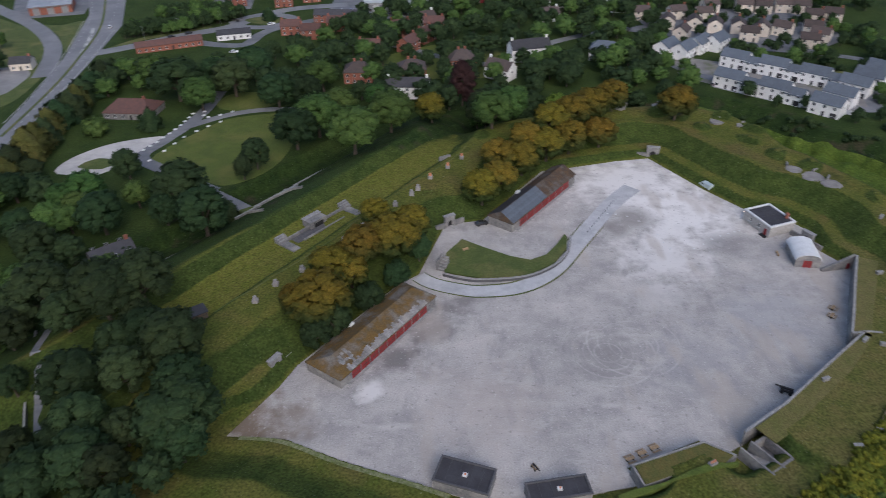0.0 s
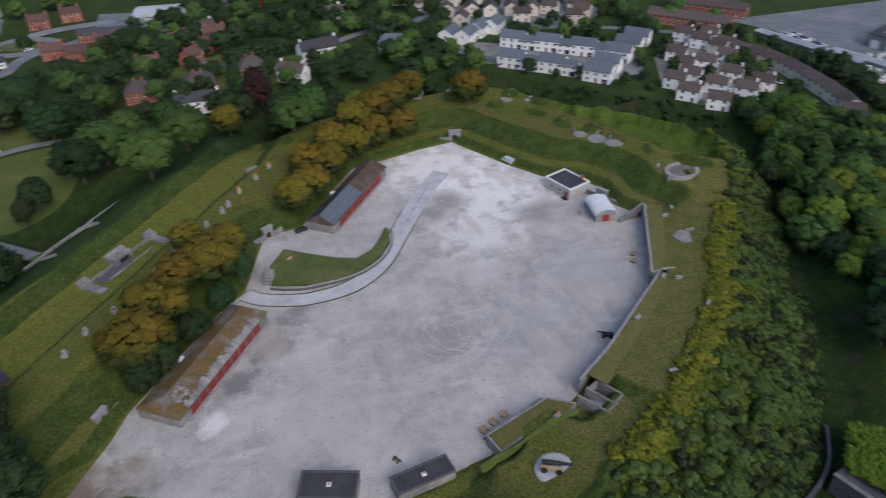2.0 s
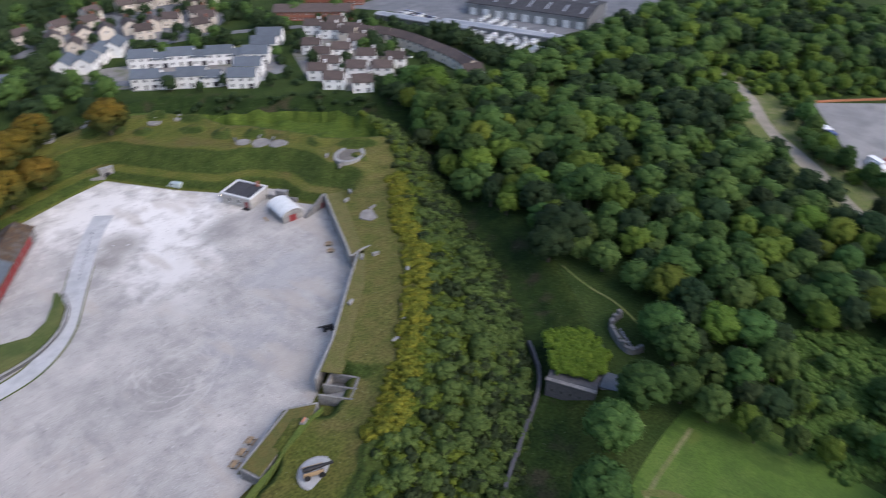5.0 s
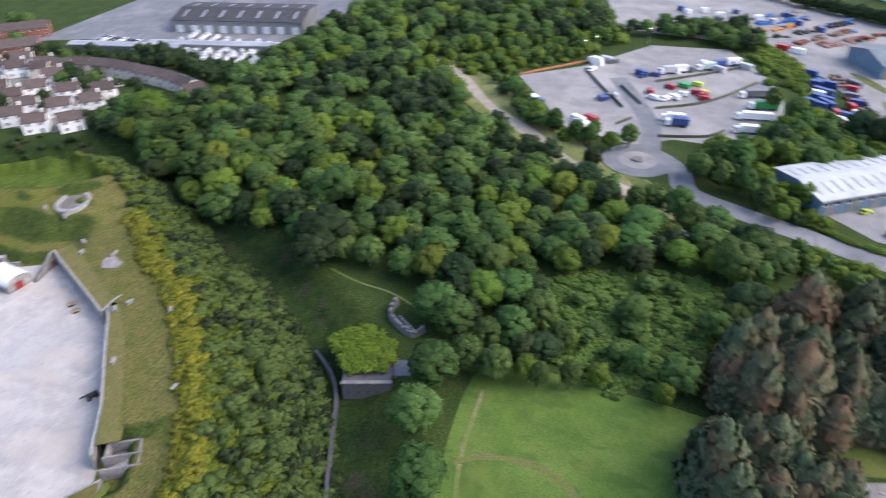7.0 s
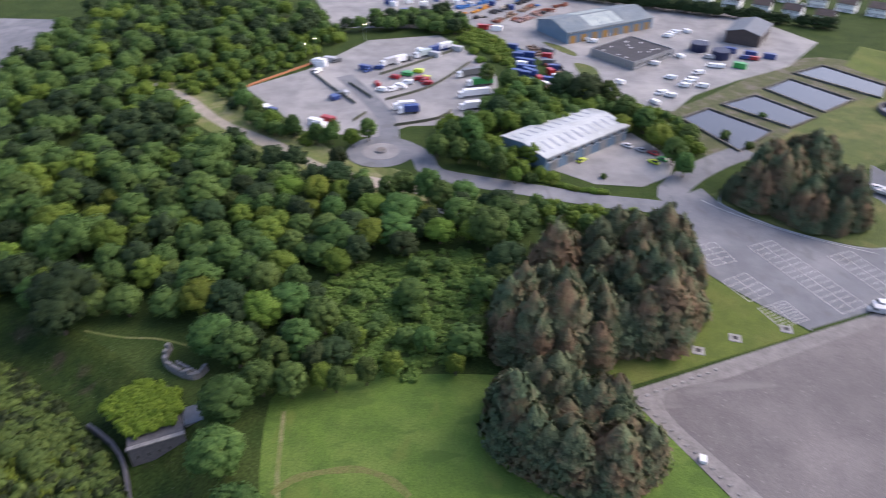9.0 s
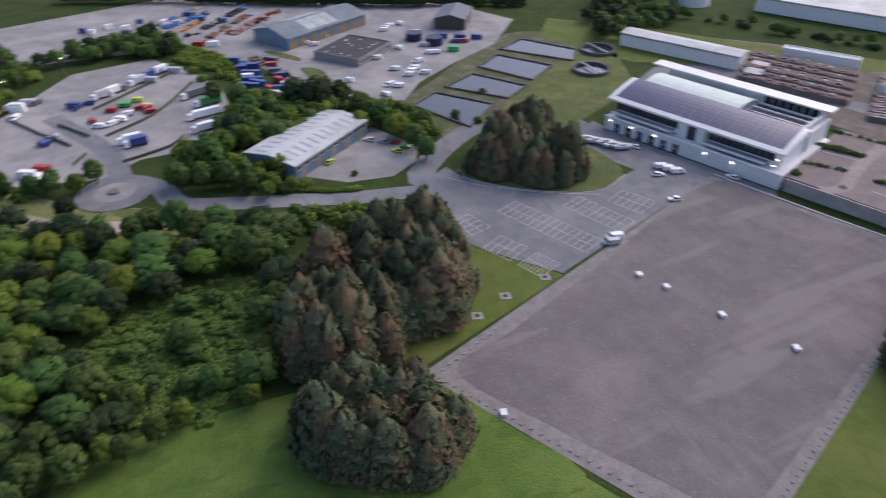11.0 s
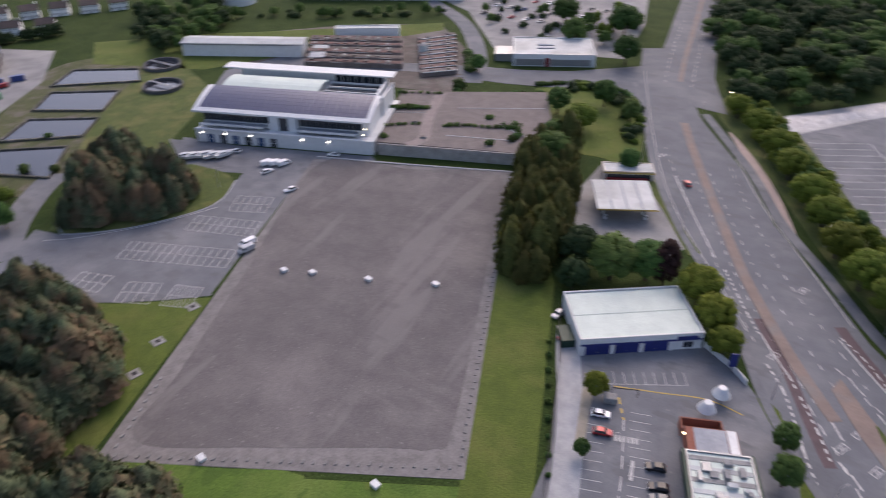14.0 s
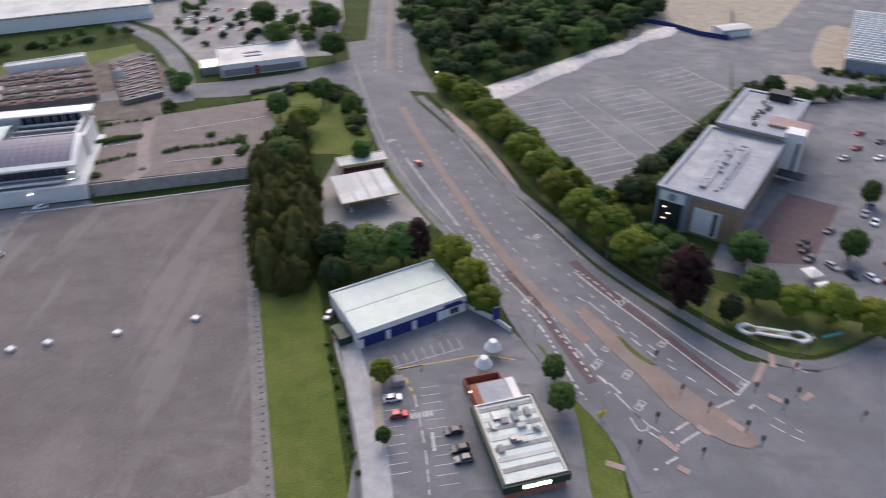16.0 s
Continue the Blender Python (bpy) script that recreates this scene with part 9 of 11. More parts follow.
for x, y, c in ((231, -91, "red"), (226, -93, "green"), (224, -89, "lime"), (238, -83, "white"), (234, -87, "silver")):
    car(pose(x, y, 0.08, 0, 0, 40), c, "vehicles of the shed")
lorry(pose(196, -24, 0.06, 0, 0, 120), "white", "vehicles of the shed", 7)
for k, (x, y) in enumerate([(353.2, -54.9), (339.8, -55.5), (327.2, -55.6), (313.9, -55.4), (301.5, -55.3), (305.4, -52.3), (316.7, -51.6), (321.7, -70.2), (308.8, -69.6), (305.9, -64.5)]):
    crate(pose(x, y, 0.06, 0, 0, 62 + (k * 29) % 17), ("blue", "blue", "white", "blue", "grey", "blue")[k % 6], "containers of the yards", 5.0)
crate(pose(193, -30, 0.06, 0, 0, 120), "green", "vehicles of the shed", 4.0)


def stock(m, colour, form, group):
    """Bundled building stock on timber bearers: pipes, sheeted blocks or a low heap of packs."""
    key = ("stock", colour, form)
    if key in AUTO:
        ob = copy_thing(AUTO[key], m)
    else:
        ob = base("material_stack", m, colour + " bundled building stock on timber bearers", "stack")
        for x in (-1.3, 1.3):
            part("bearer", boxes((x - 0.08, x + 0.08, -1.1, 1.1, 0.0, 0.14)), M["wood"], ob)
        rng = random.Random(hash_of(key))
        if form == 0:
            for j in range(2):
                for k in range(2 - j):
                    bm = bmesh.new()
                    drum(bm, 0, 0, -2.2 + rng.uniform(-0.2, 0.2), 2.2, 0.46, n=10)
                    bmesh.ops.rotate(bm, verts=bm.verts[:], matrix=Matrix.Rotation(radians(90), 3, "Y"))
                    bmesh.ops.translate(bm, verts=bm.verts[:], vec=(0, (k - (1 - j) / 2) * 0.94, 0.60 + j * 0.80))
                    part("pipe", bm, STOCK[colour], ob)
        else:
            for x in (-1.4, 0.0, 1.4)[:1 + form]:
                top, w = rng.uniform(0.5, 1.1) * (1 if form == 1 else 1.6), rng.uniform(0.8, 1.15)
                part("pack", bevel(boxes((x - 0.66, x + 0.66, -w, w, 0.14, top)), 0.06), STOCK[colour], ob)
        AUTO[key] = ob
    ob["group"] = group


def hash_of(key):
    return sum(ord(c) * (k + 3) for k, c in enumerate(str(key)))


for colour, p, q, lanes in (("orange", (412, -33), (430, -50), 2), ("black", (406, -42), (446, -80), 2), ("brown", (401, -52), (431, -80), 2), ("pink", (400, -64), (419, -86), 3), ("blue", (428, -33), (446, -58), 2), ("rusty", (414, -80), (433, -100), 2), ("blue", (441, -70), (450, -80), 1), ("pale", (430, -22), (462, -58), 1), ("rusty", (392, -46), (399, -52), 2), ("brown", (352, -65), (316, -71), 2), ("black", (348, -70), (314, -75), 1), ("blue", (352, -57), (306, -57), 1)):
    away = Vector((q[0] - p[0], q[1] - p[1]))
    turn_, n = math.degrees(math.atan2(away.y, away.x)), int(away.length / 4.9) + 1
    side = Vector((-away.y, away.x)).normalized()
    for k in range(n):
        for lane in range(lanes):
            if yard_rng.uniform(0, 1) < 0.25:
                continue
            at_ = Vector(p) + away * (k / max(1, n - 1)) + side * (lane - (lanes - 1) / 2) * 2.6
            tone = colour if yard_rng.uniform(0, 1) < 0.8 else yard_rng.choice(["pale", "black", "blue", "rusty"])
            stock(pose(at_.x, at_.y, 0.06, 0, 0, turn_ + yard_rng.uniform(-9, 9)), tone, yard_rng.choice([0, 1, 1, 2]), "stock of the works yard")
for x, y in ((344.5, -149.4), (332.5, -156.0)):
    tank = base("storage_tank", pose(x, y, 0.05), "dark-blue round steel storage tank in the yard", "tank")
    bm = bmesh.new()
    drum(bm, 0, 0, 0, 3.6, 4.4, n=28)
    part("shell", bm, M["tankblue"], tank)
    bm = bmesh.new()
    drum(bm, 0, 0, 3.6, 4.0, 4.55, 4.4, n=28)
    part("rim", bm, M["tankblue"], tank)
for name, pts in (("yard_grass", [(363, -72), (352, -76), (340, -84), (344, -86), (356, -80)]), ("yard_grass_2", [(330, -82), (324, -90), (311, -90), (306, -84), (314, -82)])):
    slab(name, pts, M["verge"], 0.11, label="small grass island in the works yard", round_=3)
# boats and cars of the sales yard
def small_boat(m, group):
    if "small" in AUTO:
        ob = copy_thing(AUTO["small"], m)
    else:
        ob = base("boat", m, "small white boat under a pale cover", "boat")
        bm = prism(bmesh.new(), [(-3.0, -1.1), (1.2, -1.1), (2.6, -0.6), (3.3, 0), (2.6, 0.6), (1.2, 1.1), (-3.0, 1.1)], 0.3, 1.4)
        part("hull", bevel(bm, 0.15), M["whitepaint"], ob)
        part("cover", bevel(boxes((-2.4, 1.4, -0.8, 0.8, 1.38, 1.9)), 0.25), M["whiteroof"], ob, "pale canvas cover")
        AUTO["small"] = ob
    ob["group"] = group
    return ob


for k in range(48):
    small_boat(pose(286 + (k % 6) * 4.6 - 0.24 * (238 - (196 + (k // 6) * 7)), 200 + (k // 6) * 7.5 + (k % 3), 0.06, 0, 0, 10 + (k * 37) % 40), "boats of the sales yard")
for x, y in ((283, 269), (282, 258), (280, 247), (297, 254), (298, 246), (297, 238), (304, 243), (292, 229), (297, 222), (284, 226), (284, 219), (290, 214), (303, 221), (303, 212), (311, 213), (288, 291), (287, 281), (289, 240), (289, 250), (292, 262), (310, 206), (296, 208)):
    boat(pose(x - 6 + yard_rng.uniform(-1, 1), y, 0.06, 0, 0, 20 + yard_rng.uniform(-25, 25)), "boats of the sales yard")
for k in range(34):
    car(pose(274 + (k % 4) * 4.6, 296 - (k // 4) * 3.0, 0.06, 0, 0, 15), ("red", "white", "silver", "blue", "black", "grey")[(k * 7) % 6], "cars of the sales yard")
for k in range(26):
    car(pose(110 + (k % 9) * 9, -378 - (k // 9) * 18, 0.06, 0, 0, 70), ("red", "white", "silver", "blue", "black", "grey")[(k * 5) % 6], "cars of the store")


# ---- street furniture ----
POLES = {}


def lamp_post(x, y, ang, h=8.0, lit=False, group="street lamps"):
    key = (h, lit)
    m = pose(x, y, 0.1, 0, 0, ang)
    if key in POLES:
        return copy_thing(POLES[key], m)
    ob = base("street_lamp", m, "tall grey steel street lamp" + (" that is lit" if lit else " beside the road"), "street lamp", group)
    part("pole", drum(bmesh.new(), 0, 0, 0, h, 0.11, 0.06, 8), M["steelgrey"], ob)
    part("arm", boxes((0, 1.6, -0.05, 0.05, h - 0.1, h)), M["steelgrey"], ob)
    part("lamp_head", bevel(boxes((1.1, 1.9, -0.16, 0.16, h - 0.16, h + 0.02)), 0.04), M["lamp_on"] if lit else M["steelgrey"], ob)
    POLES[key] = ob
    return ob


for x, y, a in ((-16, -207, 60), (-33, -171, 60), (-55, -144, 50), (-76, -132, 100), (20, -255, 60), (-11, -134, 230), (-25, -108, 230), (24, -196, 240), (36, -284, 60), (60, -272, 240), (172, -148, 200), (-178, 300, 180), (-172, 330, 180), (-108, 293, 90), (-150, 400, 270), (-130, 412, 270), (-165, 385, 270), (48, -236, 240)):
    lamp_post(x, y, a)
lamp_post(28, -300, 60, 8.0, True)
lamp_post(342, 50, 200, 9.0, True)
lamp_post(372, 22, 200, 9.0, True)
lamp_post(350, 46, 200, 9.0, True)


def signal(x, y, ang):
    m = pose(x, y, 0.15, 0, 0, ang)
    if "signal" in POLES:
        return copy_thing(POLES["signal"], m)
    ob = base("traffic_light", m, "black traffic light on a short pole", "traffic light", "traffic lights")
    part("pole", drum(bmesh.new(), 0, 0, 0, 3.6, 0.08, 0.07, 8), M["darkmetal"], ob)
    head = part("signal_head", bevel(boxes((-0.25, 0.25, 0.05, 0.4, 2.5, 3.6)), 0.04), M["darkmetal"], ob)
    part("backing_board", boxes((-0.4, 0.4, 0.0, 0.05, 2.35, 3.75)), M["black"], ob)
    for k, c in enumerate(("red", "orange", "leafwall")):
        part("lens", boxes((-0.14, 0.14, 0.4, 0.46, 3.25 - k * 0.33, 3.5 - k * 0.33)), M[c], head)
    POLES["signal"] = ob
    return ob


for x, y, a in ((-49, -112, 30), (-56, -107, 200), (-61, -119, 30), (-66, -114, 120), (-70, -118, 30), (-37, -108, 200), (-32, -100, 200), (-44, -117, 30), (-72, -126, 100), (-82, -112, 60), (-90, -105, 60), (-58, -103, 200), (-45, -99, 220), (-40, -128, 30)):
    signal(x, y, a)
ob = base("yellow_sign", pose(-25, -108.5, 0.1, 0, 0, 30), "bright yellow square road sign on posts", "road sign")
part("board", boxes((-1.0, 1.0, -0.05, 0.05, 1.0, 2.6)), plain("bright_yellow_sheet", (0.85, 0.62, 0.02), 0.5), ob)
for s in (-0.7, 0.7):
    part("post", drum(bmesh.new(), s, 0.1, 0, 2.6, 0.05, 0.05, 6), M["steelgrey"], ob)
ob = base("pylon_sign", pose(-1, -139, 0.1, 0, 0, 25), "tall blue shop pylon sign", "sign")
part("board", bevel(boxes((-0.9, 0.9, -0.2, 0.2, 1.6, 5.6)), 0.05), M["navy"], ob)
part("post", boxes((-0.15, 0.15, -0.12, 0.12, 0, 1.6)), M["steelgrey"], ob)
fence_wall("boundary_wall", [(6.5, -145), (-1, -140), (-5, -136)], M["whitepaint"], 1.6, 0.3, 0.07, "low white boundary wall")
for x, y in ((-0.5, -128), (1.5, -122)):
    ob = base("parasol", pose(x, y, 0.1), "large white parasol beside the restaurant", "parasol", "white parasols")
    part("pole", drum(bmesh.new(), 0, 0, 0, 3.0, 0.06, 0.06, 8), M["steelgrey"], ob)
    part("canopy", drum(bmesh.new(), 0, 0, 2.0, 4.2, 2.1, 0.9, 12), M["whitepaint"], ob)
for x, y, a in ((-89, -165, 20), (-90.5, -158.5, 20), (-86, -154, 20)):
    ob = base("gazebo", pose(x, y, 0.1, 0, 0, a), "white canvas gazebo on thin posts", "gazebo", "white gazebos")
    bm = bmesh.new()
    v = [bm.verts.new(p) for p in ((-2.2, -2.2, 2.3), (2.2, -2.2, 2.3), (2.2, 2.2, 2.3), (-2.2, 2.2, 2.3), (0, 0, 3.3))]
    for k in range(4):
        bm.faces.new((v[k], v[(k + 1) % 4], v[4]))
    bm.faces.new(v[3::-1])
    part("canopy", bm, M["whitepaint"], ob)
    for sx in (-2.1, 2.1):
        for sy in (-2.1, 2.1):
            part("post", drum(bmesh.new(), sx, sy, 0, 2.35, 0.04, 0.04, 6), M["steelgrey"], ob)
# the curved metal sign on the roadside lawn
ob = base("lawn_sculpture", pose(-71, -139, 0.2, 0, 0, 170), "curved white metal sign with a red and green panel", "sign")
bm = bmesh.new()
prof = [(9 * math.cos(a * 0.2618), 2.6 * math.sin(a * 0.2618) * (1.25 if abs(math.cos(a * 0.2618)) > 0.6 else 0.6)) for a in range(24)]
inn = [(x * 0.86, y * 0.6) for x, y in prof]
o, i = [[[bm.verts.new((x, y, z)) for x, y in q] for z in (1.2, 1.7)] for q in (prof, inn)]
for k in range(24):
    j = (k + 1) % 24
    bm.faces.new((o[0][k], o[0][j], o[1][j], o[1][k]))
    bm.faces.new((i[0][j], i[0][k], i[1][k], i[1][j]))
    bm.faces.new((o[1][k], o[1][j], i[1][j], i[1][k]))
    bm.faces.new((o[0][j], o[0][k], i[0][k], i[0][j]))
bmesh.ops.recalc_face_normals(bm, faces=bm.faces[:])
part("ring_frame", bm, M["whitepaint"], ob)
part("panel", boxes((-4, 4, -0.8, 0.8, 1.25, 1.6)), M["steelgrey"], ob)
part("red_bar", boxes((-3, 1, -0.4, 0.0, 1.6, 1.7)), M["red"], ob)
part("green_bar", boxes((-2, 2, 0.2, 0.6, 1.6, 1.7)), CARS["green"], ob)
for s in (-5, 5):
    part("post", drum(bmesh.new(), s, 0, 0, 1.25, 0.15, 0.15, 8), M["steelgrey"], ob)
ob = base("teal_sign", pose(-86, -140, 0.2, 0, 0, 200), "long low teal name board", "sign")
part("board", bevel(boxes((-3, 3, -0.1, 0.1, 0.5, 1.3)), 0.04), plain("teal_sheet", (0.10, 0.45, 0.46), 0.5), ob)
for s in (-2.4, 2.4):
    part("post", boxes((s - 0.06, s + 0.06, -0.05, 0.05, 0, 0.5)), M["steelgrey"], ob)
# white service boxes on the gravel field, pads on the lawn, stone rows along the edge
for x, y in ((120, -120), (112, -123), (96, -128), (78, -135), (92, -59), (56, -71)):
    ob = base("service_box", pose(x, y, 0.13, 0, 0, -18), "white metal service box on the gravel field", "cabinet", "white service boxes")
    part("body", bevel(boxes((-0.9, 0.9, -0.7, 0.7, 0, 0.8)), 0.06), M["whitepaint"], ob)
    part("lid", boxes((-0.95, 0.95, -0.75, 0.75, 0.8, 0.9)), M["whitepaint"], ob)
for x, y in ((125, -70), (129, -81), (131.5, -95.5), (110.5, -47.5)):
    ob = base("concrete_pad", pose(x, y, 0.05, 0, 0, -18), "pale concrete pad with a dark hatch", "manhole", "concrete pads")
    part("slab", bevel(boxes((-1.5, 1.5, -1.5, 1.5, -0.1, 0.18)), 0.05), M["cap"], ob)
    part("hatch", boxes((-0.6, 0.6, -0.6, 0.6, 0.18, 0.23)), M["darkmetal"], ob)
edge = [(Vector((43.5, -84)).lerp(Vector((83, -196)), k / 54), 0) for k in range(55)] + [(Vector((109, -51)).lerp(Vector((45, -82)), k / 30), 1) for k in range(31)]
edge += [(Vector((111, -53)).lerp(Vector((118, -72)), k / 8), 2) for k in range(9)]
for c, side in edge:
    ob = tagged(link("edge_block", bevel(boxes((-0.5, 0.5, -0.3, 0.3, -0.05, 0.28)), 0.06), M["stone"] if side != 2 else M["cap"]), "grey concrete edge block on the gravel", "block", "edge blocks")
    ob.matrix_basis = pose(c.x + yard_rng.uniform(-0.2, 0.2), c.y + yard_rng.uniform(-0.2, 0.2), 0.10, 0, 0, -70 + yard_rng.uniform(-8, 8))
ob = base("height_barrier", pose(19, -119, 0.1, 0, 0, 200), "dark height barrier beam on posts", "barrier")
part("beam", boxes((-3, 3, -0.08, 0.08, 2.3, 2.5)), M["darkmetal"], ob)
for s in (-2.9, 2.9):
    part("post", boxes((s - 0.08, s + 0.08, -0.08, 0.08, 0, 2.3)), M["darkmetal"], ob)
ob = base("salt_store", pose(21.5, -116, 0.1, 0, 0, 20), "pale grey cabinet by the car park", "cabinet")
part("body", bevel(boxes((-1.4, 1.4, -1.1, 1.1, 0, 1.7)), 0.1), M["cap"], ob)
slab("planting_bed", [(29.5, -122), (24.5, -101), (22.5, -101.5), (27, -123)], M["trackdirt"], 0.16, label="buff planting bed")
fence_wall("boundary_fence", [(44, -143), (36, -122), (25, -84)], M["darkmetal"], 1.3, 0.1, 0.05, "dark metal boundary fence")

# ---- trees ----
ICO = None


def ico():
    bm = bmesh.new()
    bmesh.ops.create_icosphere(bm, subdivisions=1, radius=1)
    v = np.array([q.co for q in bm.verts])
    f = np.array([[q.index for q in p.verts] for p in bm.faces])
    bm.free()
    return v, f


IV, IF = ico()


NORMALS = {}


def round_normals(me, normals):
    """Shade the leaves of a crown as one soft mass."""
    normals = normals / np.maximum(np.linalg.norm(normals, axis=1, keepdims=True), 1e-6)
    me.polygons.foreach_set("use_smooth", np.ones(len(me.polygons), bool))
    me.normals_split_custom_set_from_vertices(normals.tolist())
    NORMALS[me.name] = normals


def leaf_sprays(p, d, nrm, rng, leaf, droop):
    """Small three-cornered sprays at the points p; also how they are shaded."""
    n = len(p)
    t = np.cross(nrm, rng.normal(size=d.shape))
    t[:, 2] -= droop
    t /= np.linalg.norm(t, axis=1, keepdims=True)
    b = np.cross(nrm, t)
    sz = leaf * rng.uniform(0.6, 1.35, (n, 1))
    q = np.stack([p - t * sz, p - b * sz * 0.75 + t * sz * 0.3, p + b * sz * 0.75 + t * sz * 0.6 - nrm * sz * 0.15], 1).reshape(-1, 3)
    return q, np.repeat(d * 0.75 + nrm * 0.45, 3, axis=0)


def crown_mesh(name, rng, radius, low, high, blobs, leaves, leaf, material, lump=0.36, point=0.0, droop=0.0):
    """A crown of leafy clumps round an egg-shaped space, each clump a dark heart under many small leaf sprays."""
    verts, faces, shade, at = [], [], [], 0
    mid, half = (low + high) / 2, (high - low) / 2
    turn = rng.uniform(0, 6.28)
    for k in range(blobs):
        u = -0.62 + 1.58 * (k + rng.uniform(0, 0.9)) / blobs
        u = min(u, 0.98)
        th = turn + k * 2.39996 + rng.uniform(-0.35, 0.35)
        s = math.sqrt(max(0.0, 1 - u * u)) * (1 - point * max(u, 0)) * rng.uniform(0.72, 1.08)
        rb = radius * lump * rng.uniform(0.75, 1.3) * (1 - 0.4 * point * max(u, 0))
        c = np.array([s * math.cos(th) * (radius - rb * 0.6), s * math.sin(th) * (radius - rb * 0.6), mid + u * (half - rb * 0.5)])
        out = (c - [0, 0, mid - half * 0.3]) / radius
        v = IV * rb * 0.9 * rng.uniform(0.85, 1.15, (len(IV), 1)) * np.array([1, 1, 0.85]) + c
        verts.append(v)
        shade.append(IV * 0.8 + out * 0.5)
        faces += [tuple(q) for q in (IF + at).tolist()]
        at += len(v)
        d = rng.normal(size=(leaves, 3))
        d[:, 2] = d[:, 2] * 0.9 + 0.35
        d += (c - [0, 0, mid]) / radius * 0.5
        d /= np.linalg.norm(d, axis=1, keepdims=True)
        p = c + d * rb * rng.uniform(0.84, 1.18, (leaves, 1)) * np.array([1, 1, 0.9])
        nrm = d + rng.normal(size=d.shape) * 0.42 + np.array([0, 0, 0.25])
        nrm /= np.linalg.norm(nrm, axis=1, keepdims=True)
        q, w = leaf_sprays(p, d + out * 0.5, nrm, rng, leaf, droop)
        verts.append(q)
        shade.append(w)
        faces += [tuple(range(at + 3 * i, at + 3 * i + 3)) for i in range(leaves)]
        at += 3 * leaves
    me = bpy.data.meshes.new(name)
    me.from_pydata(np.concatenate(verts).tolist(), [], faces)
    me.materials.append(material)
    round_normals(me, np.concatenate(shade))
    return me


def conifer_mesh(name, rng, radius, low, high, sprays, leaf, material, taper=1.7):
    """A tall conifer: a lobed, tapering heart hung with upright sprays, with a ragged pointed top."""
    n, rings = 14, 9
    lobes, turn = rng.uniform(0.0, 0.16, 5), rng.uniform(0, 6.28, 5)

    def reach(a, h):
        swell = sum(w * np.cos((k + 2) * a + turn[k] + 2.2 * h * (k - 2)) for k, w in enumerate(lobes))
        return radius * (1 - h ** taper) * (0.55 + 0.45 * np.minimum(1, h * 6 + 0.35)) * (1 + 0.8 * swell)

    verts, faces, shade = [], [], []
    for j in range(rings):
        h = j / (rings - 1) * 0.97
        a = np.arange(n) * 6.28319 / n + 0.2 * j
        r = reach(a, h) * 0.86 * rng.uniform(0.85, 1.1, n)
        verts.append(np.stack([r * np.cos(a), r * np.sin(a), np.full(n, low + (high - low) * h)], -1))
        shade.append(np.stack([np.cos(a), np.sin(a), np.full(n, 0.35 + h)], -1))
    for j in range(rings - 1):
        for k in range(n):
            p, q = j * n + k, j * n + (k + 1) % n
            faces += [(p, q, q + n), (p, q + n, p + n)]
    faces.append(tuple(range((rings - 1) * n, rings * n)))
    at = rings * n
    boughs = sprays // 12
    bh, ba = 1 - np.sqrt(rng.uniform(0, 1, boughs)) * 0.99, rng.uniform(0, 6.28319, boughs)
    own = rng.integers(0, boughs, sprays)
    along = rng.uniform(0, 1, sprays)
    h = np.clip(bh[own] + (along - 0.8) * 0.045 + rng.normal(0, 0.012, sprays), 0.005, 0.995)
    a = ba[own] + rng.normal(0, 0.17, sprays)
    r = reach(a, h) * (0.84 + rng.uniform(0.0, 0.34, boughs)[own] * along) + 0.1 + 0.35 * along
    p = np.stack([r * np.cos(a), r * np.sin(a), low + (high - low) * h], -1)
    d = np.stack([np.cos(a), np.sin(a), 0.25 + 0.7 * h], -1)
    d /= np.linalg.norm(d, axis=1, keepdims=True)
    nrm = d + rng.normal(size=d.shape) * 0.3
    nrm /= np.linalg.norm(nrm, axis=1, keepdims=True)
    up = np.array([0, 0, 1.0]) + rng.normal(size=d.shape) * 0.28 + d * 0.25
    side = np.cross(up, nrm)
    side /= np.linalg.norm(side, axis=1, keepdims=True)
    up = np.cross(nrm, side)
    sz = leaf * rng.uniform(0.6, 1.4, (sprays, 1))
    verts.append(np.stack([p - side * sz * 0.42 - up * sz * 0.6, p + side * sz * 0.42 - up * sz * 0.7, p + up * sz * 1.2 + nrm * sz * 0.35], 1).reshape(-1, 3))
    shade.append(np.repeat(d * 0.7 + nrm * 0.55, 3, axis=0))
    faces += [tuple(range(at + 3 * i, at + 3 * i + 3)) for i in range(sprays)]
    me = bpy.data.meshes.new(name)
    me.from_pydata(np.concatenate(verts).tolist(), [], faces)
    me.materials.append(material)
    round_normals(me, np.concatenate(shade))
    return me


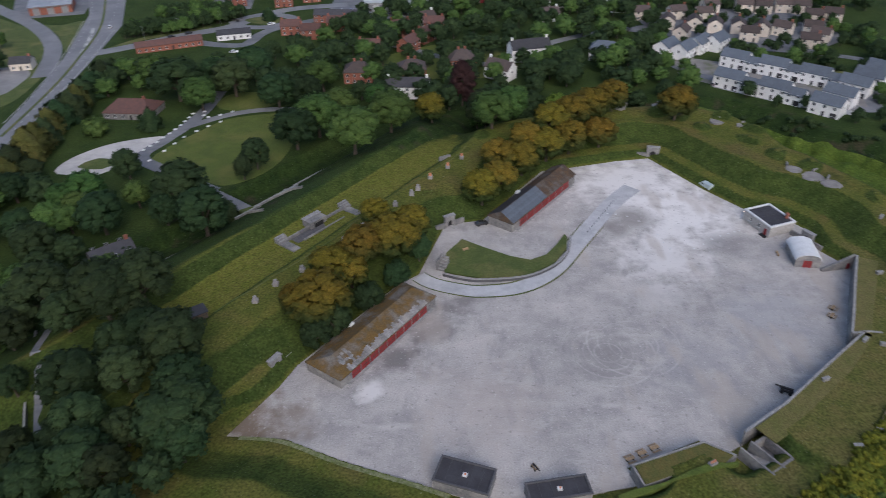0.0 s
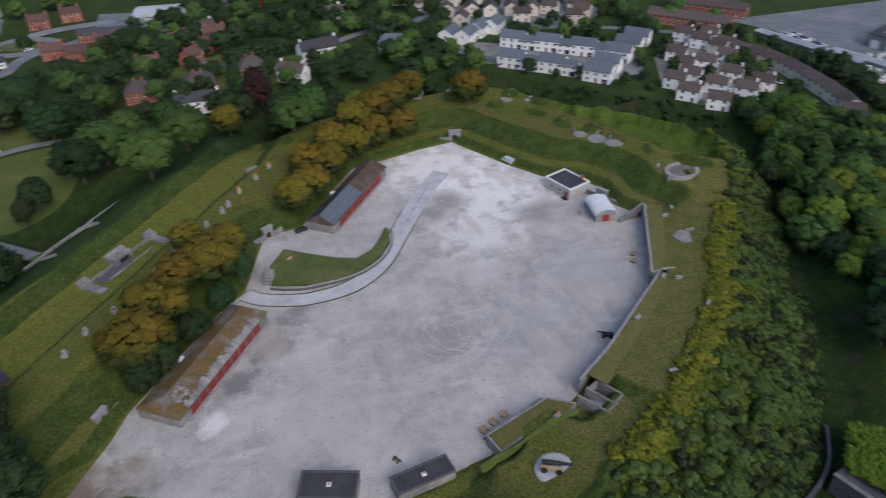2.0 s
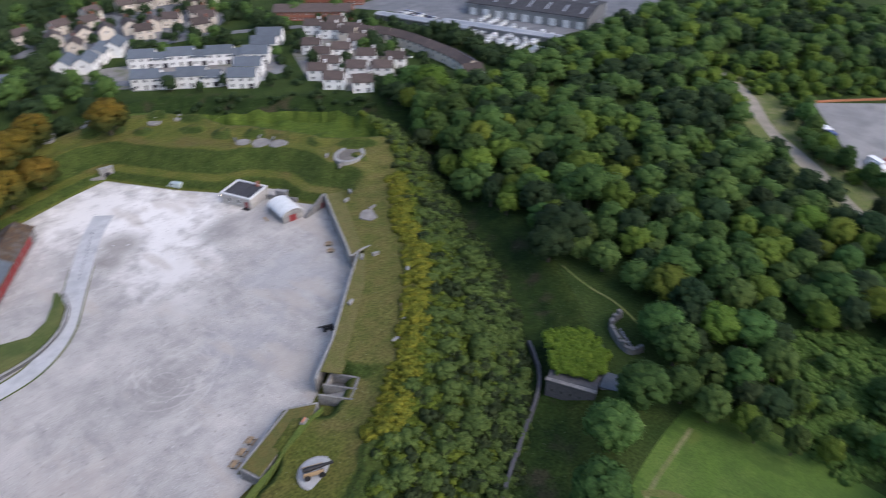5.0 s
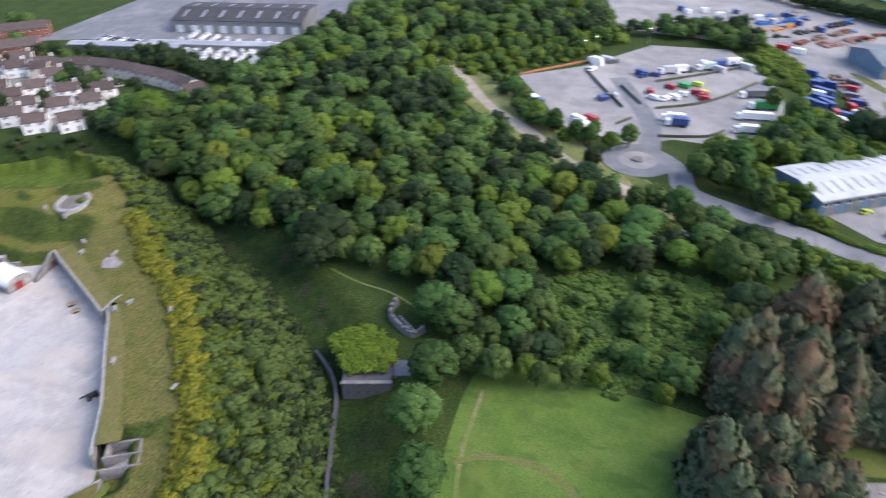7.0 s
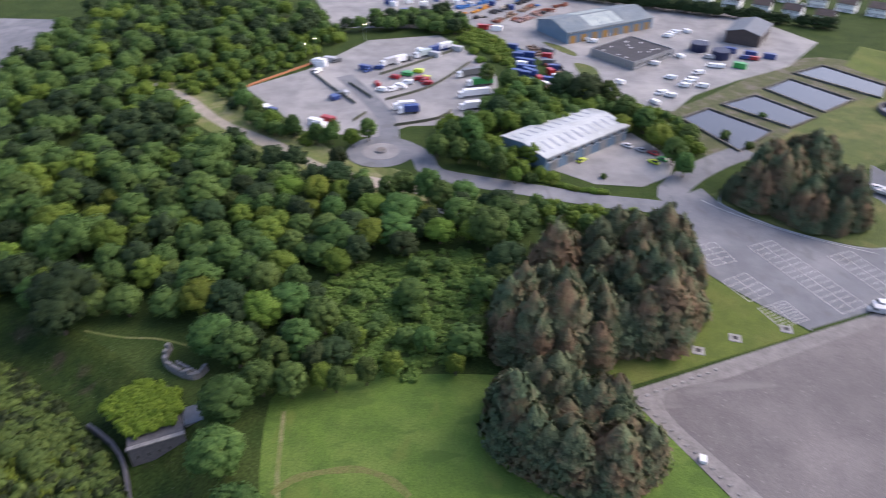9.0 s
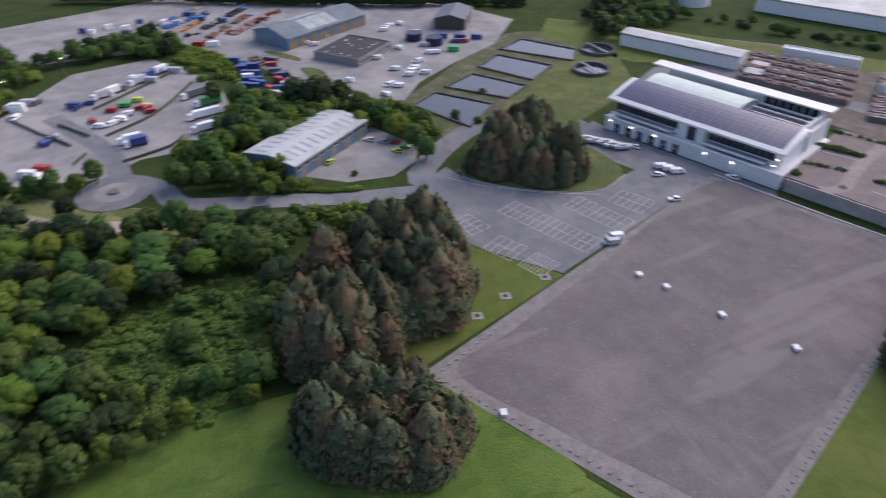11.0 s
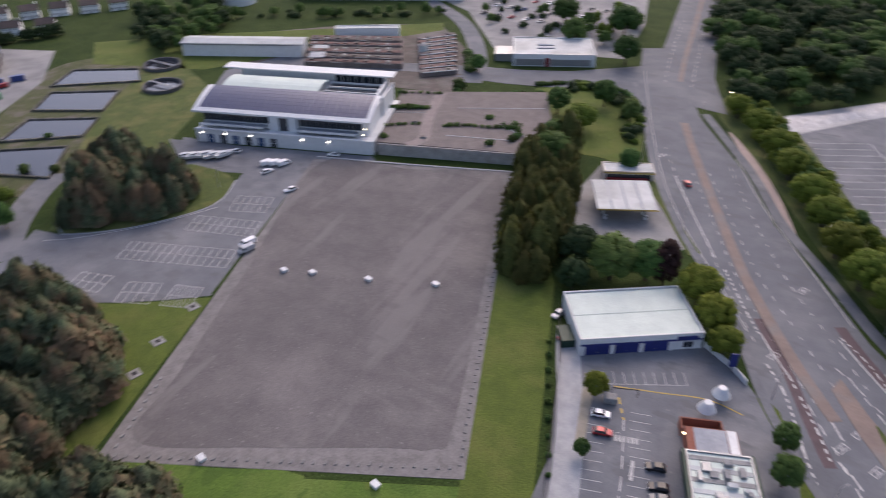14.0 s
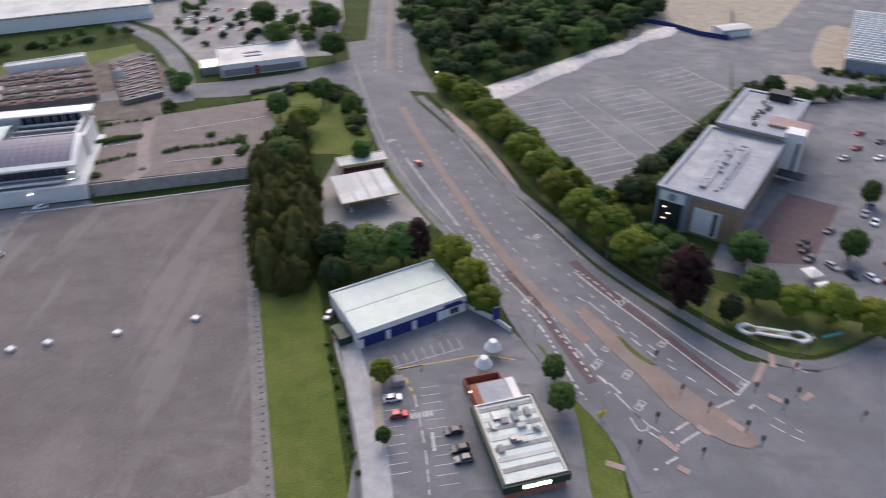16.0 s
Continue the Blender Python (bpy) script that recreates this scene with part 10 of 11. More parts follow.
def trunk_mesh(rng, height, thick, limbs):
    """One tapered trunk; limbs grow out of its sides."""
    bm, n = bmesh.new(), 8
    rows = []
    for k, (z, w) in enumerate(((-0.6, 1.3), (0.4, 1.05), (height * 0.32, 0.85), (height * 0.42, 0.75), (height * 0.7, 0.4), (height, 0.1))):
        ox, oy = (rng.uniform(-0.12, 0.12, 2) if k > 1 else (0, 0))
        rows.append([bm.verts.new((ox + math.cos(6.283 * a / n) * thick * w, oy + math.sin(6.283 * a / n) * thick * w, z)) for a in range(n)])
    side = []
    for j, (p, q) in enumerate(zip(rows, rows[1:])):
        for k in range(n):
            f = bm.faces.new((p[k], p[(k + 1) % n], q[(k + 1) % n], q[k]))
            if j == 2 and limbs and k % 2 == 0:
                side.append(f)
    bm.faces.new(rows[-1])
    bm.faces.new(rows[0][::-1])
    bm.normal_update()
    for f in bmesh.ops.extrude_discrete_faces(bm, faces=side)["faces"] if side else ():
        out = f.normal.copy()
        c = f.calc_center_median()
        for v in f.verts:
            v.co = c + (v.co - c) * 0.35 + out * height * 0.22 + Vector((0, 0, height * 0.22))
    return bm


TREES = {}


def tree_kind(key, seed, leafmat, radius=5.0, low=2.6, high=12.5, blobs=30, leaves=38, leaf=0.52, label="", category="tree", lump=0.36, point=0.0, droop=0.0, thick=0.38, name="tree"):
    rng = np.random.default_rng(seed)
    wood_ = bpy.data.meshes.new("trunk")
    bm = trunk_mesh(rng, high * 0.8, thick, 0 if droop else 4)
    bm.to_mesh(wood_)
    bm.free()
    wood_.materials.append(M["bark"])
    TREES[key] = (wood_, crown_mesh("crown", rng, radius, low, high, blobs, leaves, leaf, M[leafmat], lump, point, droop), radius, name, label, category)


def conifer_kind(key, seed, leafmat, radius, low, high, sprays, leaf, label, taper=1.7):
    rng = np.random.default_rng(seed)
    wood_ = bpy.data.meshes.new("trunk")
    bm = trunk_mesh(rng, high * 0.85, 0.34, 0)
    bm.to_mesh(wood_)
    bm.free()
    wood_.materials.append(M["bark"])
    TREES[key] = (wood_, conifer_mesh("crown", rng, radius, low, high, sprays, leaf, M[leafmat], taper), radius, "conifer", label, "tree")


def height_of(key, r):
    """Wide crowns are flatter."""
    return min(1.25, (3.6 + 1.6 * r) / (2.5 * r)) if key in ("oak", "ash", "elm", "lime", "amber", "copper", "oak_b", "elm_b", "street_lime") else 1.0


tree_rng = np.random.default_rng(11)


def plant(key, x, y, r, tall=1.0, group="", sink=0.0):
    if key + "_b" in TREES and tree_rng.uniform() < 0.5:
        key += "_b"
    wood_, leaves_, r0, name, label, category = TREES[key]
    s = r / r0
    tall *= height_of(key, r)
    m = pose(x, y, z_at(x, y) - sink, 0, 0, tree_rng.uniform(0, 360)) @ Matrix.Diagonal((s, s, s * tall, 1))
    if name == "shrub":
        made = tagged(new(name, leaves_), label, category, group)
        made.matrix_basis = m
        return made
    made = base(name, m, label, category, group)
    new("trunk", wood_).parent = made
    new("crown", leaves_).parent = made
    return made


class Plots:
    """Places that are taken: x, y and radius."""

    def __init__(self, rows):
        self.a, self.n = np.zeros((9000, 3)), 0
        for r in rows:
            self.append(r)

    def append(self, row):
        self.a[self.n] = row
        self.n += 1

    def taken(self, x, y, r, overlap):
        q = self.a[:self.n]
        return bool((((q[:, 0] - x) ** 2 + (q[:, 1] - y) ** 2) < ((q[:, 2] + r) * overlap) ** 2).any())


ALL = Plots(BUILT)


def grove(rows, group, tall=1.0):
    """Rows of kind, x, y, crown radius."""
    for key, x, y, r in rows:
        plant(key, x, y, r, tall * tree_rng.uniform(0.92, 1.08), group)
        ALL.append((x, y, r))


def wood(outline, kinds, near, rmin, rmax, group, keep_off=(), count=600, tall=(0.8, 1.1), overlap=0.62):
    """Fill an outline with trees that touch one another."""
    xs, ys = [p[0] for p in outline], [p[1] for p in outline]
    here, tries = [], 0
    while tries < 9000 and len(here) < count:
        tries += 1
        x, y = tree_rng.uniform(min(xs), max(xs)), tree_rng.uniform(min(ys), max(ys))
        if not inside(outline, x, y) or any(inside(k, x, y) for k in keep_off):
            continue
        r = tree_rng.uniform(rmin, rmax) if tree_rng.uniform() < 0.75 else rmax * tree_rng.uniform(0.9, 1.25)
        if ALL.taken(x, y, r, overlap):
            continue
        ALL.append((x, y, r))
        here.append((x, y, r))
        plant(kinds[int(tree_rng.integers(len(kinds)))], x, y, r, tree_rng.uniform(*tall), group)


tree_kind("oak", 1, "leaf", 5.0, 2.6, 12.5, 34, 52, 0.44, "broad dark-green leafy tree in full summer leaf", lump=0.33)
tree_kind("oak_b", 41, "leaf", 5.0, 2.0, 12.0, 38, 46, 0.44, "spreading dark-green leafy tree in full summer leaf", lump=0.30)
tree_kind("ash", 2, "leaf", 5.0, 2.2, 13.5, 36, 48, 0.44, "tall green deciduous tree with a billowing crown", lump=0.29, point=0.25)
tree_kind("elm", 3, "leaf_dark", 5.0, 2.0, 12.0, 34, 50, 0.44, "dense and dark green deciduous tree", lump=0.32)
tree_kind("elm_b", 43, "leaf_dark", 5.0, 1.4, 12.6, 40, 44, 0.44, "dense and dark green rounded tree", lump=0.29, point=0.1)
tree_kind("lime", 4, "leaf_light", 5.0, 2.4, 11.0, 34, 50, 0.44, "fresh green rounded deciduous tree", lump=0.33)
tree_kind("street_lime", 47, "leaf_olive", 5.0, 2.0, 11.0, 36, 46, 0.44, "yellow-green rounded roadside tree", lump=0.32)
tree_kind("far_street", 48, "leaf_olive", 5.0, 1.6, 11.0, 13, 22, 0.85, "roadside tree", lump=0.42)
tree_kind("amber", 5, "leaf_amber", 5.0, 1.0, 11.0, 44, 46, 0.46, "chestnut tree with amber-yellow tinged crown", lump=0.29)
tree_kind("copper", 6, "leaf_copper", 5.0, 0.6, 19.0, 44, 46, 0.5, "tall dark purple copper beech", point=0.25, lump=0.32)
conifer_kind("pine", 7, "needle", 4.2, 0.2, 16.0, 2200, 0.8, "tall dense conifer, grey-green with rusty patches", 1.9)
conifer_kind("pine_b", 17, "needle", 4.2, 0.2, 14.8, 2200, 0.8, "broad dense conifer, grey-green with rusty patches", 2.6)
conifer_kind("golden", 18, "leaf_golden", 3.0, 0.4, 10.5, 900, 0.65, "golden-green tinged roadside conifer", 2.6)
conifer_kind("cypress", 8, "leaf_dark", 3.0, 0.3, 9.0, 800, 0.6, "broad dark-green evergreen conifer", 2.8)
tree_kind("shrub", 9, "leaf", 2.6, -0.3, 3.6, 12, 30, 0.42, "low rounded dark green shrub", "shrub", lump=0.46, thick=0.12, name="shrub")
tree_kind("bramble", 10, "leaf_light", 2.6, -0.4, 2.8, 12, 30, 0.42, "low bright-green bramble thicket", "shrub", lump=0.46, thick=0.1, name="shrub")
for key, seed, mat_, point in (("far_oak", 31, "leaf", 0.1), ("far_elm", 32, "leaf_dark", 0.0), ("far_ash", 33, "leaf", 0.3), ("far_lime", 34, "leaf_light", 0.0)):
    tree_kind(key, seed, mat_, 5.0, 1.6, 11.5, 13, 22, 0.85, "distant deciduous tree", lump=0.42, point=point)
tree_kind("far_shrub", 35, "leaf_dark", 2.6, -0.4, 3.4, 8, 18, 0.5, "distant dark shrub", "shrub", lump=0.5, thick=0.1, name="shrub")
tree_kind("far_cypress", 36, "leaf_dark", 3.0, 0.2, 9.0, 12, 20, 0.7, "distant conifer", lump=0.46, point=0.4, name="conifer")
tree_kind("far_bramble", 37, "leaf_light", 2.6, -0.4, 2.8, 8, 18, 0.5, "distant bramble", "shrub", lump=0.5, thick=0.1, name="shrub")
tree_kind("far_scrub", 38, "scrub", 1.6, -0.6, 1.7, 5, 18, 0.40, "low scrub", "shrub", lump=0.52, thick=0.1, name="shrub")
tree_kind("far_scrub_dark", 39, "leaf", 1.6, -0.6, 2.0, 5, 18, 0.40, "low dark scrub", "shrub", lump=0.52, thick=0.1, name="shrub")
tree_kind("far_scrub_deep", 45, "leaf_dark", 1.6, -0.6, 2.0, 5, 18, 0.40, "low dark scrub", "shrub", lump=0.52, thick=0.1, name="shrub")
tree_kind("far_glade", 45, "gladescrub", 1.6, -0.6, 1.6, 5, 18, 0.36, "green scrub", "shrub", lump=0.52, thick=0.1, name="shrub")
tree_kind("far_lush", 44, "lushscrub", 1.6, -0.6, 1.6, 5, 18, 0.36, "bright scrub", "shrub", lump=0.52, thick=0.1, name="shrub")
tree_kind("far_gorse", 40, "gorse", 1.4, -0.5, 1.1, 5, 14, 0.34, "low gorse", "shrub", lump=0.52, thick=0.1, name="shrub")

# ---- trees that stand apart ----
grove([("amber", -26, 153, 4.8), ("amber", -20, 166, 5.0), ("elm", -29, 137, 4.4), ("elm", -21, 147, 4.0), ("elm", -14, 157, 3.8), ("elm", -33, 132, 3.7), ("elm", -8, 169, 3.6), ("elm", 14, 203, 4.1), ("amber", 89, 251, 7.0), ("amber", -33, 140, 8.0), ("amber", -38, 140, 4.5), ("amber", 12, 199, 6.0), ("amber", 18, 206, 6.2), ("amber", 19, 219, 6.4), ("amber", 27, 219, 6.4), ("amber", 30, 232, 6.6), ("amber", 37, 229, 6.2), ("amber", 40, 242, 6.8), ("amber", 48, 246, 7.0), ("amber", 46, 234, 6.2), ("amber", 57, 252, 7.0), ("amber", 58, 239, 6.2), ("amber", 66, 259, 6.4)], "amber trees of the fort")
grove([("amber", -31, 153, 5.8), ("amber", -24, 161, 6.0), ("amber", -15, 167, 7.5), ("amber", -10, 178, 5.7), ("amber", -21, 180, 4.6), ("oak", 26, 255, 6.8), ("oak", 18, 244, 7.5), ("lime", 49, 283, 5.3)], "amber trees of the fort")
grove([("elm", -115, 146, 6.6), ("elm", -107, 129, 5.5), ("elm", -92, 130, 4.9), ("elm", -76, 132, 4.3), ("elm", -58, 109, 6.0), ("elm", -55, 95, 5.6), ("elm", -67, 98, 4.2), ("elm", -66, 87, 4.4), ("elm", -80, 96, 4.1), ("elm", -90, 97, 4.1), ("elm", -99, 114, 3.4), ("elm", -73, 195, 4.8), ("elm", -90, 192, 4.8), ("elm", -111, 170, 4.4), ("elm", -134, 186, 4.7), ("oak", -126, 189, 4.7), ("oak", -126, 199, 4.9), ("elm", -93, 171, 3.7), ("oak", -103, 203, 4.1), ("elm", -116, 162, 4.3), ("elm", -103, 141, 8.3), ("elm", -85, 136, 8.1), ("elm", -78, 142, 7.7), ("elm", -62, 119, 6.9)], "trees west of the fort")
grove([("elm", -57, 101, 8.8), ("oak", -95, 158, 6.6), ("elm", -74, 182, 7.6), ("elm", -87, 202, 8.6), ("elm", -108, 187, 7.0), ("elm", -121, 171, 6.2), ("oak", -120, 204, 6.2), ("elm", -71, 126, 5.4), ("elm", -76, 99, 5.5), ("elm", -83, 111, 6.6), ("elm", -72, 89, 5.9), ("elm", -81, 87, 5.8), ("elm", -114, 224, 5.3), ("elm", -69, 230, 5.0), ("elm", -72, 222, 3.5), ("elm", -57, 246, 8.5), ("oak", -50, 257, 8.8), ("oak", -33, 233, 8.6), ("oak", -43, 269, 7.1), ("oak", -21, 254, 8.2), ("oak", -29, 284, 4.8), ("amber", -5, 263, 6.0), ("elm", 17, 263, 8.0), ("oak", 22, 274, 6.2)], "trees west of the fort")
grove([("copper", 8, 285, 5.6), ("elm", -72, 288, 8.0), ("elm", -58, 285, 6.4), ("elm", -94, 301, 8.9), ("elm", -118, 297, 10.9), ("oak", -105, 286, 7.5), ("elm", -70, 110, 5.0), ("elm", -77, 122, 4.7), ("elm", -147, 208, 5.1), ("shrub", -142, 263, 5.1), ("oak", -119, 195, 4.8), ("elm", -105, 310, 6.8), ("elm", -89, 320, 8.2), ("oak", -135, 316, 6.9), ("oak", -55, 306, 6.8)], "trees west of the fort")
grove([("golden", -157.8, 214.0, 4.8), ("golden", -157.7, 222.2, 4.8), ("cypress", -159.0, 230.4, 5.2), ("golden", -156.8, 238.6, 5.9), ("golden", -157.6, 246.8, 5.0), ("cypress", -158.6, 255.0, 5.0), ("golden", -160.1, 263.2, 4.8), ("cypress", -160.3, 271.4, 6.1), ("cypress", -158.8, 279.6, 5.9), ("golden", -159.2, 287.8, 4.9), ("cypress", -161.1, 296.0, 5.6), ("cypress", -160.2, 304.2, 6.0), ("cypress", -160.1, 312.4, 4.7), ("cypress", -161.2, 320.6, 5.7), ("cypress", -161.9, 328.8, 4.9), ("elm", -150, 213, 4.3), ("cypress", -103, 420, 3.8), ("elm", -150, 226, 4.1), ("cypress", -121, 267, 4.2)], "roadside conifers", 0.72)
grove([("oak", 76, -216, 6.3), ("elm", 46, -163, 5.8), ("oak", 36, -161, 7.0), ("oak", 27, -165, 5.6), ("copper", 22, -165, 3.9), ("elm", 44, -152, 4.2), ("street_lime", 12, -161, 5.7), ("street_lime", 6, -152, 4.9), ("street_lime", 2, -144, 4.0), ("street_lime", 25, -116, 2.8), ("oak", -15, -120, 2.8), ("oak", -16, -110, 3.0), ("oak", 22, -98, 1.7)], "trees behind the shops")
grove([("street_lime", 24, -292, 4.9), ("street_lime", 15, -279, 5.2), ("street_lime", 6, -262, 5.5), ("street_lime", -1, -246, 5.5), ("street_lime", -8, -230, 5.8), ("street_lime", -14, -217, 5.7), ("street_lime", -19, -202, 5.4), ("street_lime", -26, -188, 5.8), ("street_lime", -34, -178, 6.3), ("street_lime", -39, -169, 6.0), ("oak", -45, -162, 4.8), ("copper", -50, -149, 6.0), ("elm", -44, -199, 6.4), ("elm", -52, -214, 5.9), ("elm", -61, -223, 5.7), ("elm", -72, -238, 5.4), ("elm", -85, -255, 5.7), ("elm", -101, -275, 6.0), ("elm", -114, -291, 5.2), ("oak", -72, -170, 5.3), ("oak", -70, -153, 4.9), ("street_lime", -78, -148, 4.5), ("street_lime", -87, -146, 5.4), ("street_lime", -95, -143, 4.7)], "trees along the road")
grove([("elm", -61, -144, 3.2), ("lime", 77, -251, 5.9), ("oak", 76, -278, 4.8), ("oak", 62, -268, 4.1), ("oak", 91, -262, 4.6), ("oak", 50, -226, 3.6), ("oak", 79, -229, 5.5), ("oak", -103, -175, 3.9), ("oak", -121, -207, 3.2), ("oak", 133, -382, 7.6), ("oak", 115, -347, 6.4), ("oak", 96, -372, 8.0), ("oak", 83, -332, 6.1), ("oak", 142, -290, 3.4), ("shrub", 140, -267, 3.2), ("shrub", 99, -233, 4.2), ("shrub", 141, -207, 2.6)], "trees along the road")
grove([("ash", 238, -16, 4.7), ("oak", 232, -10, 4.2), ("ash", 239, -23, 5.2), ("lime", 250, -29, 4.8), ("elm", 262, -36, 4.6), ("ash", 228, -18, 3.6), ("oak", 226, -25, 3.9), ("ash", 217, -31, 3.1), ("lime", 212, -36, 2.6), ("shrub", 213, -42, 2.4), ("elm", 283, -67, 6.4), ("elm", 275, -75, 6.9), ("ash", 274, -84, 5.2), ("oak", 260, -88, 4.8), ("ash", 249, -92, 4.5), ("lime", 235, -94, 4.9), ("ash", 222, -95, 4.3), ("oak", 213, -96, 3.5), ("ash", 234, -105, 4.1), ("lime", 248, -83, 3.9), ("elm", 228, 26, 3.2), ("ash", 249, 16, 3.5), ("oak", 249, 36, 3.3), ("ash", 253, 45, 3.3)], "trees of the yards")
grove([("lime", 262, 55, 3.4), ("ash", 273, 63, 3.5), ("oak", 283, 70, 3.6), ("bramble", 335, -44, 2.6), ("bramble", 314, -48, 2.6), ("bramble", 362, -45, 2.6), ("shrub", 243, -123, 2.1), ("shrub", 234, -129, 1.7), ("shrub", 261, -146, 1.6), ("oak", 294, -45, 4.6), ("ash", 279, -46, 4.2), ("lime", 277, -40, 3.8), ("bramble", 348, -34, 2.6), ("bramble", 358, -24, 2.6), ("ash", 304, -36, 3.8), ("bramble", 335, -36, 2.6), ("lime", 244, 22, 3.2), ("ash", 247, 30, 2.9), ("shrub", 214, -68, 1.2)], "trees of the yards")
grove([("lime", 146, 56, 5.5), ("ash", 126, 43, 5.3), ("lime", 140, 39, 5.2), ("ash", 127, 28, 4.8), ("oak", 109, 42, 5.7), ("oak", 95, 41, 5.6), ("oak", 80, 35, 5.8), ("oak", 116, 36, 4.1), ("ash", 115, 29, 4.0), ("lime", 162, 22, 3.9), ("elm", 169, 3, 4.2), ("bramble", 116, 64, 3.7), ("lime", 117, 22, 2.9), ("oak", 130, 17, 3.0), ("lime", 121, 6, 2.6), ("oak", 128, -2, 2.8), ("lime", 120, -9, 2.3), ("oak", 146, 1, 4.0), ("ash", 118, 12, 2.6), ("oak", 116, 19, 2.4), ("lime", 205, 198, 7.4), ("oak", 204, 209, 6.0), ("elm", 142, 91, 6.4), ("elm", 149, 92, 8.0)], "trees round the lawn")
grove([("oak", 147, 76, 4.3)], "trees round the lawn")

# ---- woods, hedges and scrub ----
STUFF = {}


def far_stand(key, x, y, r, tall=1.0):
    """Trees too far off to be told apart: gathered into one mesh for each wood."""
    STUFF.setdefault("far", []).append((key, x, y, r, tall, None))


def far_wood(outline, kinds, rmin, rmax, count, keep_off=(), overlap=0.62, tall=(0.8, 1.1)):
    xs, ys = [p[0] for p in outline], [p[1] for p in outline]
    n = tries = 0
    while tries < 6000 and n < count:
        tries += 1
        x, y = tree_rng.uniform(min(xs), max(xs)), tree_rng.uniform(min(ys), max(ys))
        if not inside(outline, x, y) or any(inside(k, x, y) for k in keep_off):
            continue
        r = tree_rng.uniform(rmin, rmax)
        if ALL.taken(x, y, r, overlap):
            continue
        ALL.append((x, y, r))
        n += 1
        key = "far_" + kinds[int(tree_rng.integers(len(kinds)))]
        far_stand(key, x, y, r, tree_rng.uniform(*tall) * height_of(key[4:], r))


def far_trunk():
    bm = drum(bmesh.new(), 0, 0, -0.5, 7.0, 0.38, 0.12, 5)
    me = bpy.data.meshes.new("far_trunk")
    bm.to_mesh(me)
    bm.free()
    me.materials.append(M["bark"])
    round_normals(me, np.array([(v.co.x, v.co.y, 0.1) for v in me.vertices]))
    return me


FAR_TRUNK = far_trunk()


def far_mesh(name, label, category="woodland"):
    """One object of kind stuff from all the far trees."""
    verts, loops, sizes, mats, slots, shade, at, cache = [], [], [], [], [], [], 0, {}
    for key, x, y, r, tall, foot in STUFF.get("far", []):
        r0 = TREES[key][2]
        a, s, z = tree_rng.uniform(0, 6.283), r / r0, z_at(x, y) if foot is None else foot
        c, n = math.cos(a) * s, math.sin(a) * s
        for me in (TREES[key][1],) if TREES[key][3] == "shrub" else (FAR_TRUNK, TREES[key][1]):
            if me.name not in cache:
                co, lv, sz = np.empty(len(me.vertices) * 3), np.empty(len(me.loops), np.int32), np.empty(len(me.polygons), np.int32)
                me.vertices.foreach_get("co", co)
                me.loops.foreach_get("vertex_index", lv)
                me.polygons.foreach_get("loop_total", sz)
                if me.materials[0] not in slots:
                    slots.append(me.materials[0])
                cache[me.name] = (co.reshape(-1, 3), lv, sz, np.full(len(sz), slots.index(me.materials[0]), np.int32), NORMALS[me.name])
            co, lv, sz, mi, nr = cache[me.name]
            shade.append(np.stack([nr[:, 0] * c - nr[:, 1] * n, nr[:, 0] * n + nr[:, 1] * c, nr[:, 2] * s], -1))
            verts.append(np.stack([co[:, 0] * c - co[:, 1] * n + x, co[:, 0] * n + co[:, 1] * c + y, co[:, 2] * s * tall + z], -1))
            loops.append(lv + at)
            sizes.append(sz)
            mats.append(mi)
            at += len(co)
    verts, loops, sizes, mats = (np.concatenate(q) for q in (verts, loops, sizes, mats))
    me = bpy.data.meshes.new(name)
    me.vertices.add(len(verts))
    me.vertices.foreach_set("co", verts.ravel())
    me.loops.add(len(loops))
    me.loops.foreach_set("vertex_index", loops)
    me.polygons.add(len(sizes))
    me.polygons.foreach_set("loop_start", np.concatenate([[0], np.cumsum(sizes)[:-1]]).astype(np.int32))
    me.polygons.foreach_set("material_index", mats)
    me.update(calc_edges=True)
    for m in slots:
        me.materials.append(m)
    round_normals(me, np.concatenate(shade))
    STUFF.clear()
    return tagged(new(name, me), label, category, kind="stuff")


KEEP_N = [[(-112, 244), (-100, 265), (-88, 278), (-66, 276), (-66, 240), (-78, 220), (-96, 234)], [(-146, 228), (-143, 244), (-112, 262), (-108, 290), (-98, 290), (-104, 262), (-124, 226)]]
WOOD = [(186, 200), (165, 154), (150, 117), (146, 95), (140, 70), (128, 44), (121, 28), (124, -10), (126, -17), (141, -17), (158, -32), (180, -34), (196, -24), (203, -6),
        (214, 30), (238, 56), (262, 84), (290, 108), (318, 126), (330, 100), (372, 60), (400, 40), (430, 80), (470, 130), (420, 188), (330, 188), (270, 196), (236, 184), (222, 196)]
NEAR = [(100, -60), (232, -60), (232, 240), (100, 240)]
GLADE = [[(126, 56), (140, 52), (146, 66), (148, 84), (140, 92), (132, 84)], [(160, 27), (170, 8), (173, -14), (162, -27), (150, -19), (128, -14), (118, 3), (127, 19), (144, 26)]]
near_wood = [(186, 200), (165, 154), (150, 117), (146, 95), (140, 70), (128, 44), (121, 28), (124, -10), (126, -17), (141, -17), (158, -32), (180, -34), (196, -24), (203, -6), (212, 30), (205, 80), (208, 130), (214, 190)]
wood(near_wood, ["oak", "ash", "elm", "lime", "oak", "ash"], 0, 3.0, 5.4, "trees of the wood", GLADE, 150, (0.75, 1.1), 0.60)
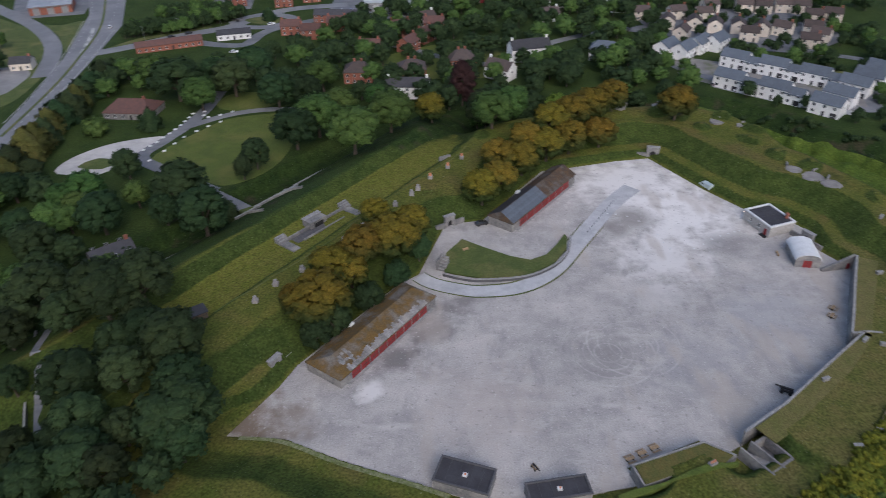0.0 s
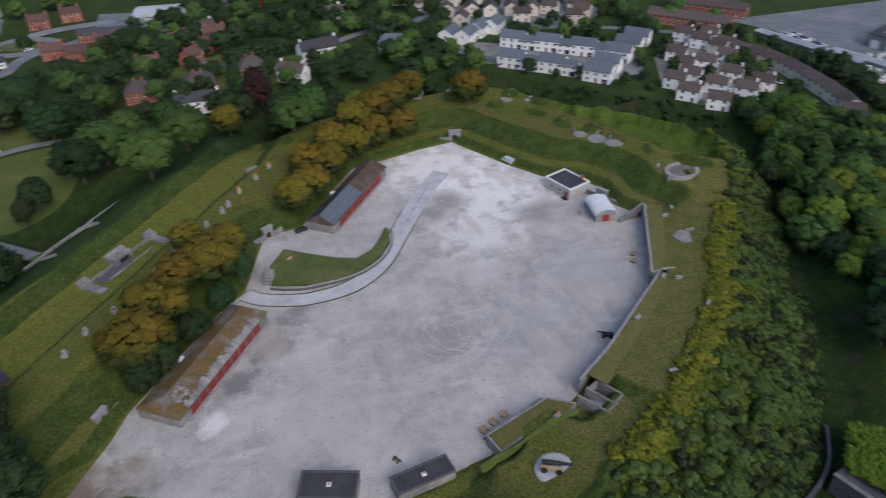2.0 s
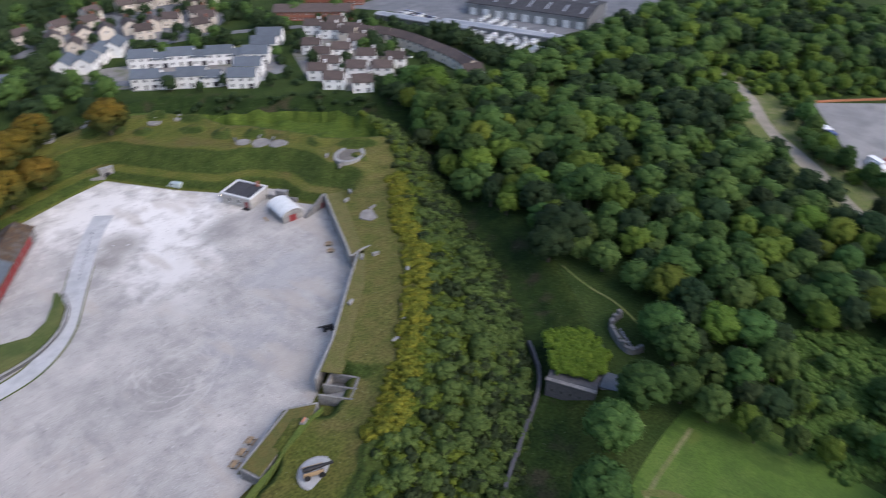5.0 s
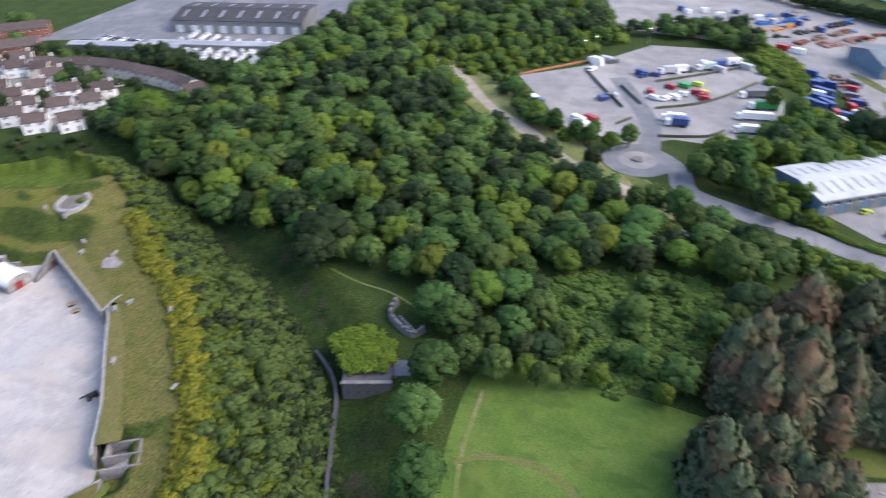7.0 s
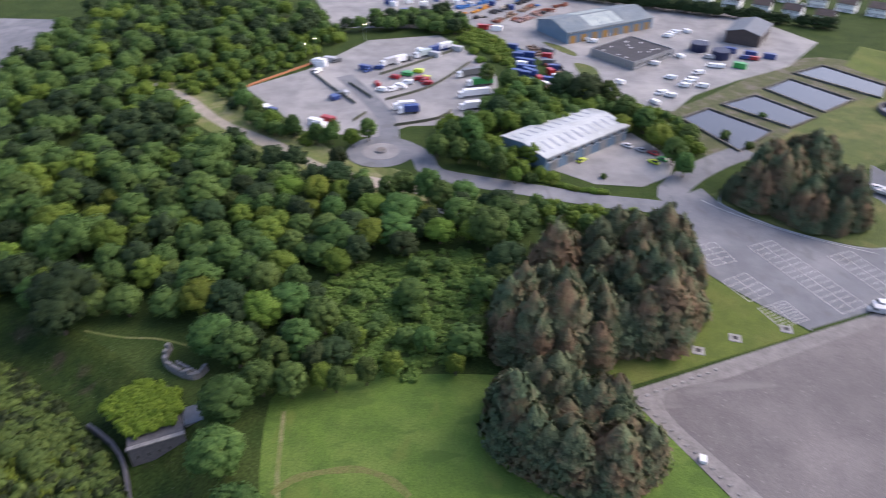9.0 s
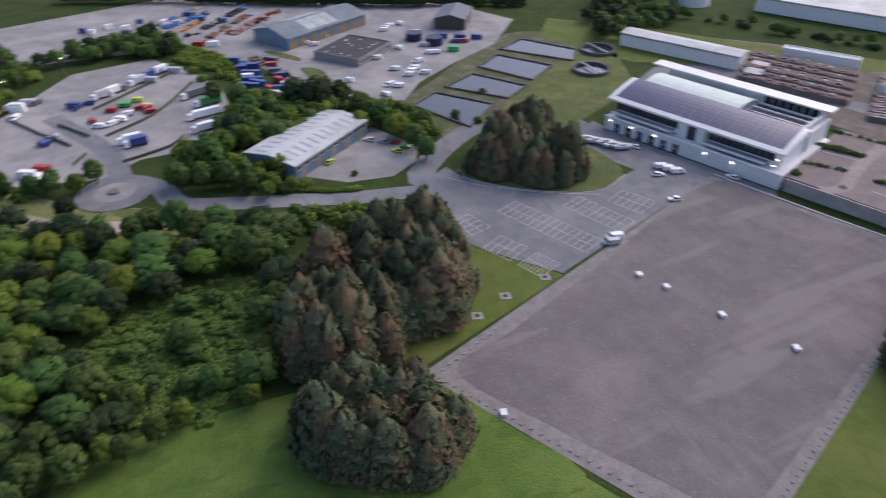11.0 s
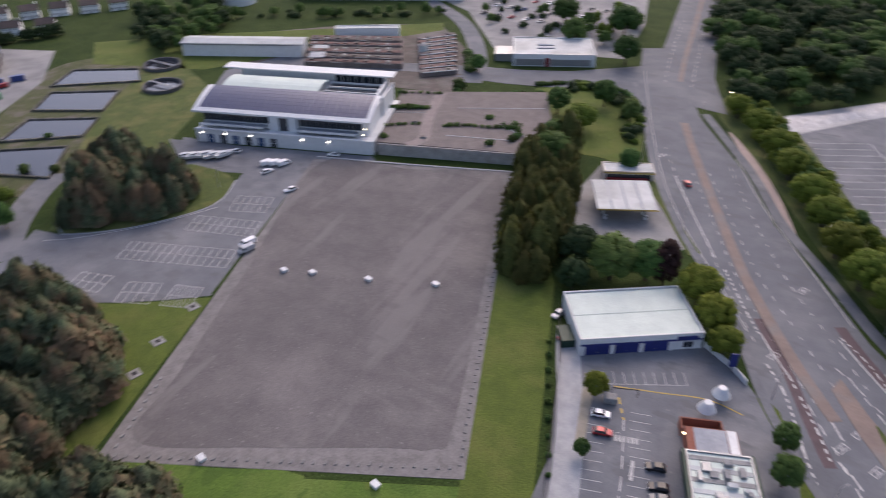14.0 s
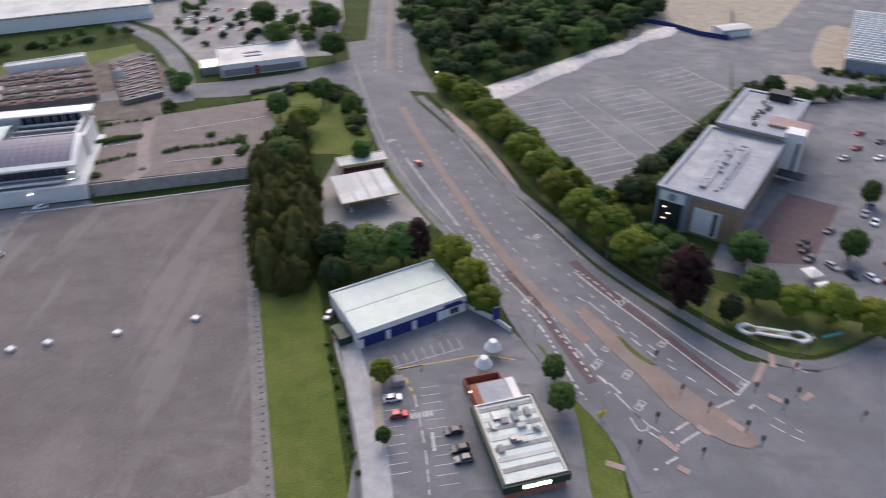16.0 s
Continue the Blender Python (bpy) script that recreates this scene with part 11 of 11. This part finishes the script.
far_wood(WOOD, ["oak", "ash", "elm", "oak", "elm", "lime"], 3.2, 5.6, 400, GLADE)
glade_rng = np.random.default_rng(61)
for k in range(900):
    x, y = glade_rng.uniform(116, 175), glade_rng.uniform(-28, 28)
    if inside(GLADE[1], x, y):
        far_stand("far_glade", x, y, glade_rng.uniform(1.1, 2.0), glade_rng.uniform(0.5, 0.75))
far_wood(GLADE[1], ["oak", "lime", "ash"], 2.0, 3.0, 11, (), 0.3, (0.6, 0.8))
far_wood([(322, 124), (300, 104), (308, 82), (336, 54), (376, 30), (392, 40), (374, 64), (342, 98)], ["lime", "bramble", "bramble", "oak"], 1.8, 3.2, 110, (), 0.62)
far_wood([(380, 30), (396, 36), (410, -20), (388, -40), (376, -24), (384, 0)], ["oak", "elm", "oak"], 3, 4.5, 30)
far_wood([(262, -28), (288, -42), (296, -52), (288, -66), (272, -84), (252, -60), (248, -40)], ["lime", "oak", "ash"], 2.6, 4.4, 46, [[(225, -40), (262, -72), (250, -90), (215, -50)]])
wood([(121, -23), (119, -36), (124, -50), (131, -68), (141, -77), (158, -77), (168, -71), (168, -58), (155, -36), (141, -20)], ["pine"], 0, 3.8, 6.0, "conifers by the lawn", (), 60, (0.74, 0.98), 0.36)
wood([(107, -17), (95, -20), (89, -26), (84, -36), (91, -47), (102, -45), (108, -40), (111, -26)], ["pine"], 0, 3.6, 5.4, "conifers by the lawn", (), 34, (0.66, 0.9), 0.36)
far_wood([(196, -40), (188, -34), (180, -52), (176, -66), (186, -72), (194, -58)], ["lime", "bramble", "oak"], 1.6, 2.8, 26, (), 0.6, (0.6, 0.9))
wood([(201, -110), (196, -106), (182, -117), (172, -132), (173, -142), (184, -144), (200, -134), (214, -150), (222, -146), (214, -128)], ["pine"], 0, 3.4, 5.0, "conifers by the ponds", (), 40, (0.8, 1.05), 0.38)
wood([(88, -221), (81, -233), (72, -231), (61, -199), (54, -169), (52, -150), (62, -147), (71, -168)], ["golden"], 0, 2.8, 3.8, "evergreens beside the field", (), 60, (0.9, 1.2), 0.42)
# town trees in the north
far_wood([(-160, 300), (-60, 300), (20, 268), (60, 280), (112, 290), (108, 340), (120, 380), (120, 470), (0, 470), (-50, 420), (-70, 372), (-100, 346), (-152, 326)], ["elm", "elm", "oak", "elm"], 3.2, 5.6, 230, KEEP_N, 0.6)
far_wood([(190, 320), (240, 310), (300, 350), (260, 470), (120, 470), (130, 420), (215, 440), (226, 390)], ["elm", "oak"], 3.0, 5.0, 50, (), 0.7)
far_wood([(-300, 500), (-220, 520), (-150, 470), (-80, 480), (120, 480), (260, 470), (260, 540), (-300, 560)], ["elm", "oak"], 4.5, 6.5, 60, (), 0.7)
far_wood([(-160, 420), (-130, 414), (-126, 432), (-150, 440), (-178, 424)], ["elm", "oak"], 3.0, 4.2, 24)
far_wood([(-330, 300), (-205, 320), (-230, 370), (-330, 420)], ["elm", "oak"], 3.5, 5.5, 24)
far_wood([(-180, 130), (-110, 120), (-108, 200), (-150, 222), (-172, 200)], ["elm", "oak"], 3.6, 5.4, 30, (), 0.68)
far_wood([(-70, 96), (-52, 84), (-60, 60), (-96, 62), (-84, 86)], ["elm", "oak"], 3.0, 5.0, 14, (), 0.7)
far_wood([(-140, 60), (-98, 60), (-104, 110), (-150, 120)], ["elm", "oak"], 3.6, 5.4, 10, (), 0.9)
# dark growth between the northern bank and the houses
far_wood([(60, 280), (100, 290), (140, 272), (172, 246), (196, 222), (186, 206), (168, 222), (140, 250), (110, 272), (70, 274)], ["shrub", "shrub", "shrub"], 1.0, 2.0, 60, (), 0.8)
far_wood([(196, 222), (226, 190), (212, 184), (188, 204)], ["elm", "oak"], 2.6, 4.4, 20)
far_wood([(250, 268), (258, 232), (250, 196), (262, 194), (272, 236), (264, 270)], ["elm", "shrub"], 2.4, 4.0, 34)
# the wood behind the spoil heap, and the far south
far_wood([(36, -336), (52, -372), (70, -480), (-60, -520), (-90, -420), (-70, -386), (-30, -344), (8, -302), (26, -306)], ["elm", "oak", "elm"], 3.8, 6.0, 210, (), 0.52)
far_wood([(96, -420), (120, -420), (118, -350), (90, -352)], ["oak", "lime"], 2.5, 4, 14)
far_wood([(120, -345), (150, -340), (180, -372), (200, -420), (160, -420)], ["oak", "shrub"], 1.6, 2.8, 24)
far_wood([(290, -235), (330, -250), (380, -300), (330, -320), (300, -290)], ["elm", "oak"], 3, 5, 40)
far_wood([(200, -362), (330, -290), (336, -296), (206, -372)], ["shrub", "oak"], 1.5, 2.6, 30)
for k in range(60):
    c = Vector((470, -60)).lerp(Vector((372, -236)), k / 59)
    far_stand("far_cypress", c.x + tree_rng.uniform(-2, 2), c.y + tree_rng.uniform(-2, 2), tree_rng.uniform(2.6, 3.4), 0.7)
far_wood([(112, 300), (170, 260), (216, 214), (262, 250), (262, 320), (226, 330), (226, 440), (110, 440)], ["elm", "oak", "shrub", "elm"], 1.8, 3.6, 130, [[(118, 308), (150, 278), (172, 270), (210, 312), (176, 322), (136, 342), (112, 352)]], 0.72)
far_wood([(-178, 388), (-154, 395), (-135, 408), (-120, 424), (-122, 434), (-140, 424), (-160, 408), (-180, 400)], ["elm", "elm", "oak"], 2.0, 3.4, 60)
far_wood([(396, -10), (404, -20), (382, -42), (358, -52), (330, -51), (300, -50), (282, -44), (286, -36), (300, -46), (326, -48), (350, -40), (376, -24)], ["bramble", "bramble", "bramble"], 1.6, 2.6, 110, (), 0.5, (0.7, 0.95))
far_wood([(300, 84), (262, 62), (248, 46), (246, 30), (252, 26), (258, 44), (272, 56), (304, 76)], ["shrub", "oak", "bramble"], 1.6, 2.6, 34)
far_wood([(239, -10), (260, -14), (258, -30), (236, -40), (214, -50), (212, -42), (226, -24)], ["lime", "bramble", "oak"], 1.6, 3.0, 50)
far_wood([(284, -62), (286, -84), (268, -96), (252, -104), (232, -110), (226, -104), (248, -94), (270, -78)], ["lime", "bramble", "ash"], 1.8, 3.2, 44)
far_wood([(28, -300), (2, -250), (-14, -212), (-36, -178), (-54, -156), (-60, -162), (-44, -186), (-24, -222), (-8, -256), (16, -306)], ["street", "oak", "street"], 2.2, 3.4, 70, (), 0.6)
far_wood([(-52, -200), (-60, -204), (-86, -246), (-112, -286), (-106, -292), (-80, -256), (-54, -214)], ["elm", "oak"], 2.8, 4.2, 40, (), 0.55)
far_wood([(-112, -286), (-140, -296), (-168, -300), (-170, -306), (-138, -304), (-112, -298)], ["shrub", "oak"], 1.6, 2.6, 24)
far_wood([(-148, -328), (-190, -312), (-212, -348), (-206, -350), (-188, -318), (-150, -334)], ["shrub", "bramble"], 1.4, 2.2, 30)
far_wood([(52, -250), (62, -284), (84, -298), (104, -290), (100, -284), (86, -292), (68, -280), (58, -250)], ["shrub", "bramble", "shrub"], 1.6, 2.6, 34)
far_wood([(-100, -292), (-116, -300), (-128, -292), (-120, -280)], ["shrub", "oak"], 1.8, 2.8, 10)
belt_rng = np.random.default_rng(44)
for p, q in (((512, 20), (481, -44)), ((481, -44), (439, -109)), ((439, -109), (396, -182))):
    for k in range(int(math.dist(p, q) / 1.9)):
        w = (k + belt_rng.uniform(0, 1)) * 1.9 / math.dist(p, q)
        far_stand("far_elm", p[0] + (q[0] - p[0]) * w + belt_rng.uniform(0.5, 3.5), p[1] + (q[1] - p[1]) * w + belt_rng.uniform(-1, 1), belt_rng.uniform(2.8, 3.8), belt_rng.uniform(0.85, 1.05))
far_mesh("far_woodland", "distant dense green woodland and town trees")


def ring_at(d, ang):
    """The place at that angle about the fort that lies d metres outside its parade."""
    a = radians(ang)
    r = np.arange(20, 190, 0.5)
    x, y = 30 + r * math.cos(a), 150 + r * math.sin(a)
    k = int(np.argmin(np.abs(far_from_parade(x, y) - d) + (r < 30) * 99))
    return float(x[k]), float(y[k])


def crest_at(ang):
    return float(np.interp(ang, *CREST))


scrub_rng = np.random.default_rng(21)
for k in range(2000):
    ang = scrub_rng.uniform(-100, 19)
    wide = float(np.interp(ang, [-70, -55, -14], [1.4, 1.4, 1.0]))
    down = scrub_rng.uniform() ** 0.9
    x, y = ring_at(crest_at(ang) + (2.6 if ang < 2 else -0.5) + 19.0 * wide * down, ang)
    if y < 34:
        continue
    if scrub_rng.uniform() < 0.15 + 0.9 * down:
        far_stand(("far_scrub_dark", "far_scrub_deep")[int(scrub_rng.uniform() < 0.4)], x, y, scrub_rng.uniform(1.0, 2.3), scrub_rng.uniform(0.7, 1.2))
    else:
        far_stand("far_scrub", x, y, scrub_rng.uniform(0.8, 1.7), scrub_rng.uniform(0.6, 1.1))
for k in range(26):
    ang = scrub_rng.uniform(-95, -20)
    x, y = ring_at(crest_at(ang) + scrub_rng.uniform(8, 20), ang)
    far_stand("far_oak", x, y, scrub_rng.uniform(2.0, 3.2), scrub_rng.uniform(0.5, 0.7))
far_mesh("scrub_thicket", "thick green scrub on the outer bank", "scrub")
for k in range(420):
    x, y = scrub_rng.uniform(102, 124), scrub_rng.uniform(52, 73)
    if inside([(104.5, 63), (108.8, 53.6), (117.5, 55.5), (122, 66.6), (114, 71.5)], x, y):
        STUFF.setdefault("far", []).append(("far_lush", x, y, scrub_rng.uniform(1.0, 1.7), 0.8, 0.1 + 1.3 * math.cos(math.hypot(x - 113, y - 62) / 7.5)))
far_mesh("caponier_scrub", "bright yellow-green scrub on the caponier", "scrub")
for k in range(520):
    ang = scrub_rng.uniform(-68, 2)
    x, y = ring_at(crest_at(ang) + scrub_rng.uniform(-3.4, 3.4), ang)
    far_stand("far_gorse", x, y, scrub_rng.uniform(0.8, 1.6), scrub_rng.uniform(0.7, 1.1))
far_mesh("gorse_band", "low yellow flowering scrub along the bank top", "scrub")
for k in range(9):
    c = Vector((40, -128)).lerp(Vector((25, -90)), k / 8)
    plant("shrub", c.x + 1.2, c.y, scrub_rng.uniform(0.5, 0.9), 1.0, "clipped shrubs along the fence")
def hedge(pts, r, step, group, lift=0.0, key="shrub", tall=0.7):
    """A row of touching shrubs."""
    for x, y in smooth_line(pts, step):
        ob = plant(key, x + scrub_rng.uniform(-0.3, 0.3), y + scrub_rng.uniform(-0.3, 0.3), r * scrub_rng.uniform(0.75, 1.2), tall, group)
        ob.matrix_basis = pose(0, 0, lift) @ ob.matrix_basis


for pts, r in (([(122, -221), (116, -225), (109, -227), (102, -230)], 1.2), ([(97, -232), (93, -227), (94, -222)], 1.7), ([(150, -226), (144, -230), (137, -233)], 1.6), ([(143, -211), (137, -215), (132, -218)], 0.9), ([(156, -242), (148, -246), (140, -249)], 1.0)):
    hedge(pts, r, 2.4, "terrace hedges", 4.3)
hedge([(213.4, -46), (210.4, -50), (207.4, -55), (205, -60.4), (203.8, -66)], 1.5, 1.8, "hedge along the shed yard", 0.0, "bramble")
for pts, r in (([(129, -265), (122, -270)], 1.5), ([(115, -274), (105, -279)], 1.5), ([(146, -290), (152, -300), (159, -313)], 2.4), ([(110, -288), (98, -296), (84, -301), (70, -294), (62, -280)], 1.8), ([(138, -252), (136, -258), (139, -264)], 2.0)):
    hedge(pts, r, 2.8, "hedges by the works lane")
for x, y in ((138, -202), (110, -236), (100, -215)):
    hedge([(x, y), (x + 0.5, y + 0.5)], 1.4, 3, "terrace hedges", 4.3)
